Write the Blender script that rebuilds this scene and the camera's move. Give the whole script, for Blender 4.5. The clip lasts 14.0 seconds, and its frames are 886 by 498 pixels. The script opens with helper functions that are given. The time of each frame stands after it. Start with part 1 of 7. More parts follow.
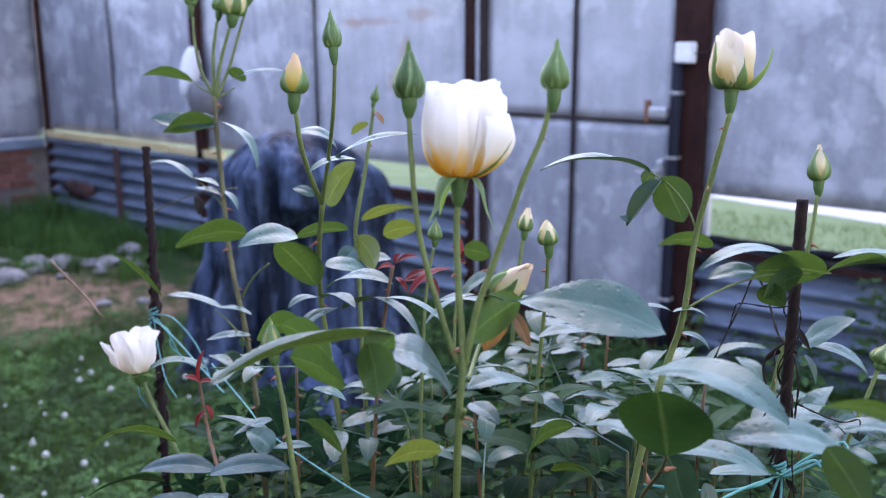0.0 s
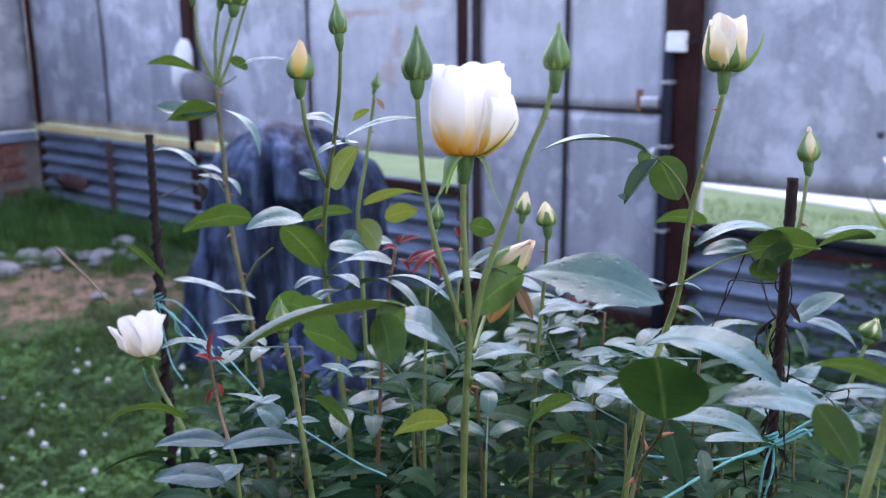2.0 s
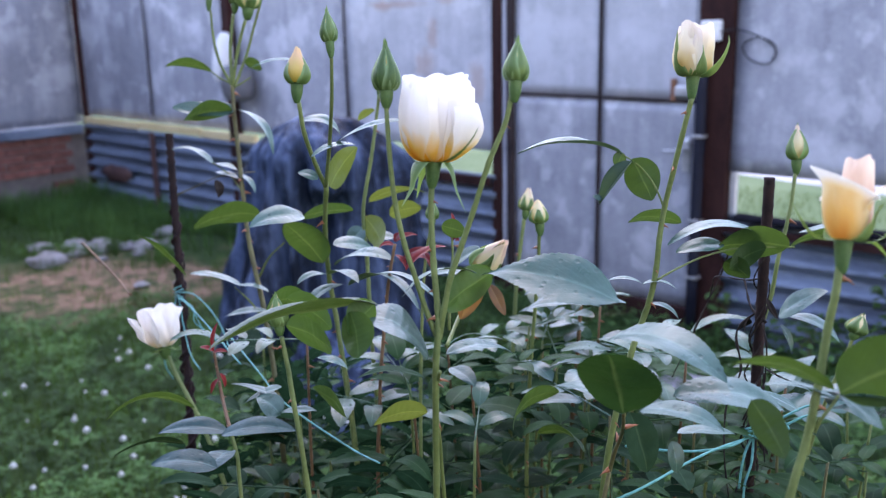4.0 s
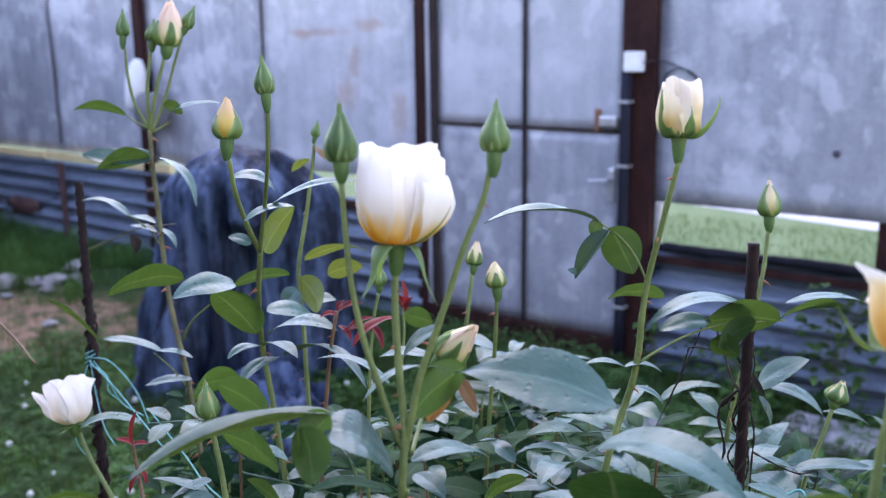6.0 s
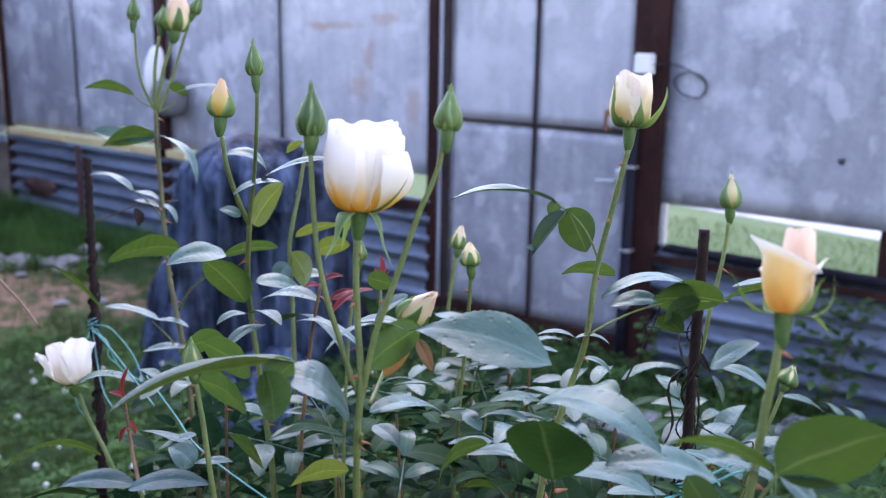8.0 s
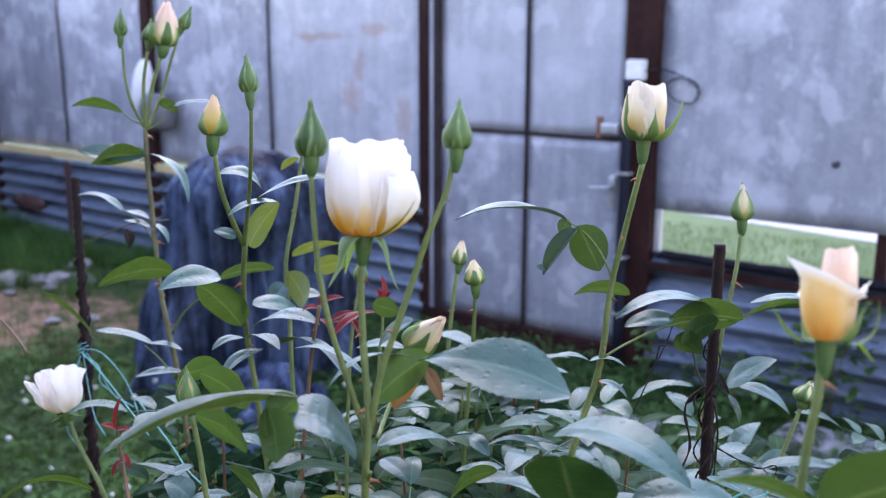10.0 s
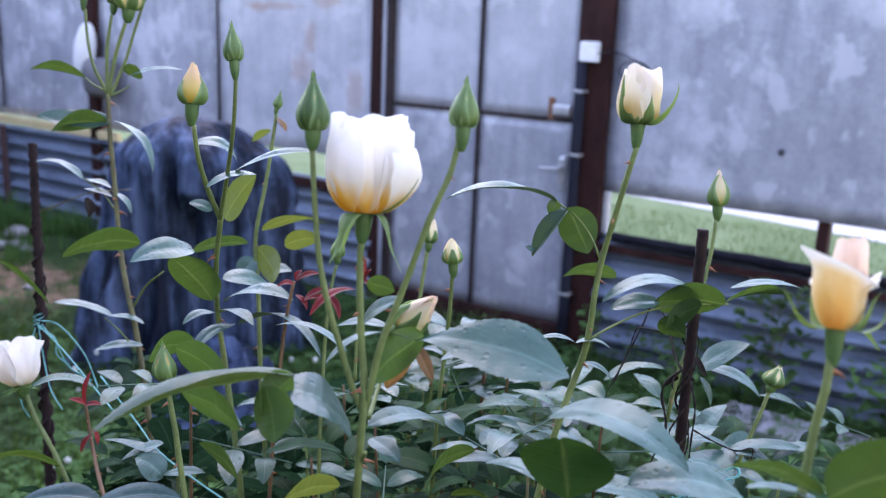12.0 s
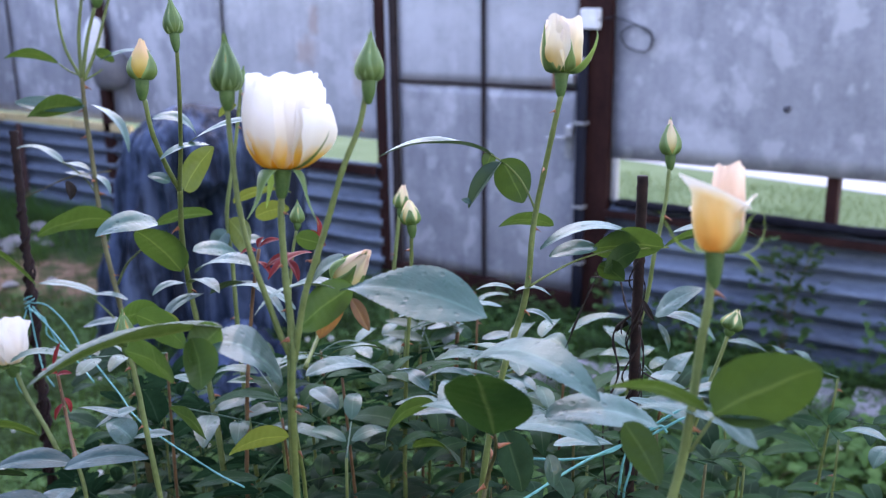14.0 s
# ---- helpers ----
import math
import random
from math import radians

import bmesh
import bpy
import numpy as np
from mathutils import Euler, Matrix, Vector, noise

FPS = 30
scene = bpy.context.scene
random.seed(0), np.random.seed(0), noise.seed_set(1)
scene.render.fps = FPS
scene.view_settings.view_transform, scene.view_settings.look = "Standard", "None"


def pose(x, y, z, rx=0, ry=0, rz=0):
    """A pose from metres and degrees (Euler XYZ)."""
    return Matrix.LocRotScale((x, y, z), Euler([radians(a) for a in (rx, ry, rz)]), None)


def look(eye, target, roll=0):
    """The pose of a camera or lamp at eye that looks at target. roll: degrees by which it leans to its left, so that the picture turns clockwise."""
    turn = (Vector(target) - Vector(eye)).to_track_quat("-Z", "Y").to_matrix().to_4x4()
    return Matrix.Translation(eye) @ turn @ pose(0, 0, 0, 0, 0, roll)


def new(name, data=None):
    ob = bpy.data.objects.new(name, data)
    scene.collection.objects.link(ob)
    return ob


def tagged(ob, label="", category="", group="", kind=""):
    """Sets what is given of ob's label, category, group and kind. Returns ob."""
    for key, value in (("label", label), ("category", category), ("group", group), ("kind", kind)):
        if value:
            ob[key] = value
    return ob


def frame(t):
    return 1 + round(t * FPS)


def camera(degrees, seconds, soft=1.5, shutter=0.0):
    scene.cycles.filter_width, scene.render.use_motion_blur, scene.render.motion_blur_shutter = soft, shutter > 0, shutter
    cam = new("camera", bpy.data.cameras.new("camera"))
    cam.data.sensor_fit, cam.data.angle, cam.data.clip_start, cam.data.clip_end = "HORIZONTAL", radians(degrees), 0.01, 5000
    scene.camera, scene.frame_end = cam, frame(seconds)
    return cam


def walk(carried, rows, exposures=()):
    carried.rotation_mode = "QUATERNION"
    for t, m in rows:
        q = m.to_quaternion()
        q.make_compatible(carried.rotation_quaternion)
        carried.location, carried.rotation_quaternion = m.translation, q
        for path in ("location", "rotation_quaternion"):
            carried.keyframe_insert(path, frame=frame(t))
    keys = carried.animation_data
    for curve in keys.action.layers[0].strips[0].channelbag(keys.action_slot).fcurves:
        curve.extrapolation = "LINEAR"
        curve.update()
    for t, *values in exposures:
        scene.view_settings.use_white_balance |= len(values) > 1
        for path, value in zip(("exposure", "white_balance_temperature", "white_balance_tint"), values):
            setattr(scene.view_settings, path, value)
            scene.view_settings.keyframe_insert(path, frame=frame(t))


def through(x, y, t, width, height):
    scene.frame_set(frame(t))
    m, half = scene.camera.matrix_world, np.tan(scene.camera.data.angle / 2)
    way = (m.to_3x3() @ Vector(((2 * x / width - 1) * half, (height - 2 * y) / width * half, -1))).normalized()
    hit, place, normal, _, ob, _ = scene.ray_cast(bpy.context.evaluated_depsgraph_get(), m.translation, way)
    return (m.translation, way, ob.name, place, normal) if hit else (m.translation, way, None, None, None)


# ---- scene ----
cam = camera(51.0, 14.0, soft=1.2)
cam.data.dof.use_dof = True
cam.data.dof.focus_distance = 0.88
cam.data.dof.aperture_fstop = 7.2
PATH = [
    (0, (0.238, 0.049, 1.723), (-1.013, 1.544, 1.276), -0.2),
    (0.5, (0.239, 0.045, 1.718), (-1.004, 1.539, 1.249), -0.3),
    (1, (0.238, 0.044, 1.719), (-0.99, 1.55, 1.247), -0.4),
    (1.5, (0.246, 0.035, 1.72), (-0.977, 1.547, 1.253), -0.8),
    (2, (0.25, 0.017, 1.718), (-0.986, 1.52, 1.254), -0.5),
    (2.2, (0.25, 0.012, 1.719), (-0.985, 1.516, 1.254), -0.2),
    (4.3, (0.329, 0.028, 1.738), (-0.991, 1.451, 1.247), -0.8),
    (4.5, (0.333, 0.026, 1.74), (-0.987, 1.449, 1.258), -0.1),
    (5, (0.312, 0.05, 1.751), (-0.955, 1.526, 1.289), -0.8),
    (5.5, (0.253, 0.082, 1.755), (-0.959, 1.608, 1.305), -0.9),
    (6, (0.219, 0.092, 1.758), (-0.959, 1.648, 1.319), -0.8),
    (6.5, (0.218, 0.096, 1.756), (-0.946, 1.666, 1.331), -0.2),
    (7, (0.243, 0.078, 1.755), (-0.942, 1.626, 1.309), 0.1),
    (7.5, (0.281, 0.055, 1.759), (-0.906, 1.606, 1.325), 1.1),
    (7.7, (0.294, 0.059, 1.752), (-0.906, 1.599, 1.307), 1.1),
    (9.8, (0.266, 0.07, 1.757), (-0.937, 1.61, 1.314), 0.7),
    (10, (0.259, 0.086, 1.755), (-0.93, 1.637, 1.328), 0.1),
    (10.5, (0.231, 0.11, 1.757), (-0.905, 1.703, 1.342), -0.1),
    (11, (0.211, 0.116, 1.751), (-0.876, 1.732, 1.296), 0.7),
    (11.5, (0.206, 0.1, 1.75), (-0.854, 1.733, 1.29), 0.6),
    (12, (0.221, 0.069, 1.754), (-0.859, 1.684, 1.281), 2.3),
    (12.5, (0.242, 0.062, 1.748), (-0.92, 1.609, 1.24), 1.2),
    (13, (0.285, 0.054, 1.748), (-0.87, 1.601, 1.226), 1.9),
    (13.5, (0.296, 0.076, 1.737), (-0.856, 1.625, 1.215), 0.3),
    (14, (0.299, 0.089, 1.74), (-0.818, 1.665, 1.222), -0.8),
]
walk(cam, [(t, look(eye, target, roll)) for t, eye, target, roll in PATH],
     exposures=[(0, 2.65, 7450, 33), (14, 2.65, 7450, 33)])

# ---- world and light: an open, overcast evening sky ----
world = bpy.data.worlds.new("sky")
scene.world = world
world.use_nodes = True
wn = world.node_tree.nodes
sky = wn.new("ShaderNodeTexSky")
sky.sky_type = "NISHITA"
sky.sun_disc = False
sky.sun_elevation = radians(50)
sky.sun_rotation = radians(318)
sky.air_density = 1.2
sky.dust_density = 0.2
sky.ozone_density = 1.5
wn["Background"].inputs["Strength"].default_value = 0.15
world.node_tree.links.new(sky.outputs["Color"], wn["Background"].inputs["Color"])

sun_data = bpy.data.lights.new("sun", "SUN")
sun_data.energy = 0.35
sun_data.angle = radians(40)
sun_data.color = (0.88, 0.94, 1.0)
sun = new("sun", sun_data)
sun.matrix_basis = look((-2.15, 2.4, 3.84), (0, 0, 0))

# ---- materials ----
def material(name):
    m = bpy.data.materials.new(name)
    m.use_nodes = True
    return m, m.node_tree.nodes, m.node_tree.links, m.node_tree.nodes["Principled BSDF"]


def tex(nodes, links, scale, detail=4.0, rough=0.55, stretch=None, source="Object", kind="noise"):
    """A noise or voronoi value in metres, stretched by axis if asked."""
    coord = nodes.new("ShaderNodeTexCoord")
    mapping = nodes.new("ShaderNodeMapping")
    links.new(coord.outputs[source], mapping.inputs["Vector"])
    if stretch:
        mapping.inputs["Scale"].default_value = stretch
    n = nodes.new("ShaderNodeTexNoise" if kind == "noise" else "ShaderNodeTexVoronoi")
    links.new(mapping.outputs["Vector"], n.inputs["Vector"])
    n.inputs["Scale"].default_value = scale
    n.inputs["Detail"].default_value = detail
    n.inputs["Roughness"].default_value = rough
    return n.outputs[0] if kind == "noise" else n.outputs["Distance"]


def ramp(nodes, links, value, *stops):
    r = nodes.new("ShaderNodeValToRGB")
    links.new(value, r.inputs["Fac"])
    while len(r.color_ramp.elements) < len(stops):
        r.color_ramp.elements.new(0.5)
    for e, (at, c) in zip(r.color_ramp.elements, stops):
        e.position, e.color = at, (*c, 1) if len(c) == 3 else c
    return r.outputs["Color"]


def mix(nodes, links, fac, a, b, how="MIX"):
    n = nodes.new("ShaderNodeMix")
    n.data_type, n.blend_type = "RGBA", how
    for socket, v in ((n.inputs[0], fac), (n.inputs[6], a), (n.inputs[7], b)):
        if isinstance(v, (int, float)):
            socket.default_value = v
        elif isinstance(v, tuple):
            socket.default_value = (*v, 1)
        else:
            links.new(v, socket)
    return n.outputs[2]


def bump(nodes, links, bsdf, height, strength=0.3, distance=0.01):
    b = nodes.new("ShaderNodeBump")
    b.inputs["Strength"].default_value, b.inputs["Distance"].default_value = strength, distance
    links.new(height, b.inputs["Height"])
    links.new(b.outputs["Normal"], bsdf.inputs["Normal"])


def maths(nodes, links, op, a, b=None):
    n = nodes.new("ShaderNodeMath")
    n.operation = op
    for socket, v in zip(n.inputs, (a, b)):
        if v is None:
            continue
        if isinstance(v, (int, float)):
            socket.default_value = v
        else:
            links.new(v, socket)
    return n.outputs[0]


def mottled(name, dark, light, scale, rough=0.7, metal=0.0, relief=0.3, depth=0.005, stretch=None, fine=9.0, vary=0.0, spec=0.25):
    """Two scales of mottling between two colours, with fine relief; vary: difference from object to object."""
    m, n, l, b = material(name)
    big = tex(n, l, scale, 4, 0.6, stretch)
    small = tex(n, l, scale * fine, 3, 0.6, stretch)
    both = maths(n, l, "ADD", maths(n, l, "MULTIPLY", big, 0.65), maths(n, l, "MULTIPLY", small, 0.35))
    col = ramp(n, l, both, (0.32, dark), (0.68, light))
    if vary:
        info = n.new("ShaderNodeObjectInfo")
        shade = maths(n, l, "ADD", maths(n, l, "MULTIPLY", info.outputs["Random"], 2 * vary), 1 - vary)
        comb = n.new("ShaderNodeCombineColor")
        for k in range(3):
            l.new(shade, comb.inputs[k])
        col = mix(n, l, 1.0, col, comb.outputs[0], "MULTIPLY")
    l.new(col, b.inputs["Base Color"])
    b.inputs["Roughness"].default_value, b.inputs["Metallic"].default_value = rough, metal
    b.inputs["Specular IOR Level"].default_value = spec
    bump(n, l, b, both, relief, depth)
    return m


def leaf_material(name, dark, light, rough=0.33, through=0.3, glow=(0.085, 0.135, 0.018), vein=0.4, edge=0.0, spec=0.5, patch=0.0, dew=0.0):
    """A leaf: waxy, veined along its UV map, letting some light through."""
    m, n, l, b = material(name)
    uv = n.new("ShaderNodeUVMap")
    sep = n.new("ShaderNodeSeparateXYZ")
    l.new(uv.outputs["UV"], sep.inputs[0])
    across = maths(n, l, "ABSOLUTE", maths(n, l, "SUBTRACT", sep.outputs["X"], 0.5))
    rib = ramp(n, l, across, (0.0, (1, 1, 1)), (0.045, (0, 0, 0)))
    slant = maths(n, l, "SUBTRACT", maths(n, l, "MULTIPLY", sep.outputs["Y"], 9.0), maths(n, l, "MULTIPLY", across, 9.0))
    side = maths(n, l, "ABSOLUTE", maths(n, l, "SUBTRACT", maths(n, l, "FRACT", slant), 0.5))
    veins = ramp(n, l, side, (0.0, (1, 1, 1)), (0.1, (0, 0, 0)))
    spots = tex(n, l, 70, 4, 0.6)
    info = n.new("ShaderNodeObjectInfo")
    island = n.new("ShaderNodeNewGeometry")
    chance = maths(n, l, "FRACT", maths(n, l, "ADD", info.outputs["Random"], island.outputs["Random Per Island"]))
    col = ramp(n, l, maths(n, l, "ADD", maths(n, l, "MULTIPLY", spots, 0.6), maths(n, l, "MULTIPLY", chance, 0.4)), (0.25, dark), (0.75, light))
    pale = tuple(min(1.0, 1.9 * c + 0.03) for c in light)
    col = mix(n, l, maths(n, l, "MULTIPLY", veins, 0.18 * vein), col, pale)
    col = mix(n, l, maths(n, l, "MULTIPLY", rib, vein), col, pale)
    if edge:
        col = mix(n, l, maths(n, l, "MULTIPLY", ramp(n, l, across, (0.34, (0, 0, 0)), (0.46, (1, 1, 1))), edge), col, tuple(min(1.0, 1.9 * c + 0.12) for c in light))
    beads = ramp(n, l, tex(n, l, 100, 0, 0.5, kind="voronoi"), (0.12, (1, 1, 1)), (0.24, (0, 0, 0)))
    if dew:
        col = mix(n, l, maths(n, l, "MULTIPLY", beads, dew), col, dark)
    if patch:
        col = mix(n, l, ramp(n, l, tex(n, l, 3.0, 4, 0.7), (0.4, (0, 0, 0)), (0.6, (1, 1, 1))), mix(n, l, 1.0, col, (1 - patch, 1 - patch, 1 - patch), "MULTIPLY"), mix(n, l, 1.0, col, (1 + patch, 1 + patch, 1 + 0.7 * patch), "MULTIPLY"))
    l.new(col, b.inputs["Base Color"])
    b.inputs["Specular IOR Level"].default_value = spec
    l.new(ramp(n, l, tex(n, l, 55, 4, 0.65), (0.3, (rough - 0.1,) * 3), (0.7, (rough + 0.12,) * 3)), b.inputs["Roughness"])
    relief = maths(n, l, "ADD", maths(n, l, "MULTIPLY", veins, -0.12), maths(n, l, "MULTIPLY", beads, -0.8 if dew else 0.0))
    relief = maths(n, l, "ADD", relief, maths(n, l, "MULTIPLY", tex(n, l, 160, 3, 0.6), 0.7))
    bump(n, l, b, relief, 0.4, 0.001)
    t = n.new("ShaderNodeBsdfTranslucent")
    t.inputs["Color"].default_value = (*glow, 1)
    l.new(mix(n, l, maths(n, l, "MULTIPLY", rib, 0.3), glow, (0.36, 0.42, 0.1)), t.inputs["Color"])
    s = n.new("ShaderNodeMixShader")
    s.inputs[0].default_value = through
    l.new(b.outputs[0], s.inputs[1])
    l.new(t.outputs[0], s.inputs[2])
    l.new(s.outputs[0], n["Material Output"].inputs["Surface"])
    return m


def petal_material(name, base, middle, pale, tip, height, through=0.3, rough=0.6, rim=0.0, heart=1.1):
    """Petals: coloured from the yellow claw to the pale rim along the bloom's own axis, with fine streaks."""
    m, n, l, b = material(name)
    coord = n.new("ShaderNodeTexCoord")
    sep = n.new("ShaderNodeSeparateXYZ")
    l.new(coord.outputs["Object"], sep.inputs[0])
    uv = n.new("ShaderNodeUVMap")
    part = n.new("ShaderNodeSeparateXYZ")
    l.new(uv.outputs["UV"], part.inputs[0])
    away = maths(n, l, "ABSOLUTE", maths(n, l, "SUBTRACT", part.outputs["X"], 0.5))
    away = maths(n, l, "MULTIPLY", maths(n, l, "MULTIPLY", away, away), heart)
    streak = tex(n, l, 42, 3, 0.6, (1, 1, 0.35))
    along = maths(n, l, "ADD", maths(n, l, "DIVIDE", sep.outputs["Z"], height), maths(n, l, "MULTIPLY", maths(n, l, "SUBTRACT", streak, 0.5), 0.42))
    along = maths(n, l, "ADD", along, away)
    if rim:
        lip = maths(n, l, "MULTIPLY", maths(n, l, "MAXIMUM", maths(n, l, "SUBTRACT", part.outputs["Y"], 0.8), 0.0), 5.0)
        along = maths(n, l, "ADD", along, maths(n, l, "MULTIPLY", lip, rim))
    col = ramp(n, l, along, (0.05, base), (0.22, middle), (0.44, pale), (0.8, tip))
    l.new(col, b.inputs["Base Color"])
    b.inputs["Roughness"].default_value = rough
    b.inputs["Specular IOR Level"].default_value = 0.25
    vein = tex(n, l, 26, 3, 0.6, (9, 0.7, 1), "UV")
    bump(n, l, b, maths(n, l, "ADD", streak, maths(n, l, "MULTIPLY", vein, 0.6)), 0.22, 0.0012)
    t = n.new("ShaderNodeBsdfTranslucent")
    l.new(col, t.inputs["Color"])
    s = n.new("ShaderNodeMixShader")
    s.inputs[0].default_value = through
    l.new(b.outputs[0], s.inputs[1])
    l.new(t.outputs[0], s.inputs[2])
    l.new(s.outputs[0], n["Material Output"].inputs["Surface"])
    return m


def sheet_material(name, dark, light, stain, seed, rusty=()):
    """Dull galvanised sheet: vertical streaks, pale oxide blotches, a little rust."""
    m, n, l, b = material(name)
    streak = tex(n, l, 3.2, 5, 0.6, (3.0, 3.0, 0.35))
    blotch = tex(n, l, 1.7 + seed, 4, 0.55)
    grain = tex(n, l, 45, 3, 0.6)
    rust = tex(n, l, 2.6 + seed, 5, 0.7, (1, 1, 2.2))
    col = ramp(n, l, maths(n, l, "ADD", maths(n, l, "MULTIPLY", streak, 0.4), maths(n, l, "ADD", maths(n, l, "MULTIPLY", tex(n, l, 5.0 + seed, 5, 0.65), 0.4), maths(n, l, "MULTIPLY", grain, 0.2))), (0.38, dark), (0.62, light))
    col = mix(n, l, ramp(n, l, blotch, (0.52, (0, 0, 0)), (0.63, (0.6, 0.6, 0.6))), col, stain)
    col = mix(n, l, ramp(n, l, tex(n, l, 5.5 + seed, 3, 0.5, (1.0, 1.0, 0.8)), (0.57, (0, 0, 0)), (0.64, (0.5, 0.5, 0.5))), col, stain)
    col = mix(n, l, ramp(n, l, rust, (0.68, (0, 0, 0)), (0.8, (0.55, 0.55, 0.55))), col, (0.3, 0.17, 0.09))
    if rusty:
        coord = n.new("ShaderNodeTexCoord")
        sep = n.new("ShaderNodeSeparateXYZ")
        l.new(coord.outputs["Object"], sep.inputs[0])
        ragged = maths(n, l, "MULTIPLY", maths(n, l, "SUBTRACT", tex(n, l, 14, 5, 0.7), 0.5), 2.6)
    for x, z, wide, high in rusty:
        dx = maths(n, l, "DIVIDE", maths(n, l, "SUBTRACT", sep.outputs["X"], x), wide)
        dz = maths(n, l, "DIVIDE", maths(n, l, "SUBTRACT", sep.outputs["Z"], z), high)
        away = maths(n, l, "ADD", maths(n, l, "MULTIPLY", dx, dx), maths(n, l, "MULTIPLY", dz, dz))
        spot = ramp(n, l, maths(n, l, "ADD", away, ragged), (0.1, (0.5, 0.5, 0.5)), (1.0, (0, 0, 0)))
        col = mix(n, l, spot, col, (0.36, 0.22, 0.16))
    l.new(col, b.inputs["Base Color"])
    b.inputs["Metallic"].default_value = 0.25
    l.new(ramp(n, l, blotch, (0.3, (0.42, 0.42, 0.42)), (0.7, (0.68, 0.68, 0.68))), b.inputs["Roughness"])
    bump(n, l, b, streak, 0.08, 0.01)
    return m


M_LEAF = leaf_material("rose_leaf", (0.015, 0.042, 0.014), (0.036, 0.084, 0.026), 0.42, 0.32, (0.075, 0.135, 0.018), vein=0.3, spec=0.28)
# Sky sheen on upturned leaves mixed into the waxy blue-green base colour
M_LEAF_TOP = leaf_material("rose_leaf_waxy_sheen", (0.026, 0.07, 0.054), (0.056, 0.128, 0.1), 0.35, 0.1, vein=0.35, spec=0.36, dew=0.7)
M_LEAF_SHEEN = leaf_material("rose_leaf_pale_sheen", (0.018, 0.056, 0.03), (0.044, 0.106, 0.062), 0.33, 0.12, vein=0.35, spec=0.33)
M_LEAF_MID = leaf_material("rose_leaf_mature", (0.02, 0.052, 0.026), (0.042, 0.092, 0.046), 0.36, 0.2, vein=0.35, spec=0.27)
# Darkened, dull leaf copies: canopy shade over lower leaves put into the colour
M_LEAF_DARK = leaf_material("rose_leaf_shaded", (0.007, 0.024, 0.011), (0.022, 0.056, 0.028), 0.55, 0.14, (0.03, 0.055, 0.012), 0.25, spec=0.02)
M_LEAF_INNER = leaf_material("rose_leaf_deep_shade", (0.003, 0.012, 0.005), (0.01, 0.03, 0.013), 0.8, 0.06, (0.02, 0.04, 0.008), 0.2, spec=0.0)
M_LEAF_SHADE = leaf_material("rose_leaf_half_shade", (0.009, 0.037, 0.012), (0.022, 0.068, 0.023), 0.5, 0.2, (0.04, 0.1, 0.016), 0.3, spec=0.06)
M_LEAF_TEAL = leaf_material("rose_leaf_blue_green", (0.012, 0.038, 0.035), (0.032, 0.08, 0.075), 0.38, 0.1, (0.03, 0.055, 0.012), 0.45, spec=0.16, dew=0.4)
M_LEAF_FRESH = leaf_material("rose_leaf_fresh", (0.026, 0.072, 0.016), (0.058, 0.128, 0.03), 0.42, 0.36, (0.085, 0.16, 0.022), 0.35, spec=0.3)
M_LEAF_YOUNG = leaf_material("rose_leaf_young", (0.055, 0.1, 0.018), (0.13, 0.175, 0.034), 0.42, 0.36, (0.17, 0.2, 0.03), spec=0.3)
M_LEAF_RED = leaf_material("rose_shoot_red", (0.07, 0.008, 0.01), (0.2, 0.022, 0.02), 0.4, 0.25, (0.4, 0.03, 0.03), 0.0, spec=0.15)
M_LEAF_DRY = leaf_material("withered_leaf", (0.05, 0.02, 0.012), (0.3, 0.14, 0.03), 0.6, 0.3, (0.3, 0.13, 0.03), 0.2)
M_SEPAL = leaf_material("sepal", (0.035, 0.095, 0.018), (0.14, 0.235, 0.06), 0.5, 0.3, (0.22, 0.34, 0.06), 0.3, 0.6)
M_CANE = mottled("green_cane", (0.078, 0.108, 0.028), (0.185, 0.23, 0.075), 28, 0.5, relief=0.15, depth=0.001)
M_CANE_RED = mottled("reddish_cane", (0.09, 0.048, 0.025), (0.21, 0.11, 0.05), 40, 0.5, relief=0.15, depth=0.001)
M_CANE_OLD = mottled("old_cane", (0.07, 0.058, 0.026), (0.165, 0.15, 0.06), 40, 0.6, relief=0.3, depth=0.001)
M_THORN = mottled("thorn", (0.2, 0.06, 0.03), (0.42, 0.17, 0.08), 90, 0.45, relief=0.1, depth=0.0005)
M_HIP = mottled("hip", (0.032, 0.085, 0.02), (0.09, 0.16, 0.042), 60, 0.45, relief=0.1, depth=0.0005)
M_PETAL = petal_material("petal_white", (0.97, 0.48, 0.03), (0.96, 0.63, 0.12), (0.95, 0.9, 0.8), (0.95, 0.92, 0.87), 0.056, 0.5, heart=0.9)
M_PETAL_PINK = petal_material("petal_blush", (0.82, 0.48, 0.1), (0.87, 0.66, 0.3), (0.88, 0.77, 0.55), (0.88, 0.74, 0.64), 0.08)
M_PETAL_PEACH = petal_material("petal_peach", (0.8, 0.32, 0.05), (0.85, 0.48, 0.12), (0.87, 0.66, 0.33), (0.9, 0.84, 0.72), 0.096, rim=0.75)
M_PETAL_INNER = petal_material("petal_peach_heart", (0.8, 0.4, 0.18), (0.82, 0.48, 0.3), (0.86, 0.64, 0.46), (0.87, 0.66, 0.5), 0.055)
M_PETAL_LEFT = petal_material("petal_cream", (0.84, 0.66, 0.36), (0.86, 0.76, 0.62), (0.87, 0.79, 0.67), (0.89, 0.83, 0.75), 0.06)
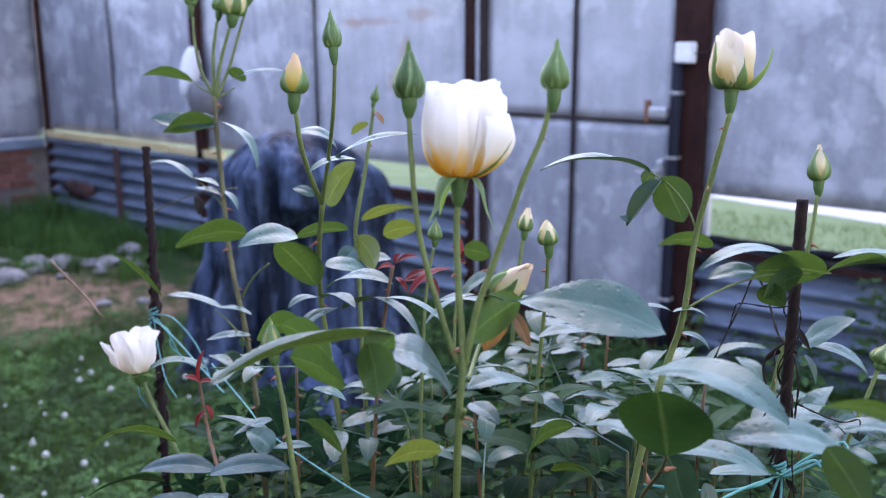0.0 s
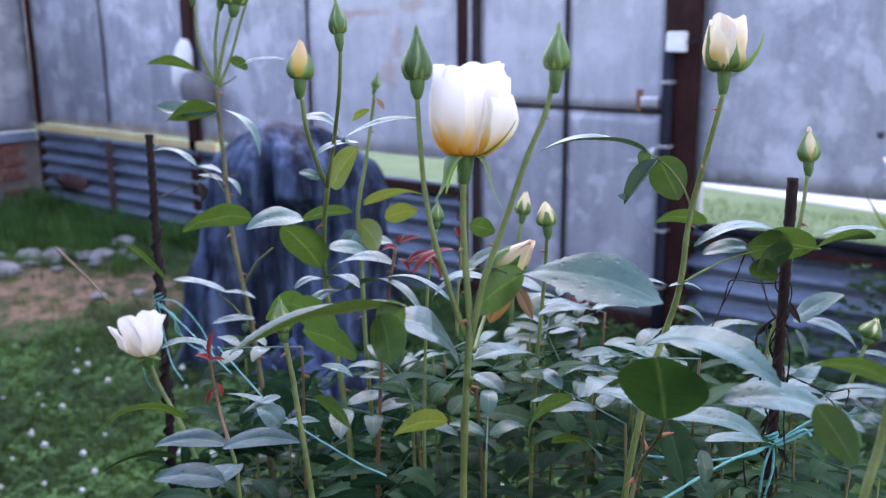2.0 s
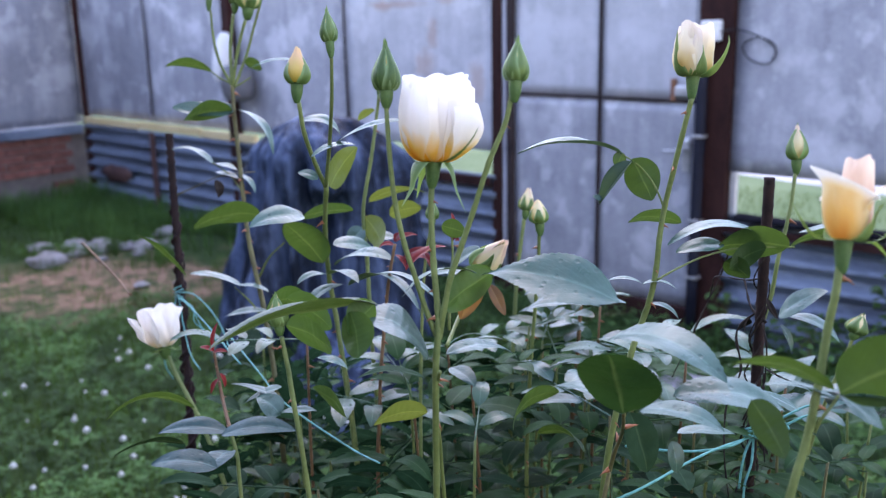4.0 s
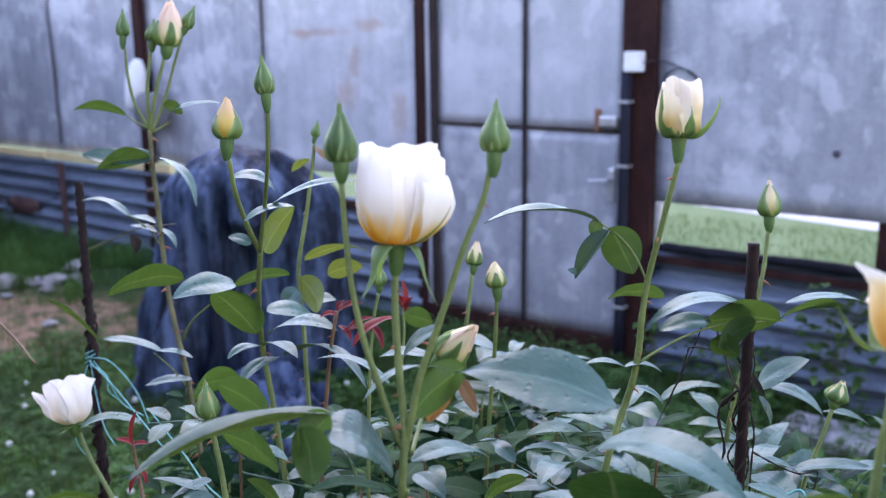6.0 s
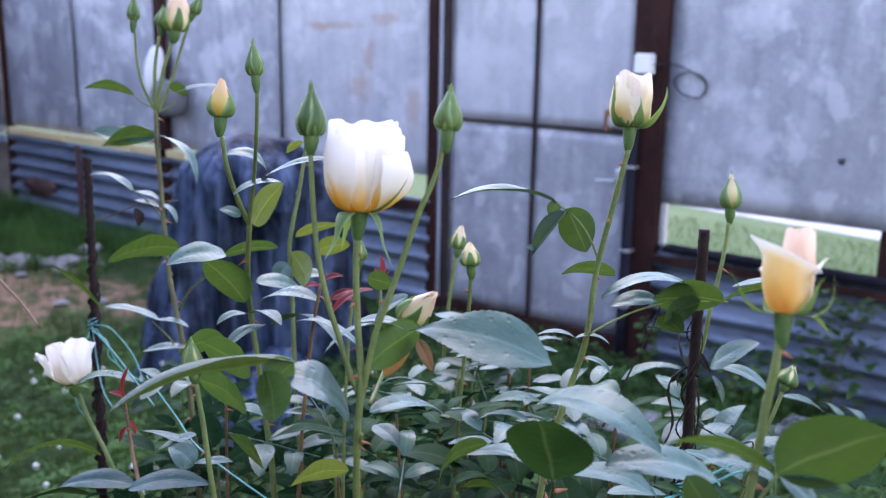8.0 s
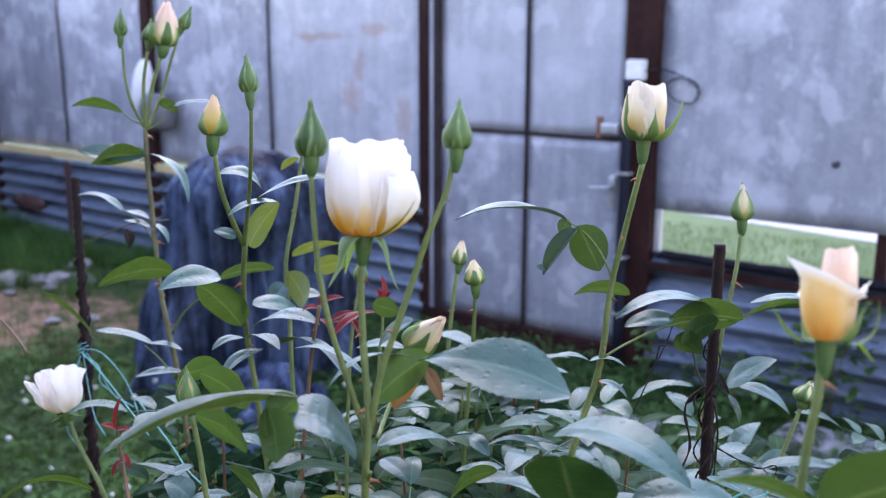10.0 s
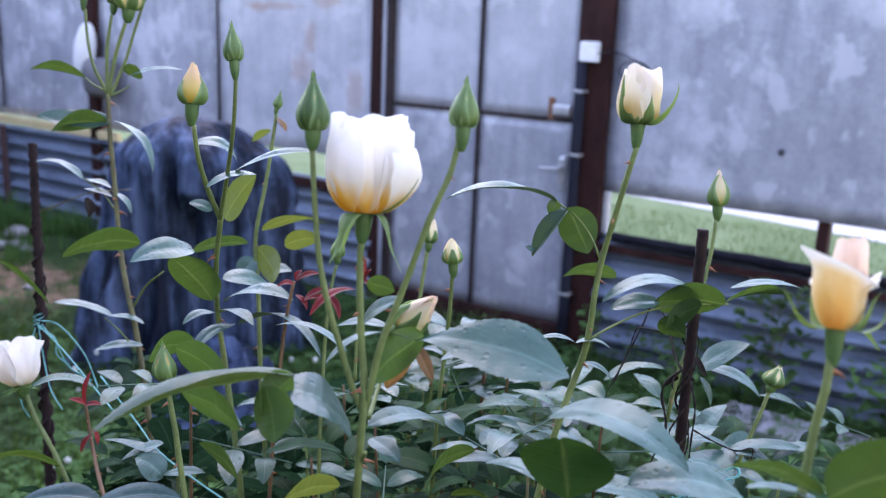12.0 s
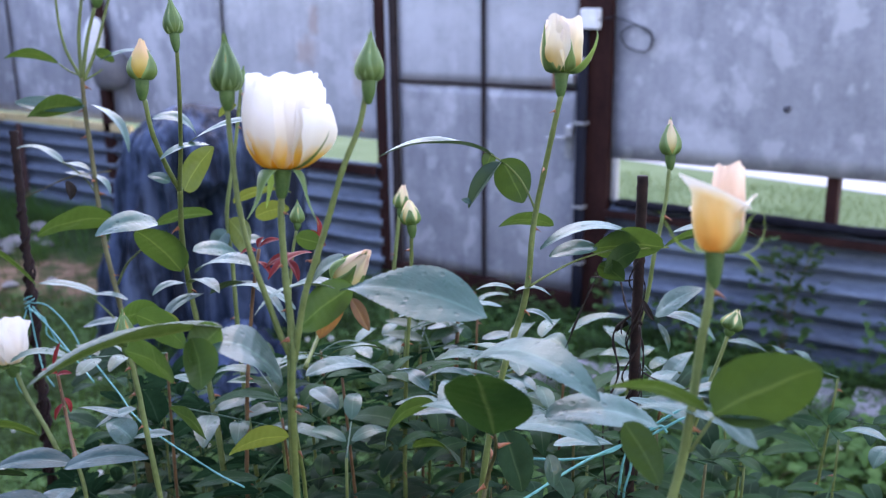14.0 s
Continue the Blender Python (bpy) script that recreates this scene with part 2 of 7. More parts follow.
M_PETAL_BUD = petal_material("petal_yellow", (0.74, 0.46, 0.06), (0.78, 0.52, 0.1), (0.81, 0.58, 0.18), (0.85, 0.56, 0.3), 0.042)
M_PETAL_TIP = petal_material("petal_pink_tip", (0.82, 0.6, 0.22), (0.85, 0.67, 0.3), (0.86, 0.73, 0.42), (0.87, 0.62, 0.46), 0.055)

STAINS = ((-4.3, 1.82, 0.3, 0.03), (-4.45, 1.81, 0.09, 0.045), (-3.85, 1.86, 0.14, 0.05), (-3.98, 1.62, 0.06, 0.14), (-4.05, 1.42, 0.12, 0.12), (-3.6, 1.3, 0.08, 0.2))
M_SHEET = sheet_material("galvanised_sheet", (0.33, 0.34, 0.375), (0.46, 0.47, 0.515), (0.56, 0.57, 0.615), 0.0)
M_SHEET_D = sheet_material("galvanised_sheet_rusty", (0.34, 0.35, 0.385), (0.48, 0.49, 0.535), (0.57, 0.58, 0.625), 0.2, STAINS)
M_SHEET_B = sheet_material("galvanised_sheet_stained", (0.24, 0.25, 0.29), (0.39, 0.4, 0.445), (0.6, 0.61, 0.655), 0.9)
M_SHEET_C = sheet_material("galvanised_sheet_dull", (0.17, 0.175, 0.21), (0.28, 0.29, 0.33), (0.45, 0.46, 0.5), 0.4)
M_CORR = mottled("corrugated_zinc", (0.06, 0.08, 0.115), (0.21, 0.265, 0.35), 2.5, 0.52, 0.12, 0.2, 0.004, (0.6, 1, 2.5))
M_RUST = mottled("rusty_iron", (0.016, 0.006, 0.006), (0.05, 0.019, 0.016), 9, 0.75, 0.0, 0.4, 0.002, (1, 1, 0.5), spec=0.12)
M_JOINT = mottled("dark_seam", (0.016, 0.012, 0.014), (0.05, 0.034, 0.034), 8, 0.7, 0.0, 0.3, 0.002, spec=0.12)
M_REBAR = mottled("rusty_rebar", (0.01, 0.006, 0.006), (0.035, 0.018, 0.015), 60, 0.7, 0.0, 0.5, 0.001, spec=0.15)
M_RUST_ORANGE = mottled("orange_rust", (0.16, 0.07, 0.04), (0.34, 0.16, 0.1), 30, 0.85, 0, 0.3, 0.001, spec=0.1)
M_RUST_BROWN = mottled("brown_rust", (0.045, 0.025, 0.026), (0.14, 0.075, 0.065), 9, 0.85, 0, 0.4, 0.003, spec=0.1)
M_BLOT = mottled("dark_blot", (0.05, 0.05, 0.062), (0.12, 0.12, 0.14), 40, 0.8, 0, 0.3, 0.001, spec=0.1)
M_PLASTER = mottled("grey_plaster", (0.16, 0.155, 0.15), (0.24, 0.23, 0.22), 1.5, 0.9, 0, 0.4, 0.005)
M_TARP, n, l, b = material("navy_tarpaulin")
# Lit ridges and dark fold hollows painted as upright streaks of colour
fold_shade = tex(n, l, 2.4, 4, 0.65, (3.2, 3.2, 0.5))
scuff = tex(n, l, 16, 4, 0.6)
shade = maths(n, l, "ADD", maths(n, l, "MULTIPLY", fold_shade, 0.8), maths(n, l, "MULTIPLY", scuff, 0.2))
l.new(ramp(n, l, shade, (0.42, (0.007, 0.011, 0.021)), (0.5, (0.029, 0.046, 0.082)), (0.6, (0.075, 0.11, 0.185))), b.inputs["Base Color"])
b.inputs["Roughness"].default_value = 0.58
b.inputs["Specular IOR Level"].default_value = 0.12
bump(n, l, b, shade, 0.8, 0.06)
M_CONCRETE = mottled("pale_concrete", (0.34, 0.33, 0.32), (0.52, 0.5, 0.49), 3, 0.9, 0, 0.4, 0.006)
M_SLAB = mottled("worn_concrete", (0.22, 0.205, 0.21), (0.4, 0.375, 0.385), 5, 0.9, 0, 0.5, 0.006)
M_STONE = mottled("rubble", (0.13, 0.112, 0.1), (0.37, 0.345, 0.33), 7, 0.9, 0, 0.6, 0.02, vary=0.35)
M_BRICK = mottled("red_brick", (0.1, 0.04, 0.034), (0.25, 0.1, 0.078), 9, 0.9, 0, 0.5, 0.006, vary=0.3)
M_MORTAR = mottled("grey_mortar", (0.1, 0.08, 0.072), (0.22, 0.185, 0.17), 6, 0.95, 0, 0.5, 0.006)
M_YELLOW = mottled("yellow_board", (0.5, 0.37, 0.17), (0.72, 0.57, 0.34), 3, 0.7, 0, 0.3, 0.003, (0.5, 1, 2))
M_WHITE = mottled("white_plastic", (0.62, 0.62, 0.64), (0.8, 0.8, 0.82), 6, 0.45, 0, 0.1, 0.002)
M_BLACK = mottled("black_plastic", (0.012, 0.012, 0.016), (0.035, 0.035, 0.045), 8, 0.45, 0, 0.1, 0.002)
M_NAVY = mottled("dark_conduit", (0.008, 0.009, 0.016), (0.02, 0.022, 0.036), 8, 0.6, 0, 0.1, 0.002, spec=0.12)
M_FELT = mottled("black_felt", (0.006, 0.006, 0.008), (0.02, 0.02, 0.026), 22, 0.95, 0, 0.4, 0.002, spec=0.0)
M_GREY = mottled("grey_plastic", (0.09, 0.09, 0.1), (0.18, 0.18, 0.2), 8, 0.5, 0, 0.1, 0.002)
M_STEEL = mottled("dull_steel", (0.4, 0.4, 0.42), (0.62, 0.62, 0.64), 14, 0.35, 0.7, 0.15, 0.001)
M_TWINE = mottled("turquoise_twine", (0.05, 0.25, 0.22), (0.14, 0.42, 0.37), 120, 0.6, 0, 0.4, 0.0006)
M_VINE = mottled("dead_vine", (0.008, 0.006, 0.005), (0.045, 0.034, 0.028), 90, 0.8, 0, 0.5, 0.001, spec=0.1)
M_BLADE = leaf_material("grass_blade", (0.025, 0.07, 0.018), (0.065, 0.14, 0.038), 0.7, 0.3, (0.12, 0.22, 0.03), 0.0, spec=0.08, patch=0.6)
M_BLADE_TALL = leaf_material("tall_blade", (0.034, 0.1, 0.03), (0.085, 0.185, 0.06), 0.7, 0.3, (0.12, 0.22, 0.03), 0.0, spec=0.08, patch=0.4)
# Raised tones stand in for brighter light beyond the fence
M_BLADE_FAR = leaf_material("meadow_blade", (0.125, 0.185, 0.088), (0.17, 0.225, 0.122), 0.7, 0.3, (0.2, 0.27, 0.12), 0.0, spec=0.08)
M_CLOVER = leaf_material("clover_leaf", (0.024, 0.07, 0.024), (0.072, 0.145, 0.052), 0.7, 0.25, (0.1, 0.2, 0.03), 0.0, spec=0.08, patch=0.6)
M_WEED = leaf_material("weed_leaf", (0.035, 0.1, 0.025), (0.08, 0.17, 0.045), 0.6, 0.3, (0.12, 0.22, 0.03), 0.2, spec=0.15)
M_BLOSSOM = mottled("clover_blossom", (0.36, 0.38, 0.32), (0.58, 0.58, 0.53), 90, 0.8, 0, 0.2, 0.001)

# ---- builders ----
PLACE = {}


def mesh_from(name, verts, faces, mat, uvs=None, smooth=True):
    me = bpy.data.meshes.new(name)
    me.from_pydata([tuple(v) for v in verts], [], [tuple(f) for f in faces])
    if uvs is not None:
        layer = me.uv_layers.new(name="UVMap")
        idx = np.empty(len(me.loops), dtype=np.int32)
        me.loops.foreach_get("vertex_index", idx)
        layer.data.foreach_set("uv", np.asarray(uvs, dtype=np.float32)[idx].ravel())
    if smooth:
        me.polygons.foreach_set("use_smooth", np.ones(len(me.polygons), dtype=bool))
    me.materials.append(mat)
    me.update()
    return me


def put(name, me, parent=None, m=None, label="", kind=""):
    """Link a mesh as one object; m is its pose in the world."""
    ob = new(name, me)
    m = m or Matrix.Identity(4)
    PLACE[ob] = m
    ob.matrix_basis = m
    if parent:
        ob.parent = parent
        ob.matrix_parent_inverse = PLACE[parent].inverted()
    return tagged(ob, label, kind=kind)


def root(name, x, y, z, label, category, group="", kind=""):
    ob = new(name)
    ob.empty_display_size = 0.1
    PLACE[ob] = Matrix.Translation((x, y, z))
    ob.matrix_basis = PLACE[ob]
    return tagged(ob, label, category, group, kind)


def spline(pts, per=6):
    """Points along a Catmull-Rom curve."""
    p = np.array(pts, float)
    if len(p) < 3:
        return np.array([p[0] + (p[-1] - p[0]) * k / per for k in range(per + 1)])
    q = np.vstack([2 * p[0] - p[1], p, 2 * p[-1] - p[-2]])
    out = []
    for i in range(1, len(q) - 2):
        for k in range(per):
            s = k / per
            a, b, c, d = q[i - 1], q[i], q[i + 1], q[i + 2]
            out.append(0.5 * (2 * b + (c - a) * s + (2 * a - 5 * b + 4 * c - d) * s * s + (3 * b - a - 3 * c + d) * s**3))
    out.append(p[-1])
    return np.array(out)


def tube_arrays(pts, r0, r1, sides=8, per=5, wobble=0.0, knots=0.0):
    line = spline(pts, per)
    n = len(line)
    ways = np.gradient(line, axis=0)
    ways /= np.linalg.norm(ways, axis=1)[:, None] + 1e-12
    ref = np.array([0.31, 0.87, 0.38])
    verts, faces = [], []
    for i in range(n):
        a = np.cross(ways[i], ref)
        a /= np.linalg.norm(a) + 1e-9
        b = np.cross(ways[i], a)
        r = r0 + (r1 - r0) * i / (n - 1)
        r *= 1 + wobble * math.sin(i * 2.1) + knots * (i % per == 0)
        for k in range(sides):
            ang = 2 * math.pi * k / sides
            verts.append(line[i] + r * (math.cos(ang) * a + math.sin(ang) * b))
    for i in range(n - 1):
        for k in range(sides):
            k2 = (k + 1) % sides
            faces.append((i * sides + k, i * sides + k2, (i + 1) * sides + k2, (i + 1) * sides + k))
    verts += [line[0], line[-1]]
    for k in range(sides):
        faces.append((len(verts) - 2, (k + 1) % sides, k))
        faces.append((len(verts) - 1, (n - 1) * sides + k, (n - 1) * sides + (k + 1) % sides))
    return verts, faces


def tube(name, pts, r0, r1, mat, parent=None, label="", sides=8, per=5, wobble=0.0, knots=0.0):
    v, f = tube_arrays(pts, r0, r1, sides, per, wobble, knots)
    return put(name, mesh_from(name, v, f, mat), parent, label=label)


def box_arrays(x0, x1, y0, y1, z0, z1, bevel=0.004):
    bm = bmesh.new()
    bmesh.ops.create_cube(bm, size=1)
    for v in bm.verts:
        v.co = Vector(((x0 + x1) / 2 + v.co.x * (x1 - x0), (y0 + y1) / 2 + v.co.y * (y1 - y0), (z0 + z1) / 2 + v.co.z * (z1 - z0)))
    if bevel:
        bmesh.ops.bevel(bm, geom=bm.edges[:], offset=min(bevel, 0.3 * min(x1 - x0, y1 - y0, z1 - z0)), segments=2, affect="EDGES", profile=0.6)
    return bm


def box(name, x0, x1, y0, y1, z0, z1, mat, parent=None, label="", bevel=0.004, kind=""):
    bm = box_arrays(x0, x1, y0, y1, z0, z1, bevel)
    me = bpy.data.meshes.new(name)
    bm.to_mesh(me)
    bm.free()
    me.materials.append(mat)
    return put(name, me, parent, label=label, kind=kind)


def revolve(profile, sides=16, per=4):
    line = spline([(r, 0, z) for r, z in profile], per)
    verts, faces = [], []
    for r, _, z in line:
        for k in range(sides):
            a = 2 * math.pi * k / sides
            verts.append((max(r, 1e-4) * math.cos(a), max(r, 1e-4) * math.sin(a), z))
    for i in range(len(line) - 1):
        for k in range(sides):
            k2 = (k + 1) % sides
            faces.append((i * sides + k, i * sides + k2, (i + 1) * sides + k2, (i + 1) * sides + k))
    return verts, faces


def leaflet_arrays(base, tip, width, normal, arch=0.1, fold=0.25, twist=0.0, teeth=True, rows=9, cols=6, ripple=0.5, phase=0.0, narrow=0.55, point=0.78):
    """One leaflet: an ovate blade with a drawn-out tip, folded along its rib, quilted between its veins, with a sawn rim."""
    base, tip, normal = Vector(base), Vector(tip), Vector(normal)
    along = tip - base
    length = along.length
    along.normalize()
    normal = (normal - along * normal.dot(along)).normalized()
    side = along.cross(normal)
    fine = rows > 20
    peak = narrow / (narrow + point)
    most = peak**narrow * (1 - peak) ** point
    verts, uvs, faces = [], [], []
    for i in range(rows + 1):
        s = i / rows
        half = width / 2 * (s**narrow * (1 - s) ** point / most if 0 < s < 1 else 0.0)
        half = max(half, width * 0.015)
        turn = twist * s
        sd = side * math.cos(turn) + normal * math.sin(turn)
        nm = normal * math.cos(turn) - side * math.sin(turn)
        mid = base + along * (length * s) + normal * (4 * arch * length * s * (1 - s) - 0.25 * arch * length * s**3)
        for j in range(cols + 1):
            u = 2 * j / cols - 1
            rim = teeth and abs(u) == 1
            w = half * (1 + (0.05 if rim and i % 2 else 0))
            lift = fold * abs(u) * half - fold * 0.45 * u * u * half
            lift += ripple * 0.05 * width * math.sin(7 * s + 2.1 * u + phase) * abs(u)
            if fine:
                lift += 0.009 * width * abs(math.sin(math.pi * (9 * s - 4.5 * abs(u)))) * (1 - u**4) * math.sin(math.pi * s)
                lift += 0.05 * width * noise.noise((3.0 * s + phase, 1.6 * u, phase)) * math.sin(math.pi * s)
            forward = 0.02 * length * abs(u) * math.sin(math.pi * s) + (0.35 * length / rows if rim and i % 2 else 0)
            verts.append(mid + sd * (u * w) + nm * lift + along * forward)
            uvs.append((0.5 + 0.5 * u, s))
    for i in range(rows):
        for j in range(cols):
            a = i * (cols + 1) + j
            faces.append((a, a + 1, a + cols + 2, a + cols + 1))
    return verts, faces, uvs


def leaf(bush, base, tip, width, normal, arch=0.1, fold=0.25, mat=None, twist=0.0, name="leaf", label="", narrow=0.55, point=0.78):
    v, f, u = leaflet_arrays(base, tip, width, normal, arch, fold, twist, rows=40, cols=10, phase=13 * base[0] + 7 * tip[1], narrow=narrow, point=point)
    return put(name, mesh_from(name, v, f, mat or M_LEAF, u), bush, label=label)


def spray_arrays(base, way, size, up, seed, pairs=2, flat=0.5, grain=(10, 4)):
    """A whole rose leaf: a thin stalk with a leaflet at its end and pairs along it; flat: how level the leaflets lie."""
    rnd = random.Random(seed)
    base, way, up = Vector(base), Vector(way).normalized(), Vector(up).normalized()
    up = (up - way * up.dot(way)).normalized()
    side = way.cross(up)
    stalk = size * (0.75 + 0.5 * pairs)
    droop = -0.24 * (1.0 - flat) * stalk
    def on(s):
        return base + way * (stalk * s) + Vector((0, 0, droop * s * s))
    verts, faces, uvs = [], [], []
    def add(v, f, u):
        k = len(verts)
        verts.extend(v), uvs.extend(u), faces.extend(tuple(i + k for i in q) for q in f)
    v, f = tube_arrays([on(0), on(0.5), on(1)], 0.0011, 0.0007, 4, 3)
    add(v, f, [(0.5, 0.5)] * len(v))
    tilt = 1.0 - flat
    for s, sg in [(1.0, 0)] + [(0.42 + 0.32 * p, g) for p in range(pairs) for g in (-1, 1)]:
        big = size * (1.12 if sg == 0 else 0.9) * rnd.uniform(0.82, 1.15)
        d = (way * (1 if sg == 0 else 0.45) + side * (sg * 0.9) + Vector((0, 0, tilt * rnd.uniform(-0.5, 0.3)))).normalized()
        b = on(min(s, 1.0)) + d * (0.06 * size)
        n = (up + tilt * Vector((rnd.uniform(-0.7, 0.7), rnd.uniform(-0.7, 0.7), 0))).normalized()
        add(*leaflet_arrays(b, b + d * big, big * rnd.uniform(0.33, 0.42), n, rnd.uniform(0.04, 0.16), rnd.uniform(0.12, 0.4), tilt * rnd.uniform(-0.6, 0.6), True, grain[0], grain[1], 0.7, rnd.random() * 6))
    return verts, faces, uvs


def spray(bush, base, way, size, up, mat, seed, pairs=2, flat=0.5):
    v, f, u = spray_arrays(base, way, size, up, seed, pairs, flat, (16, 4) if flat > 0.5 else (10, 4))
    return put("leaf", mesh_from("leaf", v, f, mat, u), bush)


THORN = None


def thorn_mesh():
    v, f = tube_arrays([(0, 0, 0), (0.0032, 0, -0.0002), (0.0066, 0, -0.0014), (0.0095, 0, -0.0036)], 0.0021, 0.0002, 6, 2)
    v = [(x, y, z * 1.0 + (0.0012 if k % 6 < 3 else -0.0012) * (1 - min(1, x / 0.004))) for k, (x, y, z) in enumerate(v)]
    return mesh_from("thorn", v, f, M_THORN)


def cane(bush, pts, r0, r1, mat=None, thorns=0, seed=1, name="cane", size=1.0):
    """A stem from its top to its foot, with hooked thorns."""
    global THORN
    THORN = THORN or thorn_mesh()
    ob = tube(name, pts, r0, r1, mat or M_CANE, bush, sides=10, per=6, wobble=0.035, knots=0.07)
    rnd = random.Random(seed)
    line = spline(pts, 12)
    for k in range(thorns):
        i = int((k + rnd.uniform(0.15, 0.85)) / thorns * (len(line) - 3)) + 1
        p, w = Vector(line[i]), Vector(line[i + 1] - line[i - 1]).normalized()
        w = w if w.z > 0 else -w
        out = Vector((math.cos(rnd.uniform(0, 6.28)), math.sin(rnd.uniform(0, 6.28)), 0))
        out = (out - w * out.dot(w)).normalized()
        r = r0 + (r1 - r0) * i / len(line)
        m = Matrix((out, w.cross(out), w)).transposed().to_4x4()
        m.translation = p + out * (r * 0.8)
        put("thorn", THORN, ob, m @ Matrix.Scale(size * rnd.uniform(0.55, 1.0), 4))
    return ob


def axis_pose(base, tip, spin=0.0):
    """A pose at base whose z runs towards tip, x as level as it may be."""
    z = (Vector(tip) - Vector(base)).normalized()
    x = Vector((math.cos(spin), math.sin(spin), 0))
    x = (x - z * x.dot(z)).normalized()
    m = Matrix((x, z.cross(x), z)).transposed().to_4x4()
    m.translation = Vector(base)
    return m


def shell(profile, centre, half, rows=12, cols=10, narrow=0.45, round_top=0.26, ruffle=0.0, curl=0.0, seed=0, lean=0.0, furrow=0.0, skew=0.0, flare=0.0, lump=0.0, lip=0.0):
    """A petal: a strip of a turned cup about the z axis, narrow at its claw, with a rounded, wavy rim that curls out."""
    line = spline([(r, 0, z) for r, z in profile], 8)
    rnd = random.Random(seed)
    ph, ph2 = rnd.random() * 6, rnd.random() * 6
    top = profile[-1][1]
    verts, uvs, faces = [], [], []
    for i in range(rows + 1):
        v = i / rows
        k = v * (len(line) - 1)
        lo = min(int(k), len(line) - 2)
        r, _, z = line[lo] + (line[lo + 1] - line[lo]) * (k - lo)
        wide = half * (narrow + (1 - narrow) * min(1, v * 1.7) ** 0.8)
        for j in range(cols + 1):
            u = 2 * j / cols - 1
            a = centre + u * wide * (1 - 0.12 * v**6)
            drop = round_top * top * (abs(u) ** 2.6) * v**2
            wave = ruffle * v**3 * (math.sin(3.1 * u + ph) + 0.5 * math.sin(7.3 * u + ph2))
            rr = r + curl * v**4 * (0.35 + 0.65 * u * u) + 0.6 * wave + lean * v * v + furrow * math.sin(math.pi * v) * math.sin(5 * u + ph2)
            rr += flare * max(0.0, u if flare > 0 else -u) ** 3 * (0.3 + v) * (1 if flare > 0 else -1) + lump * v * noise.noise((2.2 * u + seed, 3.0 * v, 5.0 * seed))
            roll = max(0.0, v - 0.8) * 5 * math.pi * 0.85
            rr += lip * math.sin(roll) * 0.9 + lip * roll * 0.12
            drop += lip * (1 - math.cos(roll)) * 0.7 - lip * 0.5 * math.sin(roll)
            verts.append((rr * math.cos(a), rr * math.sin(a), z - drop - skew * top * 0.5 * (u + 1) * v * v + wave * 0.9))
            uvs.append((0.5 + 0.5 * u, v))
    for i in range(rows):
        for j in range(cols):
            a = i * (cols + 1) + j
            faces.append((a, a + 1, a + cols + 2, a + cols + 1))
    return verts, faces, uvs


def taper(path, centre, half, rows=12, cols=6, power=0.8, hollow=0.3):
    """A sepal: a tapering strip that follows a path of (radius, height) and may roll back."""
    line = spline([(r, 0, z) for r, z in path], 8)
    verts, uvs, faces = [], [], []
    ca, sa = math.cos(centre), math.sin(centre)
    for i in range(rows + 1):
        v = i / rows
        k = v * (len(line) - 1)
        lo = min(int(k), len(line) - 2)
        r, _, z = line[lo] + (line[lo + 1] - line[lo]) * (k - lo)
        w = half * max(0.02, (1 - v) ** power) * (0.75 + 0.5 * math.sin(math.pi * min(1, v * 1.6)))
        for j in range(cols + 1):
            u = 2 * j / cols - 1
            rad = r - hollow * w * u * u
            verts.append((rad * ca - u * w * sa, rad * sa + u * w * ca, z))
            uvs.append((0.5 + 0.5 * u, v))
    for i in range(rows):
        for j in range(cols):
            a = i * (cols + 1) + j
            faces.append((a, a + 1, a + cols + 2, a + cols + 1))
    return verts, faces, uvs


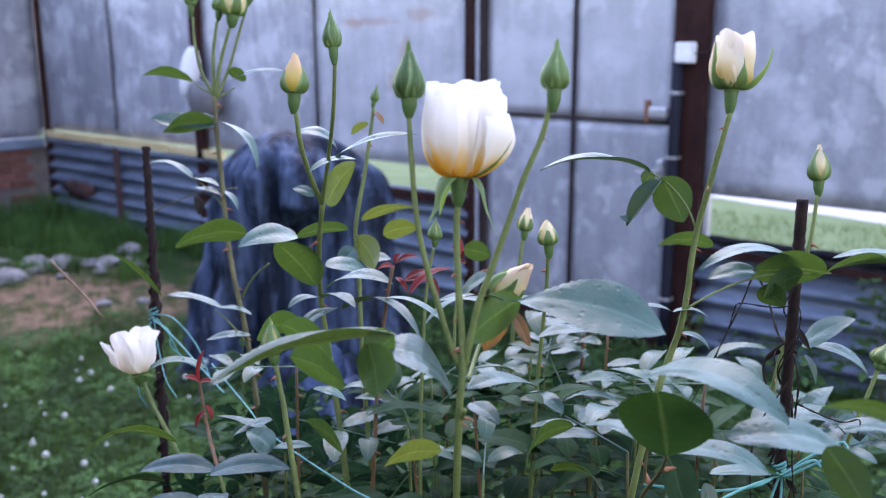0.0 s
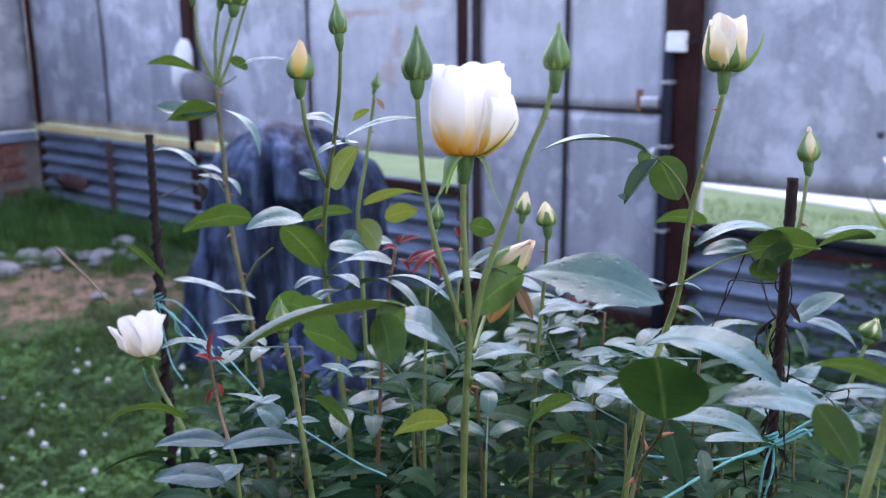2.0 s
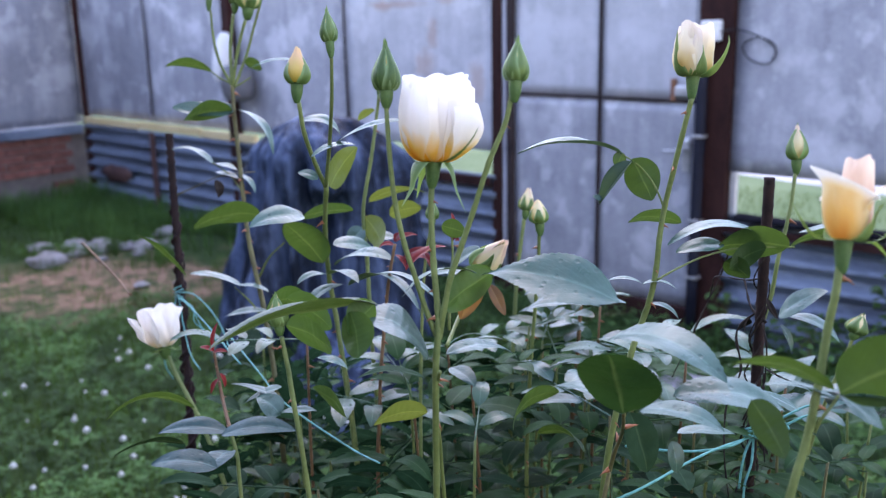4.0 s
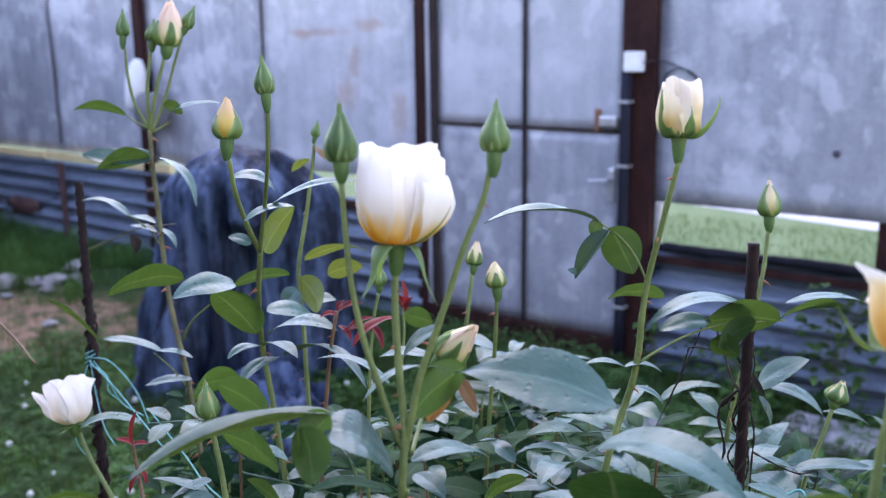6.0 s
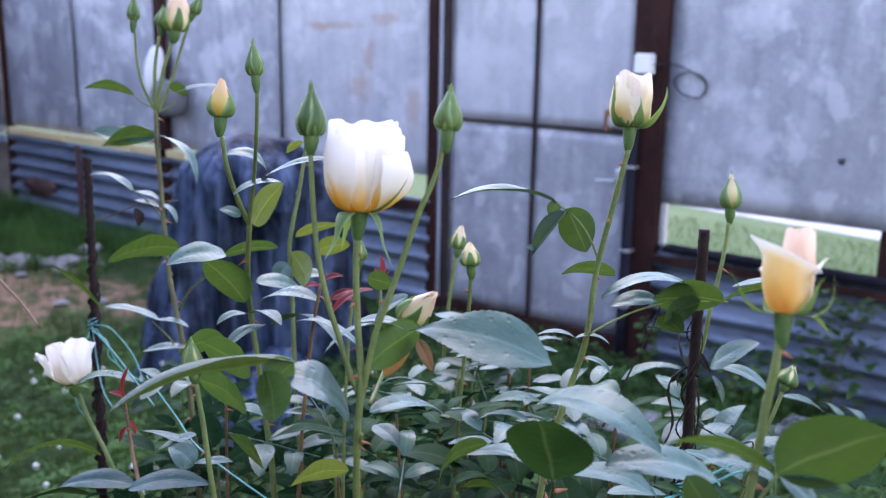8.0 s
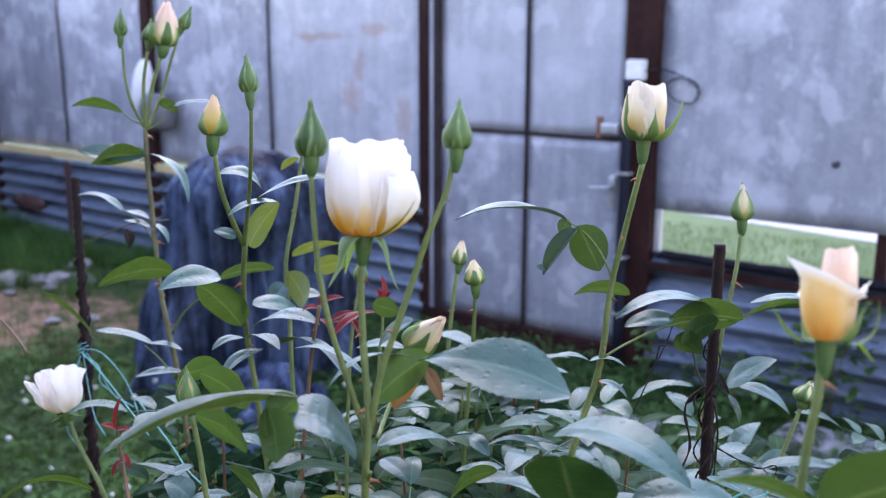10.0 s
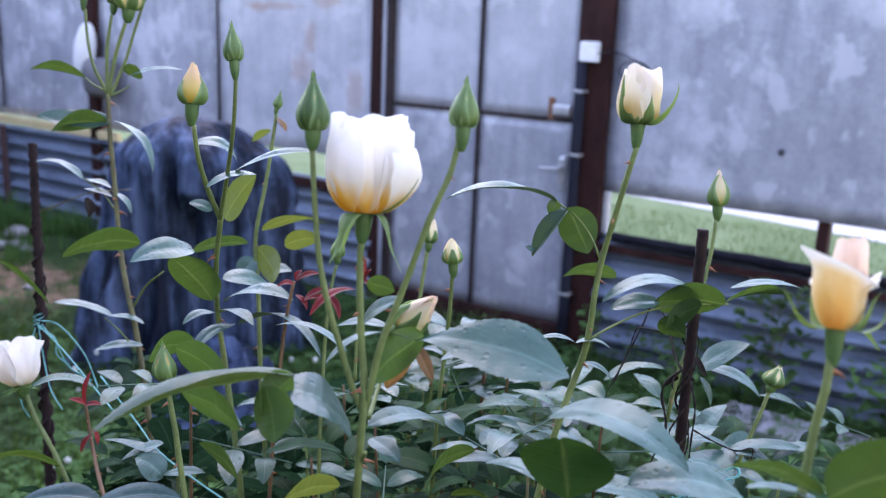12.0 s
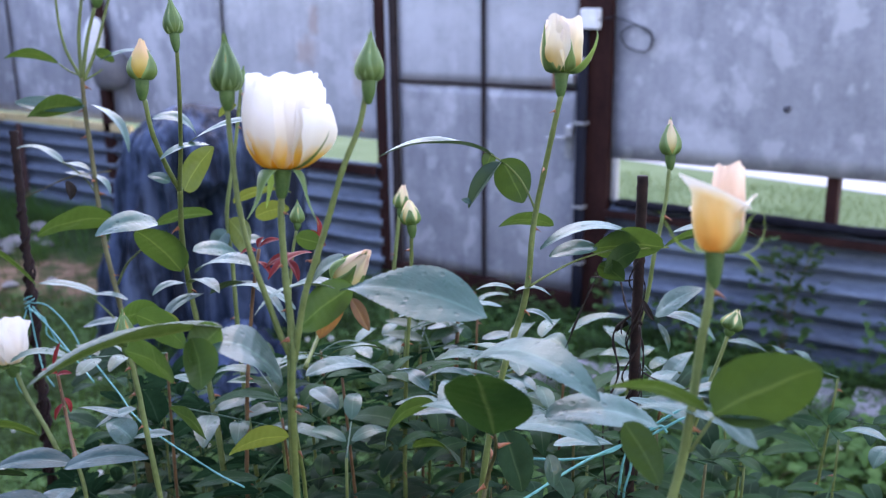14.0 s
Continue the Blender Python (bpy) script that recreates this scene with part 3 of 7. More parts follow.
def rosebud(bush, base, tip, width, openness=0.0, mat=None, spin=0.0, hip=0.45, label="", bare=-1):
    """A bud on its hip: five pointed sepals over rolled petals, which show the more the further it has opened."""
    mat = mat or M_PETAL_BUD
    h = (Vector(tip) - Vector(base)).length
    m = axis_pose(base, tip, spin)
    r = width / 2
    hh = hip * h
    v, f = revolve([(0.0, -hh), (0.2 * r, -hh), (0.34 * r, -0.8 * hh), (0.47 * r, -0.5 * hh), (0.51 * r, -0.2 * hh), (0.53 * r, 0.0), (0.6 * r, 0.025 * h), (0.0, 0.03 * h)])
    ob = put("rosebud", mesh_from("rosebud", v, f, M_HIP), bush, m, label)
    slim = 1.0 - openness
    full = [(0.52 * r, 0), (0.74 * r, 0.05 * h), (0.93 * r, 0.15 * h), (0.99 * r, 0.27 * h), ((0.94 - 0.06 * slim) * r, 0.42 * h), ((0.76 - 0.14 * slim) * r, 0.59 * h), ((0.38 - 0.12 * slim) * r, 0.8 * h)]
    body = [(a * 0.93 + (0.1 * r * openness**2 if z > 0.5 * h else 0.0), z * (0.92 + 0.2 * openness)) for a, z in full]
    body.append((0.16 * r, body[-1][1] + 0.16 * h))
    for k in range(3):
        v, f, u = shell([(a, z * (1 - 0.05 * k)) for a, z in body], spin + 2.1 * k, 1.3, 12, 12, 0.9, 0.1, 0.0004, 0.05 * r * openness, k, flare=0.22 * r * openness, lump=0.16 * r * openness, furrow=0.03 * r)
        put("petal", mesh_from("petal", v, f, mat, u), ob, m)
    reach = 1.04 - 0.16 * openness
    half = r * (0.8 - 0.3 * openness)
    for k in range(5):
        if k == bare:
            continue
        tilt = 1.04 + 0.05 * (k % 2) + 0.16 * openness * (k % 3)
        path = [(a * tilt, z * reach) for a, z in full] + [(0.08 * r + 0.06 * r * (k % 3), h * (0.92 - 0.16 * openness)), (0.14 * r * (k % 3), h * (1.03 - 0.16 * openness + 0.06 * (k % 2)))]
        v, f, u = taper(path, spin + 0.4 + 2 * math.pi * k / 5, half * (1.45 if bare >= 0 and (k - bare) % 5 in (1, 4) else 1.0), 12, 6, 0.62 + 0.3 * openness, 0.45)
        put("sepal", mesh_from("sepal", v, f, M_SEPAL, u), ob, m)
    return ob

# ---- ground ----
def ground_sheet():
    bm = bmesh.new()
    bmesh.ops.create_grid(bm, x_segments=60, y_segments=60, size=1)
    for v in bm.verts:
        x, y = v.co.x, v.co.y
        v.co.x = math.copysign(abs(x) ** 2.6 * 300, x) - 3
        v.co.y = math.copysign(abs(y) ** 2.6 * 300, y) + 3
        near = max(0, 1 - math.hypot(v.co.x + 3, v.co.y - 3) / 9)
        v.co.z = 0.03 * near * noise.noise((v.co.x * 0.9, v.co.y * 0.9, 0)) - 0.02
    me = bpy.data.meshes.new("ground")
    bm.to_mesh(me)
    bm.free()
    me.polygons.foreach_set("use_smooth", np.ones(len(me.polygons), dtype=bool))
    return me


GROUND_ME = ground_sheet()
# turf, worn to bare soil round the rubble, and a paler lawn behind the fence
m, n, l, b = material("yard_ground")
coord = n.new("ShaderNodeTexCoord")
sep = n.new("ShaderNodeSeparateXYZ")
l.new(coord.outputs["Object"], sep.inputs[0])
wear = tex(n, l, 1.1, 5, 0.6)
fine = tex(n, l, 22, 4, 0.65)
sx, sy = maths(n, l, "ADD", sep.outputs["X"], 5.7), maths(n, l, "SUBTRACT", sep.outputs["Y"], 3.15)
dx = maths(n, l, "DIVIDE", maths(n, l, "ADD", maths(n, l, "MULTIPLY", sx, 0.47), maths(n, l, "MULTIPLY", sy, 0.88)), 1.35)
dy = maths(n, l, "DIVIDE", maths(n, l, "SUBTRACT", maths(n, l, "MULTIPLY", sy, 0.47), maths(n, l, "MULTIPLY", sx, 0.88)), 1.05)
far = maths(n, l, "SQRT", maths(n, l, "ADD", maths(n, l, "MULTIPLY", dx, dx), maths(n, l, "MULTIPLY", dy, dy)))
bare = ramp(n, l, maths(n, l, "ADD", far, maths(n, l, "MULTIPLY", maths(n, l, "SUBTRACT", wear, 0.5), 3.2)), (0.5, (1, 1, 1)), (0.95, (0, 0, 0)))
bare = mix(n, l, 1.0, bare, ramp(n, l, tex(n, l, 5.0, 4, 0.7), (0.42, (0.15, 0.15, 0.15)), (0.54, (1, 1, 1))), "MULTIPLY")
turf = ramp(n, l, fine, (0.3, (0.012, 0.03, 0.008)), (0.7, (0.036, 0.068, 0.018)))
soil = ramp(n, l, fine, (0.3, (0.12, 0.068, 0.042)), (0.7, (0.29, 0.18, 0.115)))
clump = tex(n, l, 1.6, 5, 0.7)
# brighter daylight on the far lawn is put into its colour
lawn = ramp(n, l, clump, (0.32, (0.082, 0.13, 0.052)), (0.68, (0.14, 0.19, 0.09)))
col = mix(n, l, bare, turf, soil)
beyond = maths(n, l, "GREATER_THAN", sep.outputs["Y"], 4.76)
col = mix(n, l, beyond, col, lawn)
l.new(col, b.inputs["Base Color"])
b.inputs["Roughness"].default_value = 0.95
b.inputs["Specular IOR Level"].default_value = 0.15
bump(n, l, b, fine, 0.5, 0.01)
GROUND_ME.materials.append(m)
tagged(put("ground", GROUND_ME), "grassy yard ground with a worn patch of bare soil", "ground", kind="structure")


def in_soil(x, y):
    a, b = x + 5.7, y - 3.15
    return ((0.47 * a + 0.88 * b) / 1.35) ** 2 + ((0.47 * b - 0.88 * a) / 1.05) ** 2 + 1.3 * (noise.noise((x * 1.3, y * 1.3, 2.0))) < 0.85


def blades(count, seed, x0, x1, y0, y1, h0, h1, wide, loose=0.0):
    """Grass: slim bent blades, two triangles each, in one mesh."""
    r = np.random.RandomState(seed)
    x, y = r.uniform(x0, x1, count) + r.normal(0, 1, count) * loose, r.uniform(y0, y1, count) + r.normal(0, 1, count) * loose
    keep = np.array([not in_soil(a, c) or (r.rand() < 0.06 + 0.5 * (noise.noise((a * 3, c * 3, 0.0)) > 0.15)) for a, c in zip(x, y)])
    if loose:
        keep &= (y < 4.62) & (x > -8.75) & (y > -2.0)
    x, y = x[keep], y[keep]
    k = len(x)
    patch = np.array([0.65 + 0.7 * (noise.noise((a * 1.7, c * 1.7, 5.0)) + 0.5) for a, c in zip(x, y)])
    h = r.uniform(h0, h1, k) * patch
    a = r.uniform(0, 6.283, k)
    lean = r.uniform(0.1, 0.7, k) * h
    w = wide * r.uniform(0.6, 1.3, k)
    z = np.full(k, -0.03)
    base = np.stack([x, y, z], 1)
    side = np.stack([np.cos(a) * w, np.sin(a) * w, 0 * w], 1)
    out = np.stack([-np.sin(a) * lean, np.cos(a) * lean, 0 * w], 1)
    up = np.stack([0 * h, 0 * h, h + 0.03], 1)
    verts = np.stack([base - side, base + side, base + side * 0.7 + up * 0.6 + out * 0.35, base - side * 0.7 + up * 0.6 + out * 0.35, base + up + out], 1).reshape(-1, 3)
    i = np.arange(k) * 5
    quads = np.stack([i, i + 1, i + 2, i + 3], 1).tolist()
    tris = np.stack([i + 3, i + 2, i + 4], 1).tolist()
    return verts, quads + tris


def stuff(name, verts, faces, mat, label, category):
    uv = np.tile([[0.3, 0.3]], (len(verts), 1))
    return tagged(put(name, mesh_from(name, verts, faces, mat, uv)), label, category, kind="stuff")


v, f = blades(120000, 3, -9, 4.0, -2.2, 4.9, 0.035, 0.1, 0.0022, 0.5)
stuff("grass", v, f, M_BLADE, "short green lawn grass with clover between", "grass")
v, f = blades(5000, 4, -8.8, -5.6, 3.5, 4.65, 0.08, 0.2, 0.004)
stuff("tall_grass", v, f, M_BLADE_TALL, "taller dark grass along the foot of the fence", "grass")


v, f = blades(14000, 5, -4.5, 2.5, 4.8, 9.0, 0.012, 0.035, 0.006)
stuff("meadow_grass", v, f, M_BLADE_FAR, "green grass beyond the fence, coloured as if in brighter light", "grass")


def clover(count, seed, x0, x1, y0, y1, size):
    r = np.random.RandomState(seed)
    verts, faces = [], []
    for _ in range(count):
        x, y = r.uniform(x0, x1) + r.normal(0, 0.7), r.uniform(y0, y1) + r.normal(0, 0.7)
        if in_soil(x, y) or y > 4.6 or x < -8.7 or y < -2.0:
            continue
        s, z, a0 = size * r.uniform(0.6, 1.3), r.uniform(0.01, 0.07), r.uniform(0, 6.28)
        for k in range(3):
            a = a0 + 2.09 * k
            c, d = math.cos(a), math.sin(a)
            t = r.uniform(-0.3, 0.5) * s
            q = len(verts)
            verts += [(x, y, z), (x + s * (0.7 * c - 0.5 * d), y + s * (0.7 * d + 0.5 * c), z + t), (x + s * 1.15 * c, y + s * 1.15 * d, z + 1.2 * t), (x + s * (0.7 * c + 0.5 * d), y + s * (0.7 * d - 0.5 * c), z + t)]
            faces.append((q, q + 1, q + 2, q + 3))
    return verts, faces


v, f = clover(36000, 7, -6.8, 1.6, 0.2, 4.9, 0.021)
stuff("clover", v, f, M_CLOVER, "low clover leaves among the lawn grass", "clover")


def heads(spots, size):
    verts, faces = [], []
    full = size
    for x, y, z in spots:
        size = full * (0.55 + 0.9 * abs(math.sin(97 * x + 31 * y)))
        k = len(verts)
        n0 = 5
        verts.append((x, y, z + size))
        for row, zz in ((0.8, 0.45), (1.0, -0.1), (0.6, -0.7)):
            for j in range(n0):
                a = 6.283 * j / n0 + row
                verts.append((x + size * row * math.cos(a), y + size * row * math.sin(a), z + size * zz))
        for j in range(n0):
            j2 = (j + 1) % n0
            faces.append((k, k + 1 + j, k + 1 + j2))
            for q in range(2):
                o = k + 1 + q * n0
                faces.append((o + j, o + n0 + j, o + n0 + j2, o + j2))
    return verts, faces


rr = random.Random(5)
spots = [(rr.gauss(-3.3, 0.75), rr.gauss(1.75, 0.45), rr.uniform(0.05, 0.11)) for _ in range(60)] + [(rr.uniform(-3.2, -0.2), rr.uniform(2.0, 3.6), rr.uniform(0.05, 0.11)) for _ in range(24)]
v, f = heads(spots, 0.011)
stuff("clover_blossoms", v, f, M_BLOSSOM, "small round white clover blossoms in the lawn", "clover blossoms")

# a pale concrete track beyond the lawn behind the fence
me = mesh_from("road", [(-30, 15.0, -0.012), (10, 6.8, -0.012), (30, 60, -0.012), (-40, 60, -0.012)], [(0, 1, 2, 3)], M_CONCRETE, smooth=False)
tagged(put("road", me), "pale concrete track beyond the fence", "road", kind="structure")


# ---- rubble and paving ----
def rock(x, y, size, seed, flat=0.6):
    bm = bmesh.new()
    bmesh.ops.create_icosphere(bm, subdivisions=3, radius=1)
    for v in bm.verts:
        d = v.co.normalized()
        k = 1 + 0.35 * noise.noise(d * 1.3 + Vector((seed * 3.1, 0, 0))) + 0.16 * noise.noise(d * 3.5 + Vector((0, seed * 2.7, 0)))
        v.co = Vector((d.x * size * k, d.y * size * 0.8 * k, max(-0.2 * size, d.z * size * flat * k)))
    me = bpy.data.meshes.new("rock")
    bm.to_mesh(me)
    bm.free()
    me.materials.append(M_STONE)
    ob = put("rock", me, m=Matrix.Translation((x, y, 0.05 * size)) @ Matrix.Rotation(seed * 1.7, 4, "Z"))
    return tagged(ob, "pale grey lump of rubble lying on bare soil", "rock", "rubble heap")


RUBBLE = [(-6.45, 3.05, 0.15), (-6.75, 3.42, 0.12), (-6.55, 3.55, 0.14), (-6.4, 3.68, 0.09), (-6.3, 3.78, 0.11), (-6.25, 3.95, 0.07), (-6.75, 3.6, 0.08), (-6.9, 3.2, 0.1), (-6.6, 4.15, 0.12), (-6.1, 3.6, 0.05), (-6.05, 3.9, 0.06), (-5.3, 3.15, 0.05), (-5.15, 3.35, 0.045), (-6.5, 3.3, 0.07), (-6.2, 3.35, 0.05)]
for k, (x, y, size) in enumerate(RUBBLE):
    rock(x, y, size, k + 1, 0.42)


def slab(x0, x1, y0, y1, turn, name="paving_slab"):
    cx, cy = (x0 + x1) / 2, (y0 + y1) / 2
    bm = box_arrays(x0 - cx, x1 - cx, y0 - cy, y1 - cy, -0.04, 0.035, 0.012)
    me = bpy.data.meshes.new(name)
    bm.to_mesh(me)
    bm.free()
    me.materials.append(M_SLAB)
    ob = put(name, me, m=Matrix.Translation((cx, cy, 0)) @ Matrix.Rotation(turn, 4, "Z"))
    return tagged(ob, "pale grey concrete paving slab sunk in the grass", "paving slab", "slabs before the door")


slab(-1.72, -1.4, 3.62, 3.95, 0.1)
slab(-0.95, -0.5, 4.08, 4.35, -0.05)
slab(-0.42, 0.0, 4.05, 4.35, 0.06)

# ---- the sheet-metal fence wall ----
WY = 4.7
wall = tagged(put("wall_north", mesh_from("wall_north", *[[(x, WY + 0.05 + dy, z) for x in (-9.0, 4.0) for dy in (0, 0.05) for z in (2.3, 2.36)], [(0, 1, 3, 2), (4, 6, 7, 5), (0, 4, 5, 1), (2, 3, 7, 6), (0, 2, 6, 4), (1, 5, 7, 3)]], M_RUST, smooth=False)), "grey galvanised sheet-metal fence wall on rusty posts", "wall", kind="structure")


def panel(x0, x1, z0, z1, mat, seed, name="sheet_panel", parent=None, y=WY):
    """A thin sheet, faintly buckled, with folded edges."""
    nx, nz = 14, 16
    verts, faces = [], []
    for face, off in ((0, 0.0), (1, 0.006)):
        for i in range(nx + 1):
            for j in range(nz + 1):
                x, z = x0 + (x1 - x0) * i / nx, z0 + (z1 - z0) * j / nz
                d = 0.006 * noise.noise((x * 1.8, z * 1.4, seed)) - (0.004 if i in (0, nx) else 0)
                verts.append((x, y + d + off, z))
    s = (nx + 1) * (nz + 1)
    for i in range(nx):
        for j in range(nz):
            a = i * (nz + 1) + j
            faces.append((a, a + nz + 1, a + nz + 2, a + 1))
            faces.append((s + a, s + a + 1, s + a + nz + 2, s + a + nz + 1))
    rim = [i * (nz + 1) for i in range(nx + 1)] + [nx * (nz + 1) + j for j in range(1, nz + 1)] + [i * (nz + 1) + nz for i in range(nx - 1, -1, -1)] + [j for j in range(nz - 1, 0, -1)]
    for a, c in zip(rim, rim[1:] + rim[:1]):
        faces.append((a, a + s, c + s, c))
    return put(name, mesh_from(name, verts, faces, mat), parent or wall)


def corrugated(x0, x1, z0, z1, y, sag=0.0, name="corrugated_sheet", pitch=0.126, deep=0.034, slope=0.0):
    """A sheet with level waves, its upper rim a little bent."""
    nx, nz = 16, int((z1 - z0) / pitch * 10)
    verts, faces = [], []
    for off in (0.0, 0.003):
        for i in range(nx + 1):
            x = x0 + (x1 - x0) * i / nx
            for j in range(nz + 1):
                z = z0 + (z1 - z0) * j / nz
                d = deep * math.sin(2 * math.pi * z / pitch) + 0.012 * noise.noise((x * 1.5, z * 2, 7))
                dip = sag * math.sin(math.pi * i / nx) * (j / nz) ** 2 + slope * (i / nx - 0.5)
                verts.append((x, y + d + off, z - dip))
    s = (nx + 1) * (nz + 1)
    for i in range(nx):
        for j in range(nz):
            a = i * (nz + 1) + j
            faces.append((a, a + nz + 1, a + nz + 2, a + 1))
            faces.append((s + a, s + a + 1, s + a + nz + 2, s + a + nz + 1))
    rim = [i * (nz + 1) for i in range(nx + 1)] + [nx * (nz + 1) + j for j in range(1, nz + 1)] + [i * (nz + 1) + nz for i in range(nx - 1, -1, -1)] + [j for j in range(nz - 1, 0, -1)]
    for a, c in zip(rim, rim[1:] + rim[:1]):
        faces.append((a, a + s, c + s, c))
    return put(name, mesh_from(name, verts, faces, M_CORR), wall)


# upper sheets, with dark lapped seams between them
panel(-8.96, -7.543, 0.83, 2.36, M_SHEET_C, 1)
panel(-7.537, -6.28, 0.83, 2.36, M_SHEET_B, 2)
panel(-6.18, -4.838, 0.83, 2.36, M_SHEET_B, 3)
panel(-4.832, -3.43, 0.88, 2.36, M_SHEET_D, 4)
panel(-1.84, -0.188, 0.9, 2.36, M_SHEET_B, 5)
panel(-0.182, 1.612, 0.91, 2.36, M_SHEET, 6)
panel(1.618, 4.0, 0.9, 2.36, M_SHEET_B, 8)
for x0, x1 in ((-7.55, -7.53), (-4.844, -4.826), (-0.193, -0.177), (1.6, 1.63)):
    box("seam", x0, x1, WY - 0.012, WY - 0.003, 0.9, 2.36, M_JOINT, wall, bevel=0.002)
# posts
for x0, x1, z1, y0 in ((-6.275, -6.18, 2.4, WY - 0.06), (-3.435, -3.365, 2.4, WY - 0.05), (-2.03, -1.84, 2.4, WY - 0.05), (-0.725, -0.67, 1.0, WY + 0.02), (-8.81, -8.77, 2.4, WY - 0.05)):
    box("post", x0, x1, y0, y0 + 0.08, -0.1, z1, M_RUST, wall, "rusty brown iron post", 0.006)
# rails behind the gap and lower corrugated sheets
box("rail", -1.84, 4.0, WY - 0.085, WY - 0.06, 0.585, 0.625, M_RUST, wall, "rusty angle-iron rail", 0.004)
box("rail", -5.9, -3.435, WY - 0.09, WY - 0.064, 0.66, 0.72, M_RUST, wall, "rusty angle-iron rail", 0.004)
box("filler", -1.835, -1.8, WY - 0.01, WY + 0.03, 0.66, 0.9, M_CONCRETE, wall, "pale mortar filler beside the gate post", 0.012)
corrugated(-1.84, -0.1, -0.06, 0.69, WY - 0.02, 0.02, slope=-0.03)
corrugated(-0.2, 1.9, -0.06, 0.70, WY - 0.035, 0.02)
corrugated(1.8, 4.0, -0.06, 0.7, WY - 0.02)
corrugated(-6.2, -4.6, -0.06, 0.745, WY - 0.02)
corrugated(-4.7, -3.4, -0.06, 0.735, WY - 0.035)
corrugated(-7.75, -6.15, -0.06, 0.75, WY - 0.035)
corrugated(-8.84, -7.6, -0.06, 0.75, WY - 0.02)
def capping(x0, x1, z, y0, y1, seed):
    """A torn strip of black felt folded over the top of the sheets."""
    verts, faces, n = [], [], 60
    for i in range(n + 1):
        x = x0 + (x1 - x0) * i / n
        top = z + 0.014 * noise.noise((x * 2.6, seed, 0)) + 0.005 * noise.noise((x * 14, seed, 3))
        low = z - 0.03 - 0.018 * abs(noise.noise((x * 5, seed, 7)))
        verts += [(x, y0, low), (x, y0 - 0.004, top - 0.004), (x, (y0 + y1) / 2, top + 0.004), (x, y1, top - 0.006), (x, y1 - 0.004, top - 0.012), (x, y0 + 0.003, top - 0.012), (x, y0 + 0.004, low)]
    for i in range(n):
        for k in range(7):
            a, c = 7 * i + k, 7 * i + (k + 1) % 7
            faces.append((a, c, c + 7, a + 7))
    put("capping", mesh_from("capping", verts, faces, M_FELT), wall, label="torn black felt over the top edge of the sheets")


capping(-1.77, -0.2, 0.684, WY - 0.085, WY + 0.02, 1.0)
capping(-0.19, 2.2, 0.704, WY - 0.092, WY + 0.02, 4.0)
box("brace", -7.52, -7.455, WY - 0.085, WY - 0.06, 0.05, 0.74, M_RUST_BROWN, wall, "rusty strap over the corrugated sheet", 0.004)
# pale yellow boards on top of the left corrugated sheets
for x0, x1, dz in ((-8.76, -7.75, 0.0), (-7.73, -6.72, 0.004), (-6.7, -5.93, -0.004)):
    box("board", x0, x1, WY - 0.06, WY - 0.02, 0.755 + dz, 0.82 + dz, M_YELLOW, wall, "faded yellow board along the fence", 0.006)

# ---- the gate in the fence ----
door = tagged(put("door_1", mesh_from("door_1", *[[(x, WY - 0.045 + dy, z) for x in (-3.32, -3.28) for dy in (0, 0.04) for z in (-0.02, 2.36)], [(0, 1, 3, 2), (4, 6, 7, 5), (0, 4, 5, 1), (2, 3, 7, 6), (0, 2, 6, 4), (1, 5, 7, 3)]], M_JOINT, smooth=False)), "closed grey sheet-metal gate with a dark frame", "door", kind="structure")
panel(-3.275, -2.653, 0.1, 1.258, M_SHEET_B, 11, "door_panel", door, WY - 0.01)
panel(-2.649, -2.045, 0.1, 1.258, M_SHEET_B, 12, "door_panel", door, WY - 0.01)
panel(-3.275, -2.653, 1.264, 2.3, M_SHEET, 13, "door_panel", door, WY - 0.01)
panel(-2.649, -2.045, 1.264, 2.3, M_SHEET, 14, "door_panel", door, WY - 0.01)
box("door_bar", -3.28, -2.04, WY - 0.026, WY - 0.008, 1.253, 1.269, M_JOINT, door, bevel=0.003)
box("door_bar", -2.66, -2.642, WY - 0.03, WY - 0.006, 0.1, 2.3, M_JOINT, door, bevel=0.003)
box("door_bar", -3.365, -3.32, WY - 0.03, WY + 0.01, 0.0, 2.36, M_SHEET, door, bevel=0.003)
box("threshold", -3.36, -2.03, WY - 0.05, WY + 0.03, -0.05, 0.1, M_RUST, door, "rusty iron threshold", 0.006)
box("door_bar", -3.28, -2.04, WY - 0.03, WY - 0.008, 2.3, 2.36, M_JOINT, door, bevel=0.003)
# handle, latch and hasp
box("lock_plate", -2.11, -2.065, WY - 0.03, WY - 0.012, 0.88, 1.06, M_STEEL, door, "dull steel lock plate", 0.004)
tube("door_handle", [(-2.085, WY - 0.02, 1.0), (-2.085, WY - 0.07, 1.0), (-2.12, WY - 0.078, 0.998), (-2.2, WY - 0.078, 0.992)], 0.01, 0.008, M_STEEL, door, "steel lever handle", 8, 4)
tube("knob", [(-2.075, WY - 0.02, 1.05), (-2.075, WY - 0.05, 1.05)], 0.02, 0.018, M_WHITE, door, "", 10, 2)
box("latch", -2.16, -2.05, WY - 0.055, WY - 0.014, 1.285, 1.345, M_STEEL, door, "steel bolt latch", 0.012)
box("hasp", -2.195, -2.165, WY - 0.03, WY - 0.012, 1.262, 1.38, M_RUST_ORANGE, door, "rusty hasp", 0.003)

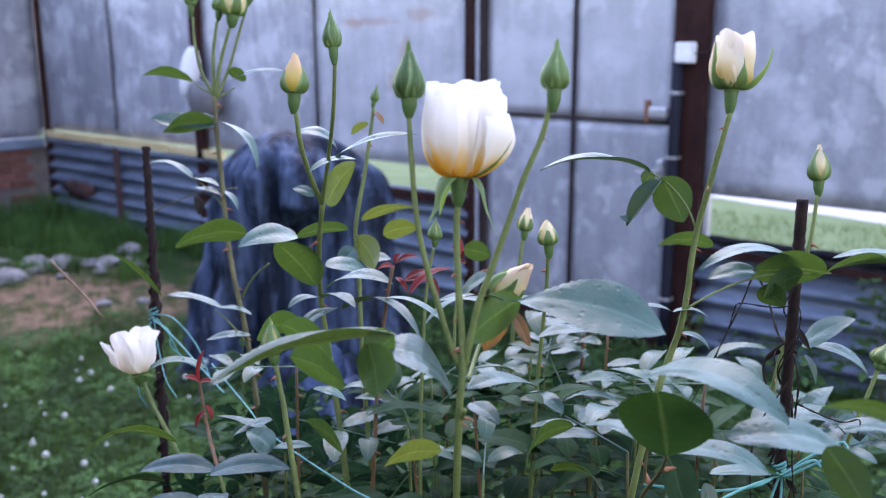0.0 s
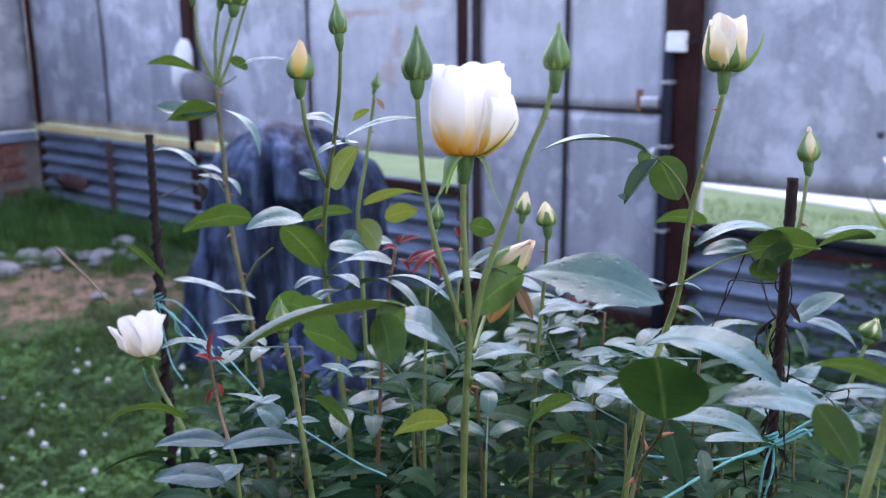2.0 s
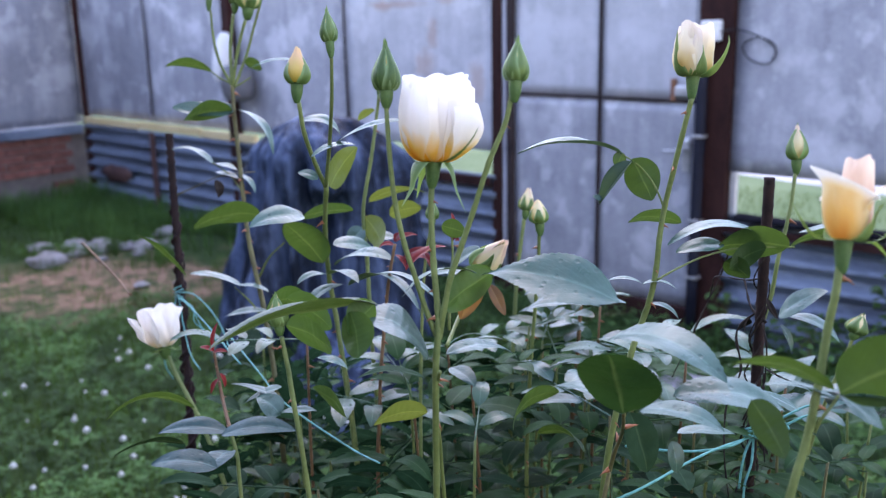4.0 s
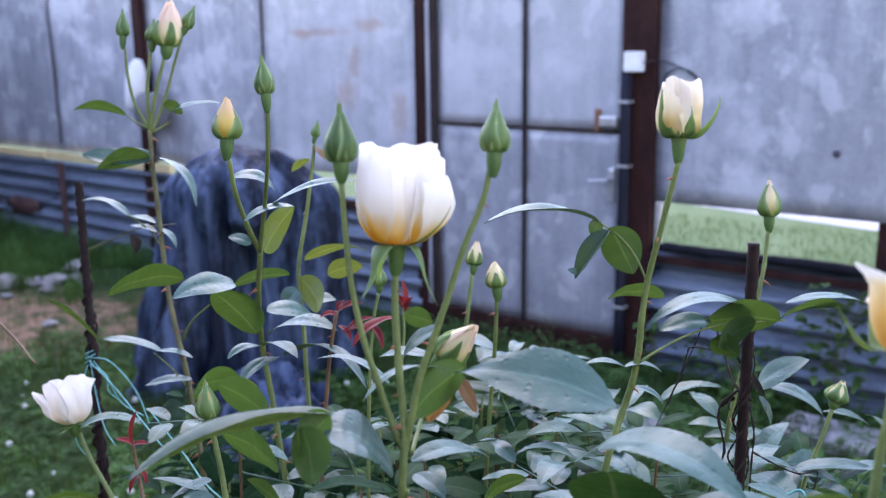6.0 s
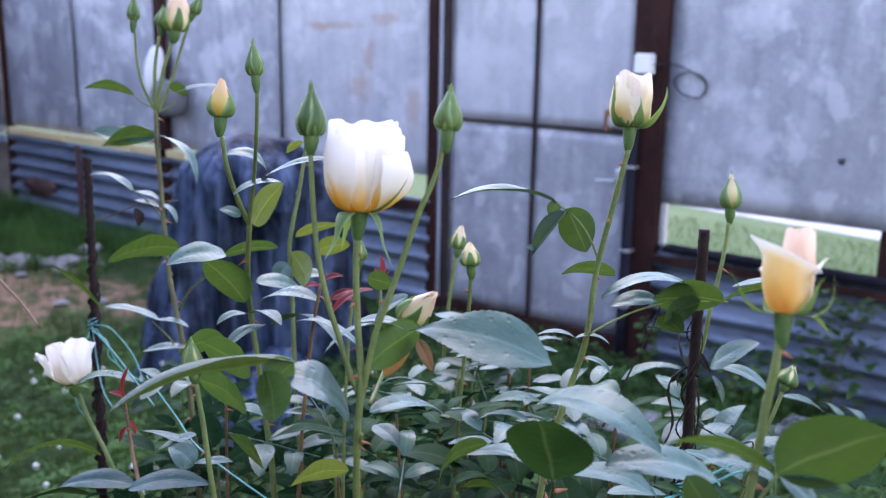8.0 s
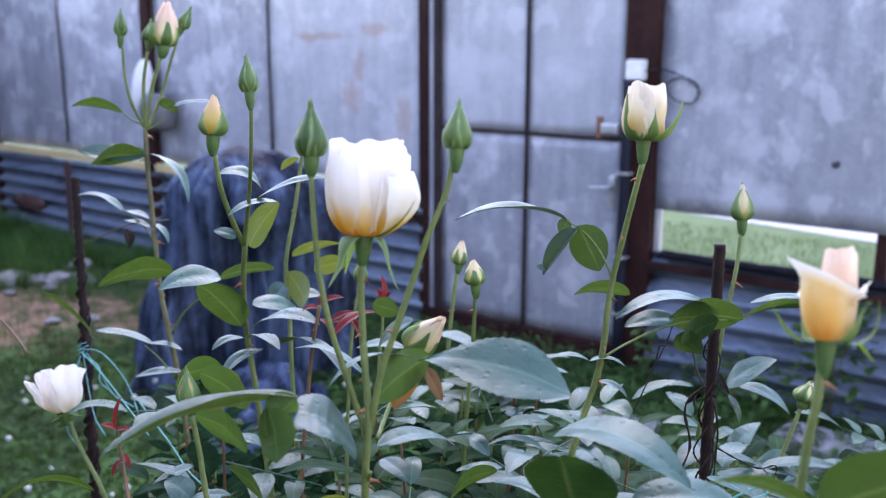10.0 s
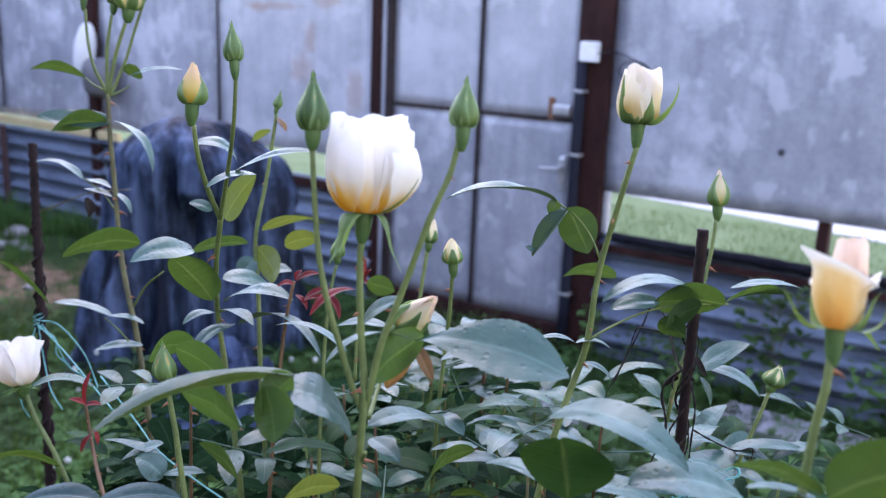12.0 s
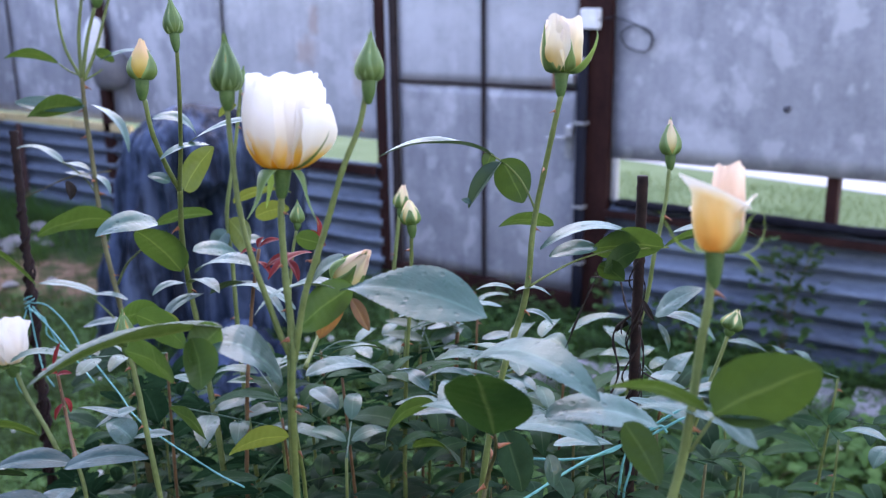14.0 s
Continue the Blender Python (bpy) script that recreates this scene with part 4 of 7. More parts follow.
# ---- junction box, conduit and cable on the gate post ----
jb = root("junction_box", -1.945, WY - 0.06, 1.57, "white plastic junction box screwed to the rusty gate post", "junction box")
box("box_body", -1.995, -1.895, WY - 0.11, WY - 0.052, 1.582, 1.688, M_WHITE, jb, bevel=0.01)
box("box_lid", -1.99, -1.9, WY - 0.117, WY - 0.111, 1.588, 1.682, M_WHITE, jb, bevel=0.005)
cd = root("conduit", -1.985, WY - 0.08, 0.0, "black plastic conduit clipped down the gate post", "pipe")
tube("pipe", [(-1.985, WY - 0.081, 1.582), (-1.985, WY - 0.081, 0.8), (-1.99, WY - 0.081, -0.02)], 0.03, 0.03, M_NAVY, cd, sides=12, per=3)
for z in (1.42, 1.08, 0.62, 0.3):
    box("clip", -2.018, -1.952, WY - 0.115, WY - 0.052, z, z + 0.016, M_STEEL, cd, bevel=0.003)
cb = root("cable", -1.7, WY - 0.02, 1.5, "thin black cable looped loosely on the wall", "cable")
loop = [(-1.89, WY - 0.1, 1.63), (-1.82, WY - 0.06, 1.64), (-1.7, WY - 0.03, 1.6), (-1.62, WY - 0.02, 1.53), (-1.66, WY - 0.02, 1.47), (-1.76, WY - 0.02, 1.49), (-1.8, WY - 0.02, 1.56), (-1.72, WY - 0.02, 1.6), (-1.63, WY - 0.02, 1.56), (-1.64, WY - 0.02, 1.48)]
tube("cable_loop", loop, 0.0038, 0.0038, M_BLACK, cb, sides=6, per=6)

# ---- a lamp with a white shade on the left post ----
lp = root("wall_lamp", -6.15, WY - 0.1, 1.2, "white plastic lamp hood over a dark round body on a post", "lamp")
v, f = revolve([(0.0, 0.2), (0.05, 0.19), (0.1, 0.1), (0.115, -0.02), (0.1, -0.16), (0.06, -0.2), (0.0, -0.205)])
put("hood", mesh_from("hood", v, f, M_WHITE), lp, Matrix.Translation((-6.17, WY - 0.14, 1.45)) @ Matrix.Rotation(0.25, 4, "Y") @ Matrix.Diagonal((0.75, 0.7, 1, 1)), "white plastic hood")
v, f = revolve([(0.0, 0.13), (0.1, 0.12), (0.14, 0.02), (0.12, -0.12), (0.05, -0.16), (0.0, -0.17)])
put("lamp_body", mesh_from("lamp_body", v, f, M_GREY), lp, Matrix.Translation((-6.02, WY - 0.12, 1.26)), "dark round lamp body")
box("bracket", -6.2, -6.0, WY - 0.08, WY - 0.05, 1.3, 1.34, M_RUST, lp, bevel=0.003)

# ---- the low brick wall with sheeting at the left end ----
LX = -8.8
west = tagged(put("wall_west", mesh_from("wall_west", *[[(LX - d, y, z) for d in (0.02, 0.22) for y in (-2.0, 4.74) for z in (-0.1, 0.66)], [(0, 1, 3, 2), (4, 6, 7, 5), (0, 4, 5, 1), (2, 3, 7, 6), (0, 2, 6, 4), (1, 5, 7, 3)]], M_MORTAR, smooth=False)), "low red brick wall with a grey cap and sheeting above", "wall", kind="structure")
box("coping", LX - 0.25, LX + 0.045, -2.0, 4.62, 0.655, 0.745, M_CORR, west, "blue-grey sheet-metal coping", 0.01)
for y0, y1, s in ((-2.0, 0.2, 21), (0.22, 1.9, 22), (1.93, 3.3, 23), (3.34, 4.69, 24)):
    ob = panel(-(y1 - y0) / 2, (y1 - y0) / 2, 0.75, 2.36, M_SHEET_C, s, "sheet_panel", west, 0.0)
    mm = Matrix.Translation((LX - 0.1, (y0 + y1) / 2, 0)) @ Matrix.Rotation(radians(90), 4, "Z")
    ob.matrix_basis = mm

# unseen wall added south of the roses; closes the yard and blocks sky light
tagged(box("wall_south", -9.0, 5.0, -2.3, -2.05, -0.1, 3.3, M_PLASTER), "plain grey plastered wall, added unseen to hold back sky light", "wall", kind="structure")


def blot(x, z, r, seed, mat, label, wide=1.0, y=WY):
    """A small uneven blemish, raised a little from the sheet."""
    rnd = random.Random(seed)
    rim = [(x + wide * r * rnd.uniform(0.7, 1.2) * math.cos(0.449 * k), y - 0.006, z + r * rnd.uniform(0.7, 1.2) * math.sin(0.449 * k)) for k in range(14)]
    verts = [(x, y - 0.014, z)] + rim + [(a, y + 0.004, c) for a, _, c in rim]
    faces = [(0, 1 + (k + 1) % 14, 1 + k) for k in range(14)] + [(1 + k, 1 + (k + 1) % 14, 15 + (k + 1) % 14, 15 + k) for k in range(14)]
    put("blemish", mesh_from("blemish", verts, faces, mat), wall, label=label)


blot(-0.93, 1.21, 0.019, 1, M_BLOT, "dark blot on the sheet")
blot(-8.25, 0.27, 0.1, 5, M_RUST_BROWN, "rusted-through patch of the corrugated sheet", 3.0, WY - 0.055)


def tarp():
    """A navy tarpaulin draped over something waist-high: gathered folds that run to a flared, crumpled hem."""
    rows, cols = 70, 280
    FOLDS = [(212, 0.2, 9, 6, 0.1), (233, 0.28, 8, 12, 0.02), (250, 0.16, 6, -6, 0.2), (264, 0.26, 8, 4, 0.0), (291, 0.85, 19, 4, 0.28), (276, 0.3, 6, -3, 0.3), (308, 0.2, 7, -10, 0.05), (322, 0.24, 8, -4, 0.15), (343, 0.22, 9, -8, 0.0), (10, 0.2, 9, 0, 0.1), (60, 0.25, 10, 5, 0.0), (100, 0.25, 10, -5, 0.0), (150, 0.25, 10, 5, 0.0), (190, 0.22, 9, 5, 0.0)]
    verts, faces = [], []
    for i in range(rows + 1):
        s = i / rows
        z = 1.25 * (1 - s) ** 1.0
        cap = min(1.0, (s / 0.16)) ** 0.5
        for j in range(cols):
            a = 2 * math.pi * j / cols
            rx = 0.36 + 0.16 * s + 0.05 * math.sin(3 * a + 0.6)
            ry = 0.32 + 0.15 * s
            k = min(1.0, s * 3.0) ** 0.8
            fold = 0.07 * noise.noise((2.2 * math.cos(a), 2.2 * math.sin(a), 2.0 * s))
            for at, deep, w, slant, start in FOLDS:
                d = (a - radians(at + slant * s) + math.pi) % (2 * math.pi) - math.pi
                fold -= deep * min(1.0, max(0.0, s - start) * 6) * math.exp(-abs(d / radians(w)) ** 1.4)
            d = (a - radians(222) + math.pi) % (2 * math.pi) - math.pi
            fold += 0.3 * s**3 * math.exp(-((d / 0.3) ** 2))
            fold += 0.22 * min(1.0, max(0.0, s - 0.04) * 4) * max(0.0, math.cos(a)) ** 2 * (1 - 0.4 * s) + 0.16 * s * max(0.0, -math.cos(a)) ** 2
            fold -= 0.05 * min(1.0, s * 4) * abs(math.sin(11 * a + 1.5 * math.sin(3 * a) + 1.2 * s)) ** 0.6
            crumple = (0.5 - abs(noise.noise((3.2 * math.cos(a) + 4, 3.2 * math.sin(a), 3.4 * s)))) * 0.22 * (0.25 + s) - 0.08
            crumple += (0.5 - abs(noise.noise((8 * math.cos(a), 8 * math.sin(a) + 2, 6 * s)))) * 0.08 * (0.4 + s)
            r = cap * max(0.18, 1.1 + 1.6 * fold + crumple)
            zz = z + 0.03 * noise.noise((3 * math.cos(a) * cap, 3 * math.sin(a) * cap, 9)) * (1 - s)
            zz -= 0.1 * cap * cap * (1 - s) * (0.4 if math.cos(a) > 0.3 else 0.1)
            verts.append((rx * r * math.cos(a), ry * r * math.sin(a), max(zz, 0.0) + 0.012 * abs(math.sin(9 * a)) * (s > 0.97)))
    for i in range(rows):
        for j in range(cols):
            j2 = (j + 1) % cols
            faces.append((i * cols + j, (i + 1) * cols + j, (i + 1) * cols + j2, i * cols + j2))
    cover = root("tarpaulin_cover", -3.58, 3.32, 0.0, "dark navy tarpaulin draped in folds over a waist-high object", "tarpaulin")
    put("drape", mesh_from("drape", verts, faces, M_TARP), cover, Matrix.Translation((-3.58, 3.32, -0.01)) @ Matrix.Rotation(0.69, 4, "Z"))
    # the loose end that trails over the grass
    verts, faces = [], []
    rows, cols = 44, 140
    for i in range(rows + 1):
        s = i / rows
        for j in range(cols):
            a = 2 * math.pi * j / cols
            out = s * (1 + 0.16 * noise.noise((1.5 * math.cos(a), 1.5 * math.sin(a), 3.0)) + 0.05 * math.sin(9 * a))
            x, y = 0.66 * out * math.cos(a), 0.34 * out * math.sin(a)
            ridge = 1 - 2.4 * abs(noise.noise((4.0 * x + 1.0, 9.0 * y, 1.0))) - 0.6 * abs(noise.noise((11.0 * x, 14.0 * y, 4.0)))
            z = (0.1 * (1 - s * s) + 0.17 * ridge * min(1, 3 * (1 - s))) - 0.03 * s
            verts.append((x, y, max(z, -0.04)))
    for i in range(rows):
        for j in range(cols):
            j2 = (j + 1) % cols
            faces.append((i * cols + j, (i + 1) * cols + j, (i + 1) * cols + j2, i * cols + j2))
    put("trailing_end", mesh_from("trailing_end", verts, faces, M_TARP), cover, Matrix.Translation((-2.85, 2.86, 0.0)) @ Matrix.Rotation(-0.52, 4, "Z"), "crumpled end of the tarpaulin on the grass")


tarp()


# ---- blooms ----
def bloom_base(bush, base, tip, r, hip, label, name="rose_bloom"):
    m = axis_pose(base, tip, 0.69)
    v, f = revolve([(0.0, -hip), (0.4 * r, -hip), (0.72 * r, -0.7 * hip), (0.9 * r, -0.25 * hip), (r, 0.001), (0.6 * r, 0.004), (0.0, 0.004)])
    return put(name, mesh_from(name, v, f, M_HIP), bush, m, label), m


def add_petals(ob, m, mat, profile, rows):
    for centre, half, scale, opts in rows:
        prof = [(r * scale, z * (0.5 + 0.5 * scale) if scale < 1 else z) for r, z in profile]
        v, f, u = shell(prof, radians(centre), radians(half), 18, 18, **opts)
        put("petal", mesh_from("petal", v, f, mat, u), ob, m)


def add_sepals(ob, m, rows):
    for centre, half, path in rows:
        v, f, u = taper(path, radians(centre), half, 14, 6, 0.7, 0.3)
        put("sepal", mesh_from("sepal", v, f, M_SEPAL, u), ob, m)


def open_rose(bush, base, tip):
    """The white rose in full cup, golden at its heart; angles run from the viewer's right over the back."""
    ob, m = bloom_base(bush, base, tip, 0.0066, 0.02, "large cream-white rose bloom, golden at the base of its petals")
    snug = [(0.004, 0.0), (0.0135, 0.0018), (0.0208, 0.0095), (0.0268, 0.023), (0.0284, 0.04), (0.0238, 0.062)]
    cup = [(0.004, 0.0), (0.0125, 0.0018), (0.0195, 0.0095), (0.0256, 0.023), (0.0278, 0.043), (0.0262, 0.069)]
    low = [(0.004, 0.0), (0.0138, 0.002), (0.0218, 0.0095), (0.0285, 0.021), (0.0318, 0.034), (0.0315, 0.047)]
    add_petals(ob, m, M_PETAL, snug, [(208, 58, 1.0, dict(ruffle=0.0016, curl=0.001, seed=1, round_top=0.2, furrow=0.0012, flare=0.005, lump=0.004))])
    add_petals(ob, m, M_PETAL, cup, [
        (296, 52, 0.99, dict(ruffle=0.002, curl=0.002, seed=2, round_top=0.12, furrow=0.0022, lump=0.006, skew=0.06)),
        (150, 60, 0.96, dict(ruffle=0.0022, curl=0.001, seed=3, round_top=0.12, lump=0.005)),
        (72, 62, 0.96, dict(ruffle=0.0022, curl=0.0, seed=4, round_top=0.2, lump=0.005)),
        (340, 50, 0.95, dict(ruffle=0.0018, curl=0.002, seed=5, round_top=0.3, lump=0.005)),
        (250, 60, 0.88, dict(ruffle=0.002, curl=0.002, seed=6, lump=0.004)), (48, 60, 0.84, dict(ruffle=0.001, curl=0.001, seed=7)), (130, 60, 0.85, dict(ruffle=0.002, seed=8)),
        (310, 60, 0.7, dict(ruffle=0.002, seed=9)), (190, 60, 0.68, dict(ruffle=0.002, seed=10)), (70, 60, 0.66, dict(ruffle=0.001, seed=11)),
        (0, 80, 0.48, dict(seed=12)), (120, 80, 0.44, dict(seed=13)), (240, 80, 0.42, dict(seed=14))])
    lobe = [(0.004, 0.0), (0.0145, 0.002), (0.0245, 0.009), (0.0335, 0.019), (0.0378, 0.03), (0.035, 0.04), (0.0285, 0.048)]
    add_petals(ob, m, M_PETAL, lobe, [(352, 58, 1.0, dict(ruffle=0.001, seed=23, round_top=0.12, furrow=0.0012, lump=0.005))])
    add_petals(ob, m, M_PETAL, low, [(40, 40, 0.94, dict(ruffle=0.0018, curl=0.001, seed=22, round_top=0.2, lump=0.005))])
    add_sepals(ob, m, [
        (226, 0.0085, [(0.006, 0.0), (0.015, -0.001), (0.0195, -0.009), (0.022, -0.022), (0.03, -0.036)]),
        (322, 0.0046, [(0.006, 0.0), (0.015, 0.0), (0.021, -0.008), (0.026, -0.022), (0.036, -0.038)]),
        (322, 0.0026, [(0.008, 0.0), (0.019, 0.003), (0.03, 0.01), (0.0385, 0.019), (0.043, 0.027)]),
        (120, 0.006, [(0.008, 0.0), (0.016, -0.002), (0.021, -0.012), (0.026, -0.028)])])


def opening_rose(bush, base, tip):
    """A blush-white bloom still furled, its sepals half let go."""
    ob, m = bloom_base(bush, base, tip, 0.0062, 0.02, "furled blush-white rose with green sepals just opening")
    m = m @ Matrix.Scale(0.93, 4)
    cup = [(0.003, 0.0), (0.0125, 0.002), (0.0178, 0.011), (0.0186, 0.024), (0.017, 0.038), (0.0138, 0.051)]
    add_petals(ob, m, M_PETAL_PINK, cup, [
        (212, 66, 1.0, dict(ruffle=0.001, curl=0.002, seed=31, round_top=0.22, flare=0.003, lump=0.007, furrow=0.001)), (312, 62, 1.02, dict(ruffle=0.0018, curl=0.002, seed=32, round_top=0.22, lump=0.007, furrow=0.0014, skew=0.08)),
        (90, 80, 1.0, dict(ruffle=0.0014, curl=0.003, seed=33, round_top=0.05, lump=0.003)), (262, 60, 0.88, dict(ruffle=0.0012, curl=0.001, seed=34, lump=0.003)), (30, 80, 0.86, dict(ruffle=0.0012, seed=35)),
        (150, 80, 0.84, dict(ruffle=0.0012, seed=36)), (0, 90, 0.6, dict(seed=37)), (180, 90, 0.55, dict(seed=38)), (80, 100, 0.36, dict(seed=39))])
    add_sepals(ob, m, [
        (278, 0.0085, [(0.008, 0.0), (0.015, 0.003), (0.0195, 0.013), (0.0195, 0.022), (0.0175, 0.031)]),
        (205, 0.0088, [(0.008, 0.0), (0.0155, 0.003), (0.0205, 0.015), (0.0215, 0.028), (0.021, 0.042)]),
        (322, 0.0085, [(0.008, 0.0), (0.016, 0.001), (0.024, 0.007), (0.031, 0.018), (0.0345, 0.03), (0.033, 0.037)]),
        (130, 0.008, [(0.008, 0.0), (0.0155, 0.003), (0.0205, 0.015), (0.0215, 0.028), (0.021, 0.04)]),
        (60, 0.006, [(0.008, 0.0), (0.016, 0.002), (0.023, 0.012), (0.025, 0.025), (0.026, 0.034)])])


def peach_rose(bush, base, tip):
    """A peach bud that unrolls one pale outer petal."""
    ob, m = bloom_base(bush, base, tip, 0.0056, 0.02, "half-open peach rose unrolling a pale outer petal")
    m = m @ Matrix.Scale(0.87, 4)
    heart = [(0.003, 0.0), (0.008, 0.003), (0.0112, 0.014), (0.0115, 0.03), (0.0105, 0.045), (0.0092, 0.056)]
    roll = [(0.003, 0.0), (0.0088, 0.0022), (0.013, 0.01), (0.0154, 0.025), (0.0162, 0.042), (0.0205, 0.059)]
    low = [(0.003, 0.0), (0.009, 0.0022), (0.0135, 0.011), (0.016, 0.024), (0.0185, 0.033), (0.023, 0.04)]
    add_petals(ob, m, M_PETAL_PEACH, roll, [(236, 82, 1.0, dict(ruffle=0.0004, curl=0.002, seed=41, round_top=0.04, skew=0.4, lump=0.003, lip=0.0042))])
    add_petals(ob, m, M_PETAL_PEACH, low, [(340, 50, 1.0, dict(ruffle=0.0008, curl=0.002, seed=42, round_top=0.3, lump=0.003)), (90, 70, 0.8, dict(ruffle=0.0008, seed=40, round_top=0.2))])
    aside = m @ Matrix.Translation((0.0078, 0.004, 0.003))
    add_petals(ob, aside, M_PETAL_INNER, heart, [(300, 76, 1.0, dict(ruffle=0.0012, curl=0.001, seed=44, round_top=0.1, lump=0.003)), (60, 80, 1.0, dict(ruffle=0.0012, curl=0.001, seed=45, round_top=0.06, lump=0.003)), (180, 80, 0.96, dict(ruffle=0.001, seed=43, round_top=0.1)), (250, 90, 0.74, dict(ruffle=0.001, seed=46)), (20, 90, 0.72, dict(ruffle=0.001, seed=47)), (140, 90, 0.6, dict(seed=48)), (0, 100, 0.42, dict(seed=49))])
    add_sepals(ob, m, [
        (190, 0.005, [(0.008, 0.0), (0.018, 0.0), (0.027, 0.005), (0.034, 0.014), (0.042, 0.026)]),
        (318, 0.0095, [(0.008, 0.0), (0.015, 0.002), (0.0195, 0.011), (0.0215, 0.02), (0.026, 0.028)]),
        (350, 0.005, [(0.008, 0.0), (0.018, 0.0), (0.027, 0.005), (0.031, 0.016), (0.03, 0.03)]),
        (20, 0.0055, [(0.008, 0.0), (0.019, 0.001), (0.028, 0.0), (0.036, -0.006), (0.042, -0.012)]),
        (100, 0.006, [(0.008, 0.0), (0.018, 0.002), (0.024, 0.012), (0.026, 0.026)])])


def wide_rose(bush, base, tip):
    """A white rose well open, its petals standing apart."""
    ob, m = bloom_base(bush, base, tip, 0.011, 0.018, "open white rose with loose petals beside the stake")
    cup = [(0.004, 0.0), (0.0145, 0.003), (0.0225, 0.014), (0.0255, 0.031), (0.026, 0.05), (0.027, 0.067)]
    low = [(0.004, 0.0), (0.0155, 0.003), (0.0265, 0.012), (0.035, 0.025), (0.039, 0.04), (0.043, 0.052)]
    short = [(r, 0.86 * z) for r, z in cup]
    add_petals(ob, m, M_PETAL_LEFT, cup, [
        (236, 46, 1.0, dict(ruffle=0.0022, curl=0.003, seed=52, round_top=0.24, flare=0.007, lump=0.012, skew=0.1)),
        (318, 52, 1.05, dict(ruffle=0.0024, curl=0.006, seed=53, round_top=0.2, flare=-0.006, lump=0.012)),
        (75, 60, 0.86, dict(ruffle=0.0014, seed=55, round_top=0.2, lump=0.008)), (150, 55, 0.9, dict(ruffle=0.0014, seed=56, round_top=0.22, lump=0.008))])
    add_petals(ob, m, M_PETAL_LEFT, short, [
        (270, 70, 0.78, dict(ruffle=0.002, seed=57)), (30, 70, 0.74, dict(ruffle=0.001, seed=58)), (150, 70, 0.72, dict(ruffle=0.001, seed=59)), (330, 90, 0.45, dict(seed=60)), (150, 90, 0.42, dict(seed=61))])
    add_petals(ob, m, M_PETAL_LEFT, low, [(196, 44, 1.0, dict(ruffle=0.0018, curl=0.0, seed=51, round_top=0.22, lump=0.008))])
    add_sepals(ob, m, [(a, 0.005, [(0.008, 0.0), (0.016, -0.003), (0.026, -0.006), (0.038, -0.006)]) for a in (170, 250, 330, 60, 110)])


rose_main = root("rose_bush", -0.3, 0.85, 0.0, "tall rose bush with white blooms and many green buds", "rose bush", "rose bushes")
rose_right = root("rose_bush", -0.06, 1.0, 0.0, "rose bush with blush and peach blooms tied to a stake", "rose bush", "rose bushes")
rose_left = root("rose_bush", -0.98, 0.9, 0.0, "rose bush with a cluster of buds tied to a leaning stake", "rose bush", "rose bushes")

# ---- the rose bushes ----

# the tall middle canes
open_rose(rose_main, (-0.17, 0.555, 1.625), (-0.176, 0.57, 1.695))
cane(rose_main, [(-0.169, 0.553, 1.617), (-0.167, 0.548, 1.59), (-0.162, 0.544, 1.548), (-0.157, 0.542, 1.513), (-0.154, 0.539, 1.494), (-0.154, 0.535, 1.457), (-0.167, 0.547, 1.356), (-0.176, 0.557, 1.174), (-0.206, 0.617, 0.761), (-0.28, 0.78, 0)], 0.0023, 0.0031, M_CANE, 9, 2, size=0.8)
cane(rose_main, [(-0.198, 0.533, 1.676), (-0.191, 0.528, 1.638), (-0.185, 0.526, 1.6), (-0.178, 0.528, 1.565), (-0.17, 0.533, 1.533), (-0.163, 0.536, 1.509), (-0.157, 0.54, 1.49)], 0.0018, 0.0023, M_CANE, 0, 1)
cane(rose_main, [(-0.111, 0.581, 1.685), (-0.114, 0.575, 1.658), (-0.121, 0.564, 1.629), (-0.131, 0.557, 1.592), (-0.138, 0.552, 1.567), (-0.145, 0.545, 1.539), (-0.15, 0.542, 1.512), (-0.155, 0.541, 1.488)], 0.0019, 0.0026, M_CANE, 2, 4, size=0.6)
rosebud(rose_main, (-0.198, 0.534, 1.681), (-0.203, 0.54, 1.718), 0.0216, 0.05, M_PETAL_BUD, 1.0, 0.36)
rosebud(rose_main, (-0.11, 0.582, 1.688), (-0.113, 0.589, 1.719), 0.0196, 0.0, M_PETAL_BUD, 0.3, 0.5)
rosebud(rose_main, (-0.203, 0.648, 1.513), (-0.174, 0.652, 1.543), 0.0258, 0.75, M_PETAL_TIP, 0.5, 0.35)
cane(rose_main, [(-0.208, 0.65, 1.508), (-0.208, 0.638, 1.489), (-0.194, 0.606, 1.475), (-0.176, 0.573, 1.467)], 0.0016, 0.0017, M_CANE, 0, 1)
cane(rose_main, [(-0.144, 0.529, 1.466), (-0.157, 0.54, 1.448), (-0.18, 0.563, 1.413), (-0.198, 0.586, 1.365), (-0.204, 0.595, 1.323), (-0.214, 0.614, 1.232), (-0.23, 0.647, 1.061), (-0.259, 0.712, 0.684), (-0.3, 0.82, 0)], 0.0014, 0.0022, M_CANE, 4, 8)
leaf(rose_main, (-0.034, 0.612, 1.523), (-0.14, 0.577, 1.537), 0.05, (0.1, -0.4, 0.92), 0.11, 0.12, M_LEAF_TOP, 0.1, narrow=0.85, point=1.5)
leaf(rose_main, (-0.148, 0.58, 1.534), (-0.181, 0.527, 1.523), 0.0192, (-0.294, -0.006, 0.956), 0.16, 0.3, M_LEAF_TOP)
